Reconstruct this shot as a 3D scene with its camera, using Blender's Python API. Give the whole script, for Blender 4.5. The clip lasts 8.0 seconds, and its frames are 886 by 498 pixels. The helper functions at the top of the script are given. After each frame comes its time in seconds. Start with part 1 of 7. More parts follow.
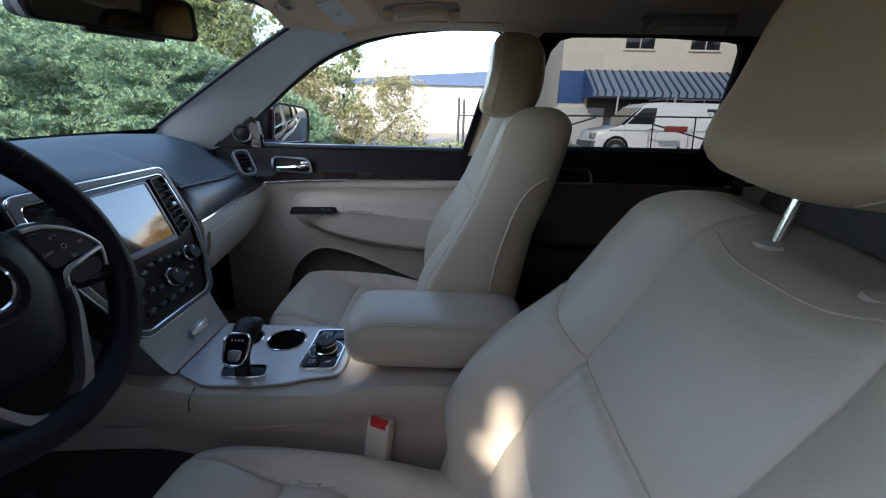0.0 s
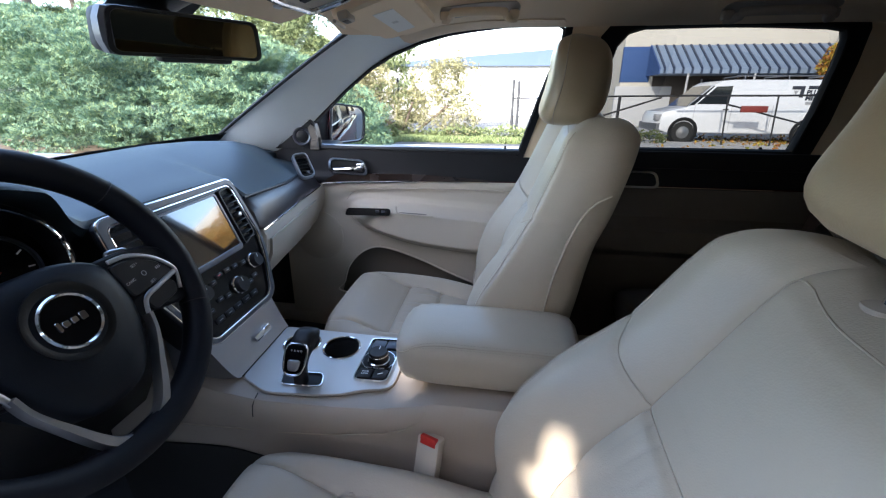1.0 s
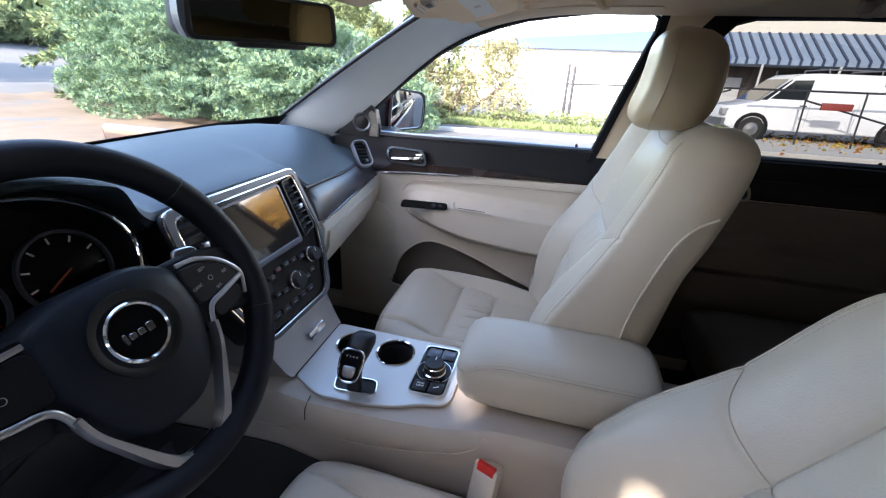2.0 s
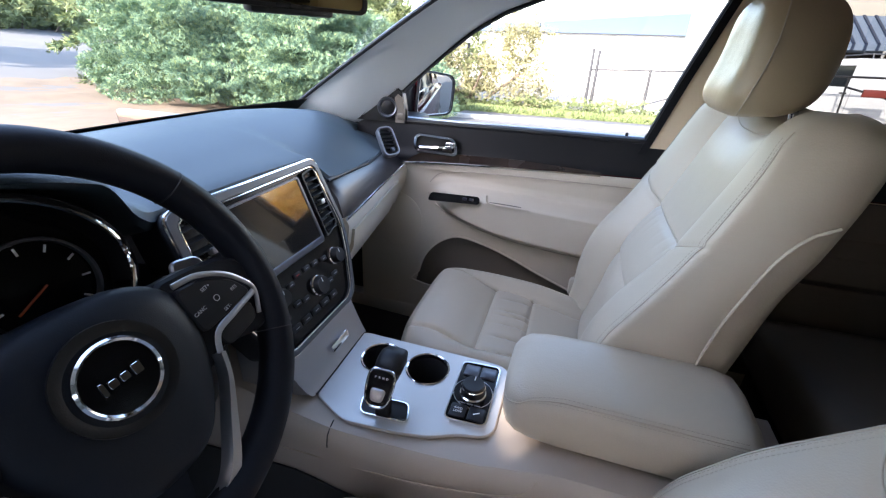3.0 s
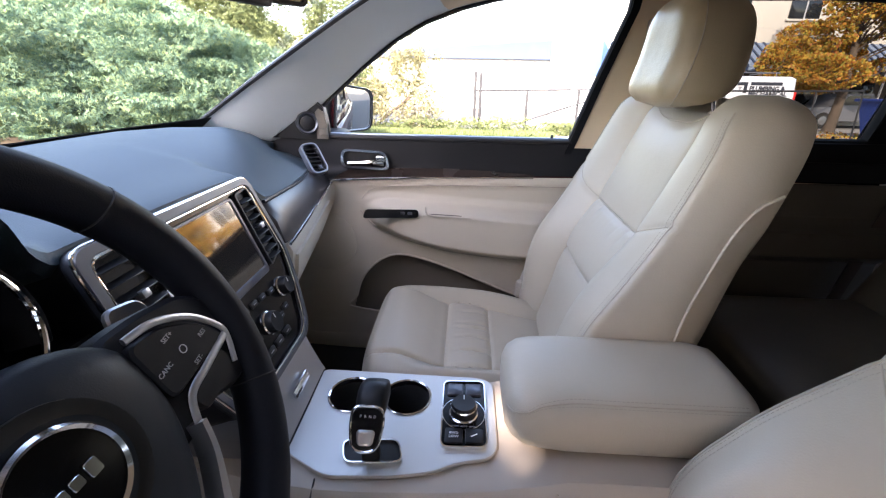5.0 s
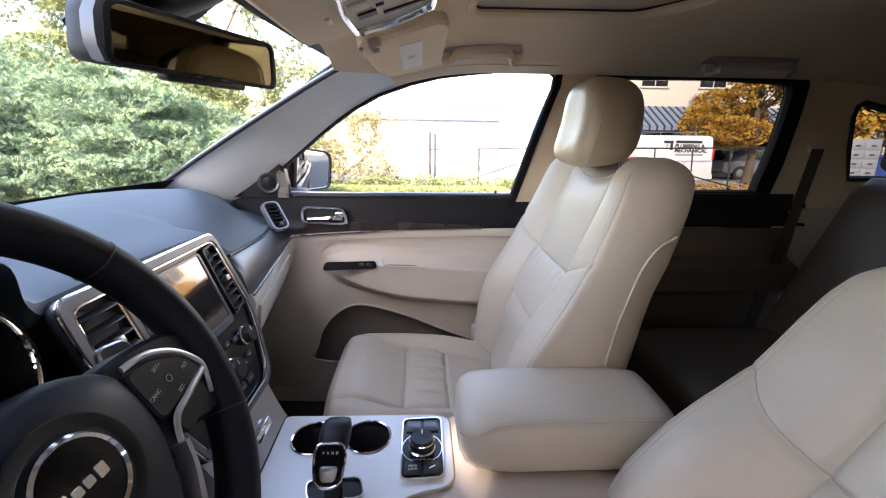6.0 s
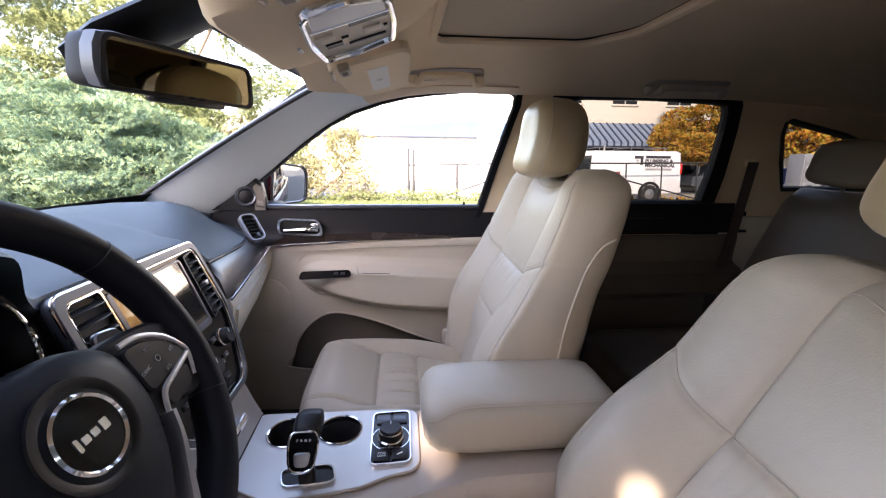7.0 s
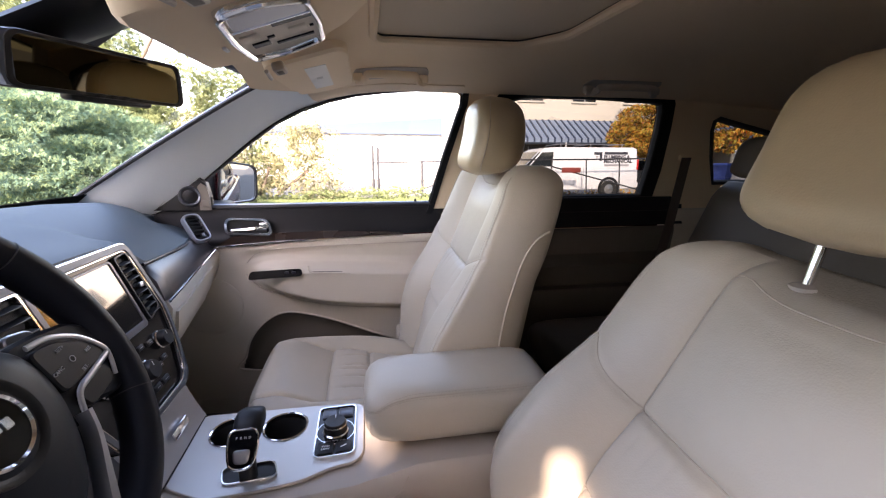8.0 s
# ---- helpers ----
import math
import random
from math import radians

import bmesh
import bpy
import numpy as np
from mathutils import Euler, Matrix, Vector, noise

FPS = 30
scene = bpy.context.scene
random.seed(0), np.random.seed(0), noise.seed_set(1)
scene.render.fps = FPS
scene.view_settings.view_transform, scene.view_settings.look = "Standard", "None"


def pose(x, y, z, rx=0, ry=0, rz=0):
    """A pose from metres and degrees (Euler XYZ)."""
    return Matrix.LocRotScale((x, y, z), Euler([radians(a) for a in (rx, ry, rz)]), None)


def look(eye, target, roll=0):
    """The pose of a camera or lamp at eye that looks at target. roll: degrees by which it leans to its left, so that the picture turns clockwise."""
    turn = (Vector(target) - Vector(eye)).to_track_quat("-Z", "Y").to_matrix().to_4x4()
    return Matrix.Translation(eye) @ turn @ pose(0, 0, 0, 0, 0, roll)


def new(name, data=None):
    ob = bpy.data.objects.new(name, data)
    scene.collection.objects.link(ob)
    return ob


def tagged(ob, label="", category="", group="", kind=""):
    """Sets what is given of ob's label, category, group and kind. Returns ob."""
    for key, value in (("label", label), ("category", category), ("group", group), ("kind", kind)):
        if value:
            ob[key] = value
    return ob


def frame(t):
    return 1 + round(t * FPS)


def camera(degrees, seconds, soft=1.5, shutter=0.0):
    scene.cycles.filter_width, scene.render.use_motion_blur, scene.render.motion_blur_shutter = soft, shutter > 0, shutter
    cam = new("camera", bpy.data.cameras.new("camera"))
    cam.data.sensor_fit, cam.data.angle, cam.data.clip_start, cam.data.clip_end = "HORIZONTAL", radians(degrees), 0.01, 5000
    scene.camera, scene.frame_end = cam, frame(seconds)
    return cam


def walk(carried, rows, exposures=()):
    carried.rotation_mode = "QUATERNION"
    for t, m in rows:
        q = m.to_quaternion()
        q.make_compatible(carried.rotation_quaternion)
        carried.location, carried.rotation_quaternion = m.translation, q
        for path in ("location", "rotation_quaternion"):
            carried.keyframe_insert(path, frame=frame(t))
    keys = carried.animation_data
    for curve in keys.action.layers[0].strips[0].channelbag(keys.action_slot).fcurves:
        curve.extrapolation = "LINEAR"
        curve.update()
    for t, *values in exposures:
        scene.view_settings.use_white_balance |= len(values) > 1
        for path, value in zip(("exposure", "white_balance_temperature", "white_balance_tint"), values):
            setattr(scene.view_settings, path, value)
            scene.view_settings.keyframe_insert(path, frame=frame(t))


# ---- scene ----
cam = camera(94.1, 8.0, 1.2)
PATH = [
    (0, (0.076, 0.016, 1.15), (0.019, 1.971, 0.733), 1.6),
    (0.5, (0.076, 0.03, 1.189), (-0.146, 1.965, 0.734), 0.9),
    (1, (0.064, 0.045, 1.214), (-0.229, 1.959, 0.714), 1.3),
    (1.5, (0.034, 0.073, 1.23), (-0.348, 1.954, 0.667), 2.2),
    (2, (-0.017, 0.108, 1.244), (-0.475, 1.965, 0.658), 4.2),
    (2.2, (-0.028, 0.127, 1.242), (-0.524, 1.97, 0.644), 3.9),
    (3.3, (-0.122, 0.24, 1.231), (-0.644, 2.052, 0.565), 4.3),
    (3.5, (-0.136, 0.258, 1.225), (-0.653, 2.069, 0.552), 3.1),
    (4, (-0.177, 0.277, 1.205), (-0.59, 2.118, 0.542), 1.8),
    (4.5, (-0.203, 0.267, 1.199), (-0.46, 2.152, 0.582), 1.1),
    (5, (-0.212, 0.239, 1.195), (-0.304, 2.166, 0.669), 1.4),
    (6.3, (-0.188, 0.127, 1.197), (-0.061, 2.11, 0.969), 0.3),
    (6.5, (-0.182, 0.112, 1.191), (-0.037, 2.095, 0.974), 0.4),
    (7, (-0.17, 0.074, 1.185), (0.02, 2.055, 0.988), -0.1),
    (7.5, (-0.144, 0.054, 1.179), (0.132, 2.023, 0.96), -0.7),
    (8, (-0.116, 0.042, 1.182), (0.225, 2.002, 0.971), -1.0),
]
LEVEL = pose(0, 0, 1.05, -8.0) @ Matrix.Translation((0, -0.79, -1.0))  # car's own level, y = 0 on its centre line
walk(cam, [(t, LEVEL @ look(eye, target, roll)) for t, eye, target, roll in PATH],
     [(0.0, 2.48, 6300, 15), (0.5, 2.96, 6300, 15), (1.0, 3.34, 6350, 16), (1.5, 3.57, 6500, 18), (3.5, 3.73, 6750, 20), (4.5, 3.78, 7050, 23), (6.5, 3.74, 7550, 28), (8.0, 3.66, 7600, 30)])

# ---- world, sun and large lights ----
world = bpy.data.worlds.new("sky")
scene.world = world
world.use_nodes = True
SUN_EL, SUN_AZ = radians(29), radians(200)   # azimuth from +y (the car's right) towards +x (its rear)
wn = world.node_tree.nodes
sky = wn.new("ShaderNodeTexSky")
sky.sky_type, sky.sun_disc = "NISHITA", False
sky.sun_elevation, sky.sun_rotation = SUN_EL, SUN_AZ
wn["Background"].inputs[1].default_value = 0.15
world.node_tree.links.new(sky.outputs[0], wn["Background"].inputs[0])
sun_dir = Vector((math.sin(SUN_AZ) * math.cos(SUN_EL), math.cos(SUN_AZ) * math.cos(SUN_EL), math.sin(SUN_EL)))
sun_data = bpy.data.lights.new("sun", "SUN")
sun_data.energy, sun_data.angle, sun_data.color = 2.1, radians(0.45), (1.0, 0.94, 0.84)
sun = new("sun", sun_data)
sun.matrix_world = look(sun_dir * 60, (0, 0, 0))


# ---- materials ----
def mat(name, color, rough=0.5, metal=0.0, grain=0.0, scale=300.0, bump=0.0, vary=0.12, large=4.0, coat=0.0, spec=0.5, island=0.0):
    """Principled surface with fine grain and broad, uneven wear."""
    m = bpy.data.materials.new(name)
    m.use_nodes = True
    nt = m.node_tree
    b = nt.nodes["Principled BSDF"]
    b.inputs["Roughness"].default_value, b.inputs["Metallic"].default_value = rough, metal
    b.inputs["Coat Weight"].default_value, b.inputs["Specular IOR Level"].default_value = coat, spec
    tc = nt.nodes.new("ShaderNodeTexCoord")
    big = nt.nodes.new("ShaderNodeTexNoise")
    big.inputs["Scale"].default_value, big.inputs["Detail"].default_value = large, 5
    nt.links.new(tc.outputs["Object"], big.inputs["Vector"])
    fine = nt.nodes.new("ShaderNodeTexNoise")
    fine.inputs["Scale"].default_value, fine.inputs["Detail"].default_value = scale, 3
    nt.links.new(tc.outputs["Object"], fine.inputs["Vector"])
    mix = nt.nodes.new("ShaderNodeMix")
    mix.data_type = "RGBA"
    a = [c * (1 - vary) for c in color]
    d = [min(1, c * (1 + vary)) for c in color]
    mix.inputs["A"].default_value, mix.inputs["B"].default_value = (*a, 1), (*d, 1)
    add = nt.nodes.new("ShaderNodeMath")
    add.operation = "MULTIPLY_ADD"
    nt.links.new(fine.outputs["Fac"], add.inputs[0])
    add.inputs[1].default_value = grain
    nt.links.new(big.outputs["Fac"], add.inputs[2])
    last = add.outputs[0]
    if island:
        info = nt.nodes.new("ShaderNodeNewGeometry")
        more = nt.nodes.new("ShaderNodeMath")
        more.operation = "MULTIPLY_ADD"
        nt.links.new(info.outputs["Random Per Island"], more.inputs[0])
        more.inputs[1].default_value = island
        nt.links.new(last, more.inputs[2])
        last = more.outputs[0]
    nt.links.new(last, mix.inputs["Factor"])
    nt.links.new(mix.outputs["Result"], b.inputs["Base Color"])
    rr = nt.nodes.new("ShaderNodeMath")
    rr.operation = "MULTIPLY_ADD"
    nt.links.new(big.outputs["Fac"], rr.inputs[0])
    rr.inputs[1].default_value, rr.inputs[2].default_value = 0.16 * (1 - metal * 0.6), rough - 0.08 * (1 - metal * 0.6)
    nt.links.new(rr.outputs[0], b.inputs["Roughness"])
    if bump:
        bp = nt.nodes.new("ShaderNodeBump")
        bp.inputs["Strength"].default_value, bp.inputs["Distance"].default_value = bump, 0.0006
        nt.links.new(fine.outputs["Fac"], bp.inputs["Height"])
        nt.links.new(bp.outputs[0], b.inputs["Normal"])
    return m


def leather(name, color, rough=0.42):
    """Pebbled hide: cells of two sizes in the relief, soft uneven colour."""
    m = mat(name, color, rough, 0, 0.15, 500, 0, 0.06, 6)
    nt = m.node_tree
    b = nt.nodes["Principled BSDF"]
    tc = nt.nodes.new("ShaderNodeTexCoord")
    v = nt.nodes.new("ShaderNodeTexVoronoi")
    v.inputs["Scale"].default_value = 420
    nt.links.new(tc.outputs["Object"], v.inputs["Vector"])
    w = nt.nodes.new("ShaderNodeTexNoise")
    w.inputs["Scale"].default_value, w.inputs["Detail"].default_value = 14, 4
    nt.links.new(tc.outputs["Object"], w.inputs["Vector"])
    b1 = nt.nodes.new("ShaderNodeBump")
    b1.inputs["Strength"].default_value, b1.inputs["Distance"].default_value = 0.09, 0.02
    nt.links.new(w.outputs["Fac"], b1.inputs["Height"])
    b2 = nt.nodes.new("ShaderNodeBump")
    b2.inputs["Strength"].default_value, b2.inputs["Distance"].default_value = 0.22, 0.0007
    nt.links.new(v.outputs["Distance"], b2.inputs["Height"])
    nt.links.new(b1.outputs[0], b2.inputs["Normal"])
    nt.links.new(b2.outputs[0], b.inputs["Normal"])
    return m


def glass(name, tint=(1, 1, 1), gloss=0.025):
    """Thin pane: clear, with a faint mirror that grows at grazing angles."""
    m = bpy.data.materials.new(name)
    m.use_nodes = True
    nt = m.node_tree
    nt.nodes.remove(nt.nodes["Principled BSDF"])
    t, g, f = nt.nodes.new("ShaderNodeBsdfTransparent"), nt.nodes.new("ShaderNodeBsdfGlossy"), nt.nodes.new("ShaderNodeMixShader")
    t.inputs[0].default_value = (*tint, 1)
    g.inputs["Roughness"].default_value = 0.02
    lw = nt.nodes.new("ShaderNodeLayerWeight")
    lw.inputs[0].default_value = 0.5
    pw = nt.nodes.new("ShaderNodeMath")
    pw.operation = "POWER"
    pw.inputs[1].default_value = 5.0
    nt.links.new(lw.outputs["Facing"], pw.inputs[0])
    ma = nt.nodes.new("ShaderNodeMath")
    ma.operation = "MULTIPLY_ADD"
    ma.inputs[1].default_value, ma.inputs[2].default_value = 0.30, gloss
    nt.links.new(pw.outputs[0], ma.inputs[0])
    nt.links.new(ma.outputs[0], f.inputs[0])
    nt.links.new(t.outputs[0], f.inputs[1])
    nt.links.new(g.outputs[0], f.inputs[2])
    nt.links.new(f.outputs[0], nt.nodes["Material Output"].inputs[0])
    return m


LEATHER = leather("cream_leather", (0.475, 0.412, 0.322))
# Headrest copy of the cream leather with golden bounce light in its colour.
HEADHIDE_LIT = leather("bounce_tinted_leather", (0.42, 0.33, 0.215), 0.36)
LEATHER_DARK = mat("black_leather", (0.009, 0.010, 0.014), 0.5, 0, 0.3, 900, 0.25, 0.15, spec=0.17)
HUB = mat("airbag_vinyl", (0.010, 0.013, 0.019), 0.5, 0, 0.3, 900, 0.3, 0.15, spec=0.18)
POD = mat("matt_black_plastic", (0.008, 0.008, 0.010), 0.45, 0, 0.3, 900, 0.2, 0.15, spec=0.2)
BEIGE = mat("beige_plastic", (0.58, 0.51, 0.418), 0.55, 0, 0.15, 700, 0.35, 0.06)
TAUPE = mat("taupe_plastic", (0.43, 0.365, 0.30), 0.5, 0, 0.15, 700, 0.35, 0.06)
# Front pillars: cool sky light is put into this very pale base colour.
PILLAR = mat("pillar_fabric", (0.80, 0.83, 0.815), 0.5, 0, 0.3, 900, 0.3, 0.05)
# Beige cloth, its colour warmed to hold bounce light from below.
LINER = mat("headliner_fabric", (0.80, 0.625, 0.435), 0.9, 0, 0.35, 900, 0.4, 0.06)
DASH = mat("soft_dash_vinyl", (0.030, 0.047, 0.056), 0.50, 0, 0.3, 650, 0.5, 0.15)
BLACK = mat("black_plastic", (0.010, 0.010, 0.011), 0.42, 0, 0.3, 600, 0.25, 0.2, spec=0.32)
GLOSSBLACK = mat("piano_black", (0.005, 0.005, 0.006), 0.18, 0, 0.0, 300, 0, 0.1, spec=0.25)
RUBBER = mat("black_rubber", (0.014, 0.014, 0.015), 0.65, 0, 0.3, 400, 0.3, 0.2)
CARPET = mat("dark_carpet", (0.022, 0.021, 0.020), 0.95, 0, 0.8, 900, 0.9, 0.4)
CHROME = mat("chrome", (0.82, 0.82, 0.82), 0.12, 1.0, 0.1, 80, 0, 0.03)
SATIN = mat("satin_silver", (0.43, 0.43, 0.445), 0.36, 0.9, 0.25, 900, 0.1, 0.05)
PLATE = mat("brushed_aluminium", (0.57, 0.555, 0.53), 0.42, 0.65, 0.3, 900, 0.1, 0.04)
WOOD = mat("dark_wood_veneer", (0.028, 0.017, 0.013), 0.25, 0, 0.6, 60, 0, 0.25, 12, coat=0.4)
GREYTRIM = mat("graphite_trim", (0.10, 0.105, 0.12), 0.3, 0.5, 0.2, 600, 0.1, 0.1)
SEAM = mat("seam_thread", (0.45, 0.385, 0.305), 0.8)
STITCH = mat("taupe_stitching", (0.40, 0.355, 0.29), 0.8)
DOORBLACK = mat("black_door_vinyl", (0.011, 0.011, 0.013), 0.48, 0, 0.3, 650, 0.4, 0.15, spec=0.2)
RED = mat("red_button", (0.62, 0.02, 0.015), 0.4)
WHITEMARK = mat("white_marking", (0.75, 0.75, 0.75), 0.6)
GREYMARK = mat("grey_marking", (0.35, 0.35, 0.36), 0.6)
LABEL = mat("printed_label", (0.72, 0.70, 0.66), 0.6, 0, 0.3, 250, 0, 0.1)
MIRROR = mat("mirror_silver", (0.48, 0.49, 0.48), 0.03, 1.0, 0, 10, 0, 0.01)
DIMMIRROR = mat("dimming_mirror", (0.30, 0.25, 0.155), 0.03, 1.0, 0, 10, 0, 0.01)
PAINT = mat("cherry_car_paint", (0.085, 0.011, 0.012), 0.25, 0.3, 0.1, 900, 0, 0.03, coat=0.6)
CLEAR = glass("clear_glass", (0.93, 0.96, 0.94))
TINT = glass("tinted_glass", (0.104, 0.109, 0.106))
# For unseen rear panes: darker than TINT to keep light out of the cabin.
DIMGLASS = glass("cabin_dimming_glass", (0.035, 0.037, 0.037))
# Darker leather for the rear bench: cabin shade is put into its colour.
REARHIDE_SHADE = leather("shaded_taupe_leather", (0.145, 0.118, 0.088))
BROWNSEAL = mat("dark_brown_seal", (0.030, 0.020, 0.013), 0.8)
DARKBELT = mat("dark_belt_webbing", (0.085, 0.062, 0.052), 0.8, 0, 0.6, 1200, 0.4, 0.1)
# Rear door trim, darkened so the colour itself carries the shade.
REARTRIM_SHADE = mat("shaded_taupe_trim", (0.125, 0.102, 0.082), 0.55, 0, 0.15, 700, 0.35, 0.08)
BELT = mat("seat_belt_webbing", (0.42, 0.37, 0.31), 0.8, 0, 0.6, 1200, 0.4, 0.1)
SHADECLOTH = mat("sunshade_fabric", (0.58, 0.48, 0.36), 0.9, 0, 0.35, 900, 0.4, 0.05)


# ---- mesh helpers ----
def finish(ob, bm, material, smooth=True):
    bmesh.ops.recalc_face_normals(bm, faces=bm.faces[:])
    for f in bm.faces:
        f.smooth = smooth
    bm.to_mesh(ob.data)
    bm.free()
    if material:
        ob.data.materials.append(material)
    if smooth:
        ob.data.set_sharp_from_angle(angle=radians(38))
    return ob


def part(name, bm, material, parent=None, label="", smooth=True):
    """One mesh under a thing or under a part."""
    ob = finish(new(name, bpy.data.meshes.new(name)), bm, material, smooth)
    if parent:
        ob.parent = parent
        if label:
            ob["label"] = label
    return ob


def thing(name, label, category, group="", kind="", at=(0, 0, 0)):
    ob = new(name)
    ob.empty_display_size = 0.05
    ob.location = at
    return tagged(ob, label, category, group, kind)


def structure(name, bm, material, label, category, smooth=True):
    return tagged(part(name, bm, material, None, "", smooth), label, category, "", "structure")


def box(lo, hi, r=0.004, seg=2, m=None, bm=None):
    """A box between two corners with rounded edges, turned by m about its middle."""
    out = bm or bmesh.new()
    c = [(a + b) / 2 for a, b in zip(lo, hi)]
    s = [abs(b - a) for a, b in zip(lo, hi)]
    mm = Matrix.Translation(c) @ (m or Matrix()) @ Matrix.Diagonal((*s, 1))
    made = bmesh.ops.create_cube(out, size=1, matrix=mm)
    if r:
        edges = list({e for v in made["verts"] for e in v.link_edges})
        bmesh.ops.bevel(out, geom=edges, offset=min(r, min(s) * 0.49), segments=seg, affect="EDGES", profile=0.5)
    return out


def loft(rows, loop=True, caps=True, bm=None):
    """Skin over rows of points with equal count; loop closes each row on itself."""
    out = bm or bmesh.new()
    vs = [[out.verts.new(p) for p in row] for row in rows]
    n = len(rows[0])
    for a, b in zip(vs, vs[1:]):
        for i in range(n if loop else n - 1):
            j = (i + 1) % n
            out.faces.new((a[i], a[j], b[j], b[i]))
    if caps and loop:
        out.faces.new(vs[0][::-1])
        out.faces.new(vs[-1])
    return out


def sheet(fn, us, vs, thick=0.0, push=(0, 0, 1)):
    """A surface fn(u, v), given a thickness along push."""
    rows = [[Vector(fn(u, v)) for v in vs] for u in us]
    if not thick:
        return loft(rows, False, False)
    d = Vector(push) * thick
    return loft([row + [p + d for p in reversed(row)] for row in rows], True, True)


def steps(a, b, n):
    return [a + (b - a) * i / n for i in range(n + 1)]


def smooth(x, a, b):
    t = min(1, max(0, (x - a) / (b - a)))
    return t * t * (3 - 2 * t)


def mixin(x, pts):
    """Smooth curve through (x, value) pairs, without overshoot."""
    if x <= pts[0][0]:
        return pts[0][1]
    if x >= pts[-1][0]:
        return pts[-1][1]
    i = 0
    while pts[i + 1][0] < x:
        i += 1

    def slope(k):
        return (pts[k + 1][1] - pts[k][1]) / (pts[k + 1][0] - pts[k][0])

    def knot(k):
        if k == 0:
            return slope(0)
        if k == len(pts) - 1:
            return slope(k - 1)
        d, e = slope(k - 1), slope(k)
        return 0.0 if d * e <= 0 else 2 * d * e / (d + e)

    h = pts[i + 1][0] - pts[i][0]
    t = (x - pts[i][0]) / h
    return ((2 * t ** 3 - 3 * t * t + 1) * pts[i][1] + (t ** 3 - 2 * t * t + t) * h * knot(i)
            + (3 * t * t - 2 * t ** 3) * pts[i + 1][1] + (t ** 3 - t * t) * h * knot(i + 1))


def curved(pts, n=8, closed=False):
    """Catmull-Rom through points."""
    P = [Vector(p) for p in pts]
    out = []
    m = len(P)
    for i in range(m if closed else m - 1):
        a, b, c, d = (P[(i + k) % m] if closed else P[min(max(i + k, 0), m - 1)] for k in (-1, 0, 1, 2))
        for k in range(n):
            t = k / n
            out.append(0.5 * (2 * b + (c - a) * t + (2 * a - 5 * b + 4 * c - d) * t * t + (3 * b - 3 * c + d - a) * t ** 3))
    if not closed:
        out.append(P[-1])
    return out


def tube(pts, r, n=8, closed=False, flat=1.0, up=(0, 0, 1), bm=None):
    """A rod of radius r along points; flat squeezes it across up."""
    P = [Vector(p) for p in pts]
    rows = []
    for i, p in enumerate(P):
        a = P[(i - 1) % len(P)] if closed else P[max(i - 1, 0)]
        b = P[(i + 1) % len(P)] if closed else P[min(i + 1, len(P) - 1)]
        t = (b - a).normalized()
        s = t.cross(Vector(up))
        s = s.normalized() if s.length > 1e-4 else t.orthogonal().normalized()
        q = s.cross(t)
        rows.append([p + s * (math.cos(k * math.tau / n) * r) + q * (math.sin(k * math.tau / n) * r * flat) for k in range(n)])
    if closed:
        rows.append(rows[0])
        out = loft(rows, True, False, bm)
        bmesh.ops.remove_doubles(out, verts=out.verts[:], dist=1e-6)
        return out
    return loft(rows, True, True, bm)


def rounded(pts, r, n=5):
    """A 2D polygon with its corners rounded."""
    P = [Vector(p) for p in pts]
    out = []
    for i, p in enumerate(P):
        a, b = P[i - 1] - p, P[(i + 1) % len(P)] - p
        k = min(r, a.length * 0.49, b.length * 0.49)
        s, e = p + a.normalized() * k, p + b.normalized() * k
        for j in range(n + 1):
            t = j / n
            out.append((1 - t) ** 2 * s + 2 * t * (1 - t) * p + t * t * e)
    return out


def slab(outline, m, depth, bevel=0.0, bm=None):
    """A 2D outline in the xy plane of m, made into a plate of that depth along its z, front edge bevelled."""
    out = bm or bmesh.new()
    c = sum((Vector(p) for p in outline), Vector((0, 0))) / len(outline)
    rings = [(0, 0.0), (depth - bevel, 0.0), (depth, bevel)] if bevel else [(0, 0.0), (depth, 0.0)]
    rows = []
    for z, inset in rings:
        row = []
        for p in outline:
            d = Vector(p) - c
            q = Vector(p) - d.normalized() * inset
            row.append(m @ Vector((q.x, q.y, z)))
        rows.append(row)
    return loft(rows, True, True, out)


def ring(outer, inner, m, depth, bm=None):
    """A frame between two outlines with equal counts."""
    out = bm or bmesh.new()
    rows = [[m @ Vector((p[0], p[1], z)) for p in o] for o, z in ((outer, 0), (outer, depth * 0.7), ([(Vector(a) * 0.85 + Vector(b) * 0.15) for a, b in zip(outer, inner)], depth),
            ([(Vector(a) * 0.15 + Vector(b) * 0.85) for a, b in zip(outer, inner)], depth), (inner, depth * 0.7), (inner, 0))]
    rows.append(rows[0])
    loft(rows, True, False, out)
    bmesh.ops.remove_doubles(out, verts=out.verts[:], dist=1e-6)
    return out


def disc(r, n=32, ry=None):
    return [Vector((math.cos(k * math.tau / n) * r, math.sin(k * math.tau / n) * (ry or r))) for k in range(n)]


def turned(profile, m, n=32, bm=None, caps=True):
    """A body of revolution: (radius, height) pairs about the z of m."""
    rows = [[m @ Vector((math.cos(k * math.tau / n) * r, math.sin(k * math.tau / n) * r, z)) for k in range(n)] for r, z in profile]
    return loft(rows, True, caps, bm)


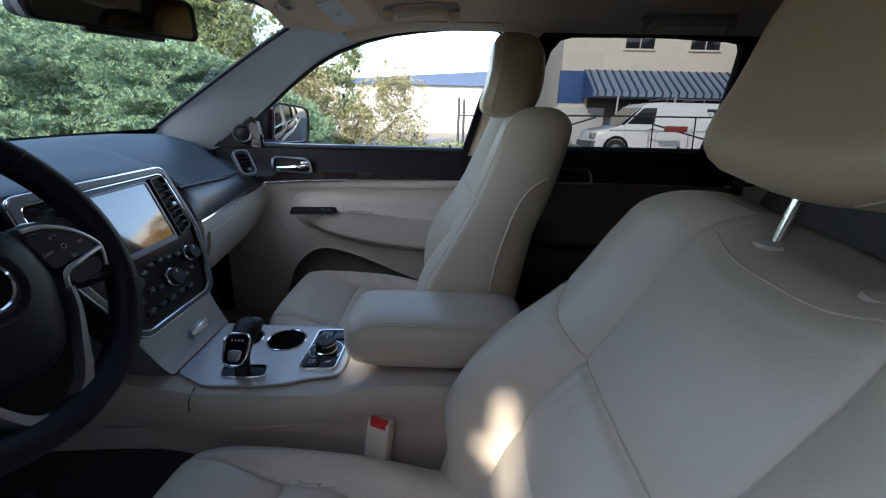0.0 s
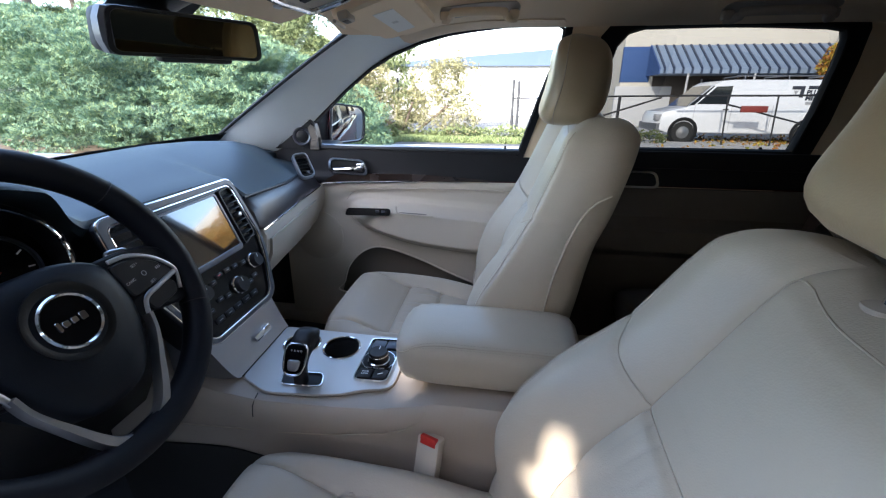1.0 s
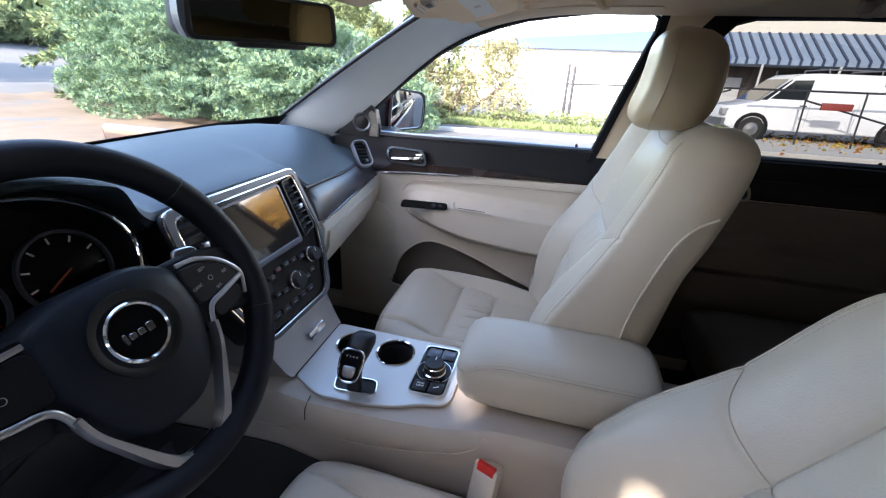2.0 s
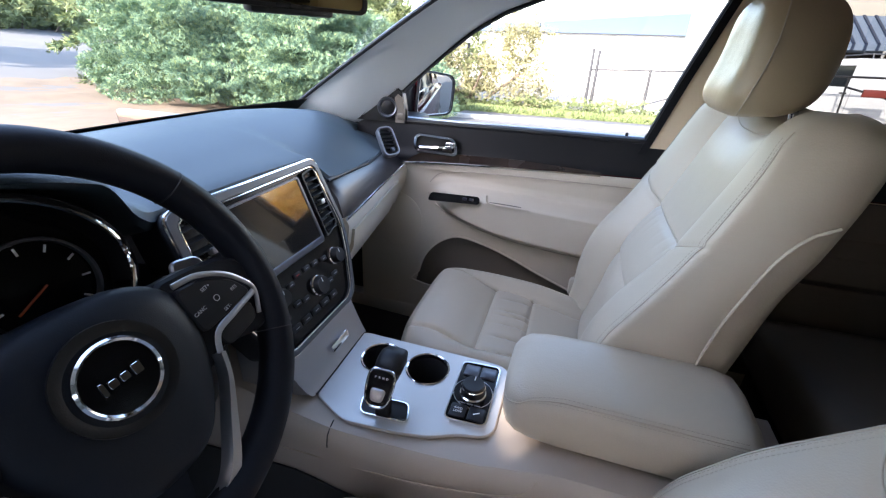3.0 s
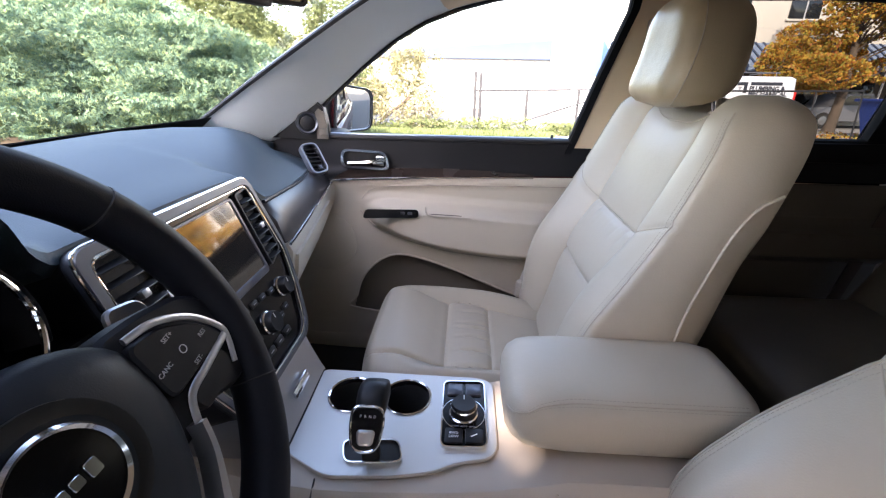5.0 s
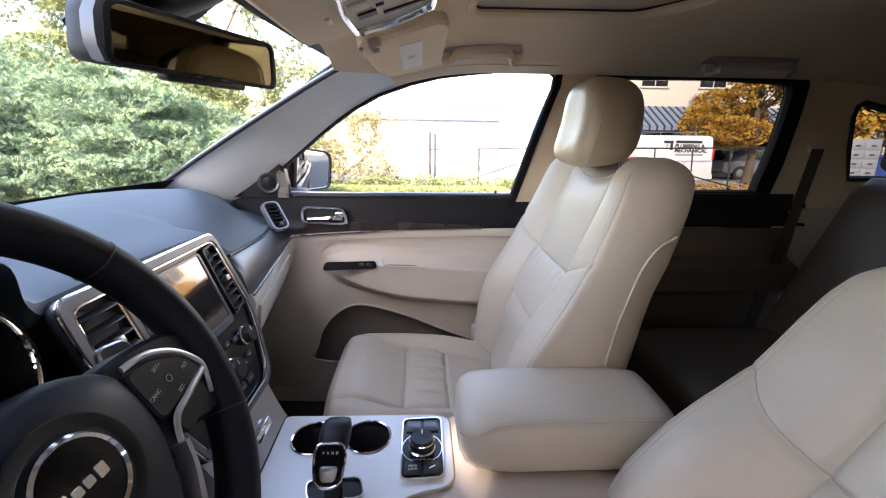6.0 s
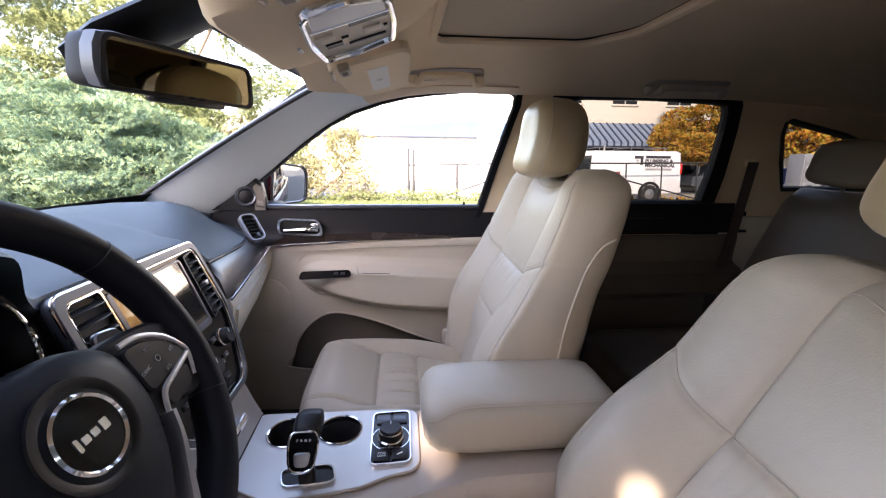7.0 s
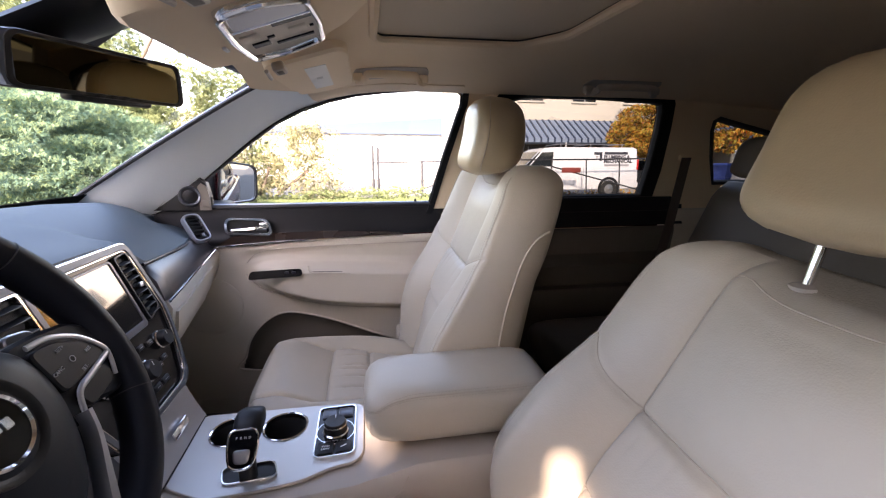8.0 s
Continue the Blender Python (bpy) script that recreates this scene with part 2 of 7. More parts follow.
def basis(origin, xdir, ydir):
    x = Vector(xdir).normalized()
    z = x.cross(Vector(ydir)).normalized()
    y = z.cross(x)
    return Matrix.Translation(origin) @ Matrix((x, y, z)).transposed().to_4x4()


def words(text, size, m, material, parent, name="lettering", depth=0.0003, align="CENTER", bold=0.0):
    """Letters in the built-in font, made into a mesh."""
    cu = bpy.data.curves.new(name, "FONT")
    cu.body, cu.size, cu.extrude, cu.align_x, cu.align_y, cu.resolution_u = text, size, depth, align, "CENTER", 2
    cu.offset = bold
    tmp = bpy.data.objects.new(name, cu)
    me = bpy.data.meshes.new_from_object(tmp)
    bpy.data.objects.remove(tmp)
    me.transform(m)
    ob = new(name, me)
    me.materials.clear()
    me.materials.append(material)
    ob.parent = parent
    return ob

# ---- the car's shell: floor, headliner, pillars, glass ----
# x runs to the car's rear, y to its right (passenger) side, z up.
WIN_F = [(-0.735, 1.142), (-0.66, 1.205), (-0.599, 1.257), (-0.51, 1.33), (-0.414, 1.399), (-0.33, 1.443), (-0.236, 1.476), (-0.15, 1.497), (-0.059, 1.509), (0.03, 1.517),
         (0.121, 1.521), (0.19, 1.517), (0.206, 1.505), (0.203, 1.47), (0.191, 1.438), (0.167, 1.366), (0.143, 1.294), (0.094, 1.138), (-0.10, 1.136), (-0.3, 1.135), (-0.52, 1.133)]
WIN_R = [(0.335, 1.148), (0.318, 1.25), (0.332, 1.36), (0.358, 1.46), (0.390, 1.498), (0.44, 1.512), (0.6, 1.514), (0.75, 1.511), (0.92, 1.504), (0.965, 1.496), (0.975, 1.47), (0.972, 1.40), (0.958, 1.275), (0.930, 1.152), (0.65, 1.150)]
WIN_Q = [(1.245, 1.20), (1.217, 1.30), (1.198, 1.40), (1.203, 1.435), (1.225, 1.447), (1.27, 1.437), (1.45, 1.40), (1.60, 1.35), (1.70, 1.26), (1.72, 1.20)]
ROOF_HI = 1.605


def roof_z(x, y):
    """Height of the cloth under the roof."""
    lead = mixin(x, [(-0.42, -0.085), (-0.30, -0.045), (-0.15, -0.012), (0.0, 0.0), (0.9, 0.0), (1.5, -0.03), (1.95, -0.09)])
    side = smooth(abs(y), 0.36, 0.76) * 0.085 + max(0, abs(y) - 0.2) * 0.02
    return ROOF_HI + lead - side


def fill(outer, holes, place, extrude=None):
    """A flat outline with holes, each 2D point set in place, given thickness along extrude."""
    b = bmesh.new()
    for loop in [outer, *holes]:
        vs = [b.verts.new((p[0], p[1], 0)) for p in loop]
        for i in range(len(vs)):
            b.edges.new((vs[i - 1], vs[i]))
    bmesh.ops.triangle_fill(b, use_beauty=True, edges=b.edges[:], normal=(0, 0, 1))
    for v in b.verts:
        v.co = place(v.co.x, v.co.y)
    if extrude:
        got = bmesh.ops.extrude_face_region(b, geom=b.faces[:])
        moved = [g for g in got["geom"] if isinstance(g, bmesh.types.BMVert)]
        bmesh.ops.translate(b, verts=moved, vec=extrude)
    return b


def grid_with_hole(xs, ys, place, hole, thick):
    """A fine grid of faces, left open where hole(x, y) says, with a second skin above."""
    b = bmesh.new()
    made = {}

    def vert(i, j, k):
        if (i, j, k) not in made:
            p = Vector(place(xs[i], ys[j]))
            p.z += thick * k
            made[i, j, k] = b.verts.new(p)
        return made[i, j, k]

    for i in range(len(xs) - 1):
        for j in range(len(ys) - 1):
            if hole((xs[i] + xs[i + 1]) / 2, (ys[j] + ys[j + 1]) / 2):
                continue
            for k in (0, 1):
                b.faces.new([vert(*q, k) for q in ((i, j), (i + 1, j), (i + 1, j + 1), (i, j + 1))])
    return b


shade_x0, shade_x1, shade_y = -0.095, 0.385, 0.425


def corner_x(y):
    """Foremost place of the cloth, drawn back where the front pillars run up."""
    return -0.42 + max(0.0, abs(y) - 0.53) * 1.2


def in_shade(x, y):
    if x < corner_x(y) - 0.034:   # corners where the front pillars run up
        return True
    if not (shade_x0 < x < shade_x1 and abs(y) < shade_y):
        return False
    if x > 0.30 and (x - 0.30) / 0.085 + (abs(y) - 0.335) / 0.09 > 1:
        return False
    return True


# the front of the liner is cut to the arc of the windscreen
xs = sorted(set([round(v, 4) for v in steps(-0.42, 1.95, 79)] + [-0.095, 0.385]))
ys = sorted(set([round(v, 4) for v in steps(-0.735, 0.735, 70)] + [-0.425, 0.425]))
bm = grid_with_hole(xs, ys, lambda x, y: (max(x, corner_x(y)), y, roof_z(max(x, corner_x(y)), y)), in_shade, 0.03)
headliner = structure("ceiling", bm, LINER, "beige woven cloth headliner under the car's roof", "headliner")
# rolled lip round the sunshade opening
lip = thing("sunroof_shade", "closed beige cloth sunshade set into the headliner", "sunshade")
opening = rounded([(shade_x0, -shade_y), (0.30, -shade_y), (shade_x1, -0.335), (shade_x1, 0.335), (0.30, shade_y), (shade_x0, shade_y)], 0.045, 6)
part("lip", tube([(p.x, p.y, roof_z(p.x, p.y) + 0.001) for p in opening], 0.011, 8, True), LINER, lip)
part("seal", tube([(p.x * 0.985 + 0.002, p.y * 0.985, roof_z(p.x, p.y) + 0.010) for p in opening], 0.0028, 6, True), BROWNSEAL, lip)
part("shade_panel", fill([(p.x, p.y) for p in opening], [], lambda x, y: (x, y, roof_z(x, y) + 0.012), (0, 0, 0.012)), SHADECLOTH, lip)

# roof skin above
structure("roof", sheet(lambda x, y: (x, y, roof_z(x, y) + 0.045 - 0.012 * smooth(abs(y), 0.4, 0.8)), steps(-0.43, 1.98, 24), steps(-0.76, 0.76, 24), 0.004), PAINT, "cherry red painted steel roof of the car", "roof")

# floor, firewall, tail
structure("floor", sheet(lambda x, y: (x, y, 0.40 + (0.10 if x < -0.95 else 0) + 0.006 * math.sin(x * 9) * math.sin(y * 7)), steps(-1.25, 1.3, 40), steps(-0.78, 0.78, 24), 0.03, (0, 0, -1)), CARPET, "dark carpeted floor of the car", "floor")
structure("firewall", box((-1.30, -0.80, 0.35), (-1.25, 0.80, 1.10), 0.003), CARPET, "dark carpeted bulkhead ahead of the footwells", "bulkhead")
structure("tail", box((1.96, -0.78, 0.40), (2.0, 0.78, 1.12), 0.01), BEIGE, "beige lower trim of the closed tailgate", "tailgate")
structure("tail_header", box((1.85, -0.76, 1.465), (1.985, 0.76, 1.535), 0.01), LINER, "cloth-covered header above the tailgate window", "header")
for sgn_ in (1, -1):
    structure("pillar_tail", loft([[(x0, sgn_ * 0.685, z), (x0 + 0.03, sgn_ * 0.685, z), (x0 + 0.03, sgn_ * 0.775, z), (x0, sgn_ * 0.775, z)] for x0, z in ((1.95, 1.08), (1.84, 1.50))]), BEIGE, "beige trimmed tailgate pillar", "pillar")
structure("load_floor", box((1.25, -0.76, 0.72), (1.96, 0.76, 0.76), 0.004), CARPET, "dark carpeted load floor behind the rear seat", "load floor")


def side_y(z):
    return 0.748 - 0.012 * smooth(z, 1.15, 1.52)


# upper side trim: B-pillar, C-pillar and roof rail round the openings
def upper_side(outer, holes, sgn=1):
    return fill(outer, holes, lambda x, z: (x, sgn * side_y(z), z), (0, sgn * 0.032, 0))


def rail_top(x):
    return roof_z(x, 0.735) + 0.012


# the edge along the front window, from the roof rail down the pillar
outer_rear = [(0.10, 1.10), (1.96, 1.10), (1.96, rail_top(1.95))] + [(x, rail_top(x)) for x in steps(1.7, 0.25, 8)] + [(0.214, rail_top(0.21)), (0.211, 1.47), (0.199, 1.436), (0.175, 1.364), (0.151, 1.292), (0.102, 1.138)]
structure("pillar_right", upper_side(outer_rear, [WIN_R, WIN_Q]), LINER, "beige trimmed door pillars on the passenger side", "pillar")
structure("pillar_left", upper_side(outer_rear, [WIN_R, WIN_Q], -1), LINER, "beige trimmed door pillars on the driver's side", "pillar")


def grown(outline, by):
    c = sum((Vector(p) for p in outline), Vector((0, 0))) / len(outline)
    return [tuple(Vector(p) + (Vector(p) - c).normalized() * by) for p in outline]


for sgn_, side_ in ((1, "right"), (-1, "left")):
    structure("body_upper_" + side_, fill(outer_rear, [grown(WIN_R, 0.014), grown(WIN_Q, 0.012)], lambda x, z: (x, sgn_ * (side_y(z) + 0.046), z), (0, sgn_ * 0.008, 0)), PAINT, "cherry red outer skin round the rear side windows", "car body")


# A-pillars: from the windscreen's edge back to the side window
def pillar_edges(t):
    """Windscreen edge and side-window edge of the right front pillar."""
    a = curved([(-1.02, 0.672, 1.140), (-0.986, 0.660, 1.163), (-0.70, 0.619, 1.334), (-0.408, 0.564, 1.491), (-0.20, 0.540, 1.570)], 8)
    b = curved([(-0.80, 0.765, 1.100), (-0.745, 0.755, 1.142), (-0.599, 0.745, 1.262), (-0.414, 0.738, 1.404), (-0.236, 0.736, 1.481), (0.03, 0.736, 1.521), (0.214, 0.736, 1.524)], 6)
    i, j = t * (len(a) - 1), t * (len(b) - 1)
    p = a[int(i)].lerp(a[min(int(i) + 1, len(a) - 1)], i - int(i))
    q = b[int(j)].lerp(b[min(int(j) + 1, len(b) - 1)], j - int(j))
    return p, q


def apillar(sgn):
    rows = []
    for t in steps(0, 0.80, 28):
        p, q = pillar_edges(t)
        row = []
        for s in steps(0, 1, 8):
            c = p.lerp(q, s)
            c += Vector((0.25, -0.5, 0.35)).normalized() * (0.033 * math.sin(math.pi * s))
            row.append(c)
        back = [q + Vector((0, 0.05, 0.0)), p + Vector((-0.002, 0.03, 0.012))]
        rows.append([Vector((v.x, v.y * sgn, v.z)) for v in row + back])
    return loft(rows, True, True)


for sgn_ in (1, -1):
    tagged(part("screen_seal", tube([Vector((p.x - 0.004, p.y * sgn_, p.z + 0.002)) for p in [pillar_edges(t)[0] for t in steps(0, 0.80, 28)]], 0.006, 6), RUBBER), "black rubber seal along the front pillar", "seal", "", "structure")
structure("pillar_front_right", apillar(1), PILLAR, "pale grey front pillar beside the windscreen", "pillar")


def pillar_cover(sgn):
    rows = []
    for t in steps(0, 0.80, 20):
        p, q = pillar_edges(t)
        ring_ = [q + Vector((0, 0.053, 0.001)), p + Vector((-0.004, 0.033, 0.015)), p + Vector((-0.004, 0.050, 0.026)), q + Vector((-0.002, 0.062, 0.008))]
        rows.append([Vector((v.x, v.y * sgn, v.z)) for v in ring_])
    return loft(rows, True, True)


for sgn_ in (1, -1):
    structure("pillar_skin", pillar_cover(sgn_), PAINT, "cherry red outer skin of the front pillar", "car body")
structure("pillar_front_left", apillar(-1), PILLAR, "pale grey front pillar beside the windscreen", "pillar")


# roof rail trim over the front doors, joining pillar and headliner
def front_rail(sgn):
    rows = []
    for t in steps(0.64, 1.0, 16):
        p, q = pillar_edges(t)
        x = q.x
        inner = Vector((x - 0.02, 0.655, roof_z(x, 0.655) - 0.004)) if x > -0.30 else p.lerp(q, 0.55)
        mid = inner.lerp(q, 0.5) + Vector((0, -0.012, -0.006))
        rows.append([Vector((v.x, v.y * sgn, v.z)) for v in (inner, mid, q, q + Vector((0, 0.06, 0.01)), inner + Vector((0, 0.03, 0.05)))])
    return loft(rows, True, True)


structure("roof_rail_right", front_rail(1), LINER, "cloth-covered roof rail over the front passenger door", "roof rail")
structure("roof_rail_left", front_rail(-1), LINER, "cloth-covered roof rail over the open driver's door", "roof rail")


# windscreen with its black border
def screen_point(u, v):
    """u across (-1 to 1), v up (0 to 1)."""
    half = 0.71 - 0.03 * v
    x = -1.03 + 0.62 * v + 0.10 * (u * u) * (1 - 0.35 * v) - 0.09
    z = 1.125 + 0.42 * v - 0.012 * u * u * v
    return Vector((x, u * half, z))


windscreen = thing("window_1", "clear curved windscreen with a black edge", "windscreen", kind="structure")
pane = part("pane", sheet(screen_point, steps(-1, 1, 24), steps(0, 1, 10)), CLEAR, windscreen)
pane.visible_shadow = False
edge = [screen_point(u, 0.0) for u in steps(-1, 1, 24)] + [screen_point(1, v) for v in steps(0, 1, 10)[1:]] + [screen_point(u, 1) for u in steps(1, -1, 24)[1:]] + [screen_point(-1, v) for v in steps(1, 0, 10)[1:-1]]
part("border", tube([p + Vector((0.006, 0, -0.004)) for p in edge], 0.011, 6, True), RUBBER, windscreen)
part("shade_band", sheet(lambda u, v: screen_point(u, v) + Vector((0.004, 0, -0.004)), steps(-0.02, 0.20, 12), steps(0.84, 1.0, 4), 0.002), BLACK, windscreen, "black sensor band at the top of the glass")
part("lower_band", sheet(lambda u, v: screen_point(u, v) + Vector((0.004, 0, -0.004)), steps(-0.97, 0.97, 40), steps(0.02, 0.168, 4), 0.002), BLACK, windscreen, "black band along the foot of the glass")
structure("header", sheet(lambda u, v: screen_point(u, 1) + Vector((0.05 * v + 0.0, 0, 0.012 + 0.02 * v)), steps(-1, 1, 16), steps(-0.4, 1, 4), 0.02, (0, 0, 1)), LINER, "cloth-covered header above the windscreen", "header")


def side_window(name, outline, material, label, sgn=1, frame_r=0.009, wide=0.0):
    w = thing(name, label, "car window", kind="structure")
    if wide:
        c = Vector((sum(p[0] for p in outline) / len(outline), sum(p[1] for p in outline) / len(outline)))
        grown = [(p[0] + wide * (1 if p[0] > c.x else -1) * min(1, abs(p[0] - c.x) / 0.15), p[1] + wide * 0.55 * (1 if p[1] > c.y else -1) * min(1, abs(p[1] - c.y) / 0.08)) for p in outline]
        part("window_frame", fill(grown, [outline], lambda x, z: (x, sgn * (side_y(z) - 0.004), z), (0, sgn * 0.042, 0)), POD, w, "black window frame")
    p = part("pane", fill(outline, [], lambda x, z: (x, sgn * (side_y(z) + 0.035), z)), material, w)
    p.visible_shadow = material is not CLEAR
    part("seal", tube([(x, sgn * (side_y(z) + 0.012), z) for x, z in outline], frame_r, 6, True, 1.6, (0, 1, 0)), RUBBER, w)
    return w


front_window = side_window("window_2", WIN_F, CLEAR, "closed clear front passenger door window in a black seal", 1, 0.006)
part("window_frame", loft([[(x, side_y(z) - 0.003, z), (x + 0.021, side_y(z) - 0.003, z), (x + 0.021, side_y(z) + 0.02, z), (x, side_y(z) + 0.02, z)] for x, z in ((0.080, 1.094), (0.092, 1.128), (0.143, 1.294), (0.167, 1.366), (0.191, 1.438), (0.204, 1.475), (0.208, 1.512))]), POD, front_window, "black upright door frame behind the glass")
side_window("window_3", WIN_R, TINT, "closed tinted rear door window in a black frame", 1, 0.010, 0.045)
side_window("window_4", WIN_Q, TINT, "tinted rear quarter window", 1, 0.012)
# Panes out of view, darkened to dim the rear seats.
side_window("window_5", WIN_R, DIMGLASS, "closed tinted rear door window in a black frame", -1, 0.010, 0.045)
side_window("window_6", WIN_Q, DIMGLASS, "tinted rear quarter window", -1, 0.012)
back = thing("window_7", "tailgate window tinted dark to dim the cabin", "car window", kind="structure")
p = part("pane", sheet(lambda y, v: (1.97 - 0.10 * v, y, 1.12 + 0.36 * v), steps(-0.70, 0.70, 8), [0, 1]), DIMGLASS, back)

# lower sides behind the front doors, and the driver's sill
structure("side_left", box((0.24, -0.80, 0.38), (1.97, -0.745, 1.10), 0.004), BEIGE, "beige lower side trim on the driver's side", "side trim")
structure("sill_left", box((-1.0, -0.82, 0.36), (0.24, -0.74, 0.46), 0.01), BEIGE, "beige scuffed door sill below the open driver's door", "door sill")
structure("cowl_side_left", box((-1.27, -0.80, 0.38), (-0.98, -0.745, 1.12), 0.006), CARPET, "dark kick panel beside the pedals", "kick panel")
structure("pillar_lower_left", box((0.20, -0.79, 0.42), (0.34, -0.742, 1.12), 0.01), BEIGE, "beige lower centre pillar trim", "pillar")
structure("cowl_side_right", box((-1.27, 0.745, 0.38), (-0.80, 0.80, 1.12), 0.006), CARPET, "dark kick panel beside the passenger footwell", "kick panel")

# driver's door, standing open
od = thing("driver_door", "cherry red driver's door standing wide open", "car door")
OD = pose(-0.93, -0.84, 0, 0, 0, -66)
part("panel", box((0.0, -0.03, 0.42), (1.10, 0.03, 1.09), 0.02), PAINT, od).matrix_local = OD
part("inner_panel", box((0.04, 0.03, 0.46), (1.06, 0.07, 1.09), 0.02), TAUPE, od).matrix_local = OD

# bonnet and outer flanks, plain
structure("bonnet", sheet(lambda x, y: (x, y, 0.94 - 0.10 * smooth(-x, 1.2, 2.2) - 0.05 * smooth(abs(y), 0.5, 0.9)), steps(-2.15, -1.16, 10), steps(-0.85, 0.85, 12), 0.01, (0, 0, -1)), PAINT, "cherry red painted bonnet ahead of the windscreen", "bonnet")
structure("flank_left", box((0.30, -0.90, 0.35), (1.95, -0.86, 1.055), 0.02), PAINT, "cherry red painted outer flank of the car", "car body")
structure("wing_left", box((-2.1, -0.90, 0.55), (-0.98, -0.86, 0.97), 0.02), PAINT, "cherry red painted front wing", "car body")
structure("nose", box((-2.22, -0.86, 0.42), (-2.10, 0.86, 0.86), 0.03), PAINT, "cherry red painted nose of the car", "car body")
structure("tail_panel", box((2.0, -0.86, 0.42), (2.08, 0.86, 1.10), 0.03), PAINT, "cherry red painted tailgate", "car body")


def road_wheel(x, y):
    w_ = thing("car_wheel", "black tyre on a silver alloy wheel", "wheel", "car wheels")
    out = -1 if y < 0 else 1
    m = basis((x, y, 0.385), (1, 0, 0), (0, 0, 1 * -out))
    part("tyre", turned([(0.23, -0.11), (0.35, -0.11), (0.385, -0.08), (0.385, 0.08), (0.35, 0.11), (0.23, 0.11)], m, 40), RUBBER, w_)
    rim = part("rim", turned([(0.235, 0.10), (0.22, 0.112), (0.06, 0.07), (0.03, 0.085)], m, 30), SATIN, w_, "silver alloy rim")
    for k in range(5):
        part("spoke", box((-0.022, 0.03, 0.075), (0.022, 0.215, 0.105), 0.006), SATIN, rim).matrix_local = m @ pose(0, 0, 0, 0, 0, 72 * k)
    return w_


for wx_ in (-1.40, 1.42):
    for wy_ in (-0.80, 0.80):
        road_wheel(wx_, wy_)
structure("flank_right", box((-2.1, 0.86, 0.35), (1.95, 0.90, 1.055), 0.02), PAINT, "cherry red painted outer flank of the car", "car body")
structure("door_sill_right", box((-1.0, 0.70, 0.36), (1.6, 0.80, 0.46), 0.01), BEIGE, "beige scuffed door sill below the passenger doors", "door sill")
wip = thing("wiper", "black wiper arm at the foot of the windscreen", "wiper")
part("blade", tube([(-1.165, y, 1.13) for y in (-0.35, 0.1, 0.42)], 0.006, 6), RUBBER, wip)
part("arm", tube([(-1.19, -0.45, 1.105), (-1.18, -0.1, 1.145), (-1.165, 0.1, 1.138)], 0.007, 6), SATIN, wip)


# ---- passenger side doors ----
def trim_z(x):
    """The bright line along the door."""
    return mixin(x, [(-0.76, 0.985), (-0.634, 1.004), (-0.4, 1.018), (-0.006, 1.030), (0.3, 1.034), (1.1, 1.036)])


def door_y(x, z, rear=False):
    """Inner face of a passenger-side door."""
    y = mixin(z, [(0.42, 0.700), (0.62, 0.712), (0.78, 0.722), (0.95, 0.728), (1.02, 0.722), (1.05, 0.735), (1.14, 0.752)])
    ax0 = 0.30 if rear else -0.545
    up = mixin(x, [(-0.545, 0.925), (-0.45, 0.944), (-0.30, 0.936), (0.1, 0.915)]) if not rear else 0.92
    low = mixin(x, [(-0.545, 0.915), (-0.52, 0.875), (-0.46, 0.845), (-0.242, 0.786), (0.0, 0.766), (0.3, 0.76)]) if not rear else 0.80
    lead = smooth(x, ax0, ax0 + 0.16)
    y -= 0.062 * lead * smooth(z, low - 0.014, low + 0.032) * (1 - smooth(z, up - 0.020, up + 0.012))
    # soft panel above the armrest, set in by a shallow step
    if not rear:
        y += 0.006 * smooth(z, up + 0.010, up + 0.032) * (1 - smooth(z, trim_z(x) - 0.042, trim_z(x) - 0.018)) * smooth(x, -0.57, -0.50)
        # bulge round the speaker, forward and low
        y -= 0.014 * math.exp(-((x + 0.62) ** 2 + (z - 0.76) ** 2) / 0.008)
    return y


POCKET = [(-0.578, 0.560), (-0.567, 0.605), (-0.548, 0.665), (-0.516, 0.712), (-0.47, 0.748), (-0.417, 0.763), (-0.34, 0.750), (-0.243, 0.718), (-0.14, 0.675), (-0.043, 0.638), (0.05, 0.60), (0.05, 0.54), (-0.3, 0.535)]


def inside(x, z, poly):
    hit = False
    for (x1, z1), (x2, z2) in zip(poly, poly[1:] + poly[:1]):
        if (z1 > z) != (z2 > z) and x < (x2 - x1) * (z - z1) / (z2 - z1) + x1:
            hit = not hit
    return hit


def door_skin(x0, x1, zlo, zhi, nx, nz, rear, keep, recess=0.0):
    b = bmesh.new()
    grid = {}
    for i in range(nx + 1):
        x = x0 + (x1 - x0) * i / nx
        lo, hi = zlo(x), zhi(x)
        for j in range(nz + 1):
            z = lo + (hi - lo) * j / nz
            grid[i, j] = (x, z)
    vs = {}

    def v(i, j):
        if (i, j) not in vs:
            x, z = grid[i, j]
            vs[i, j] = b.verts.new((x, door_y(x, z, rear) + recess, z))
        return vs[i, j]

    for i in range(nx):
        for j in range(nz):
            x = (grid[i, j][0] + grid[i + 1, j + 1][0]) / 2
            z = (grid[i, j][1] + grid[i + 1, j + 1][1]) / 2
            if keep(x, z):
                b.faces.new((v(i, j), v(i + 1, j), v(i + 1, j + 1), v(i, j + 1)))
    return b


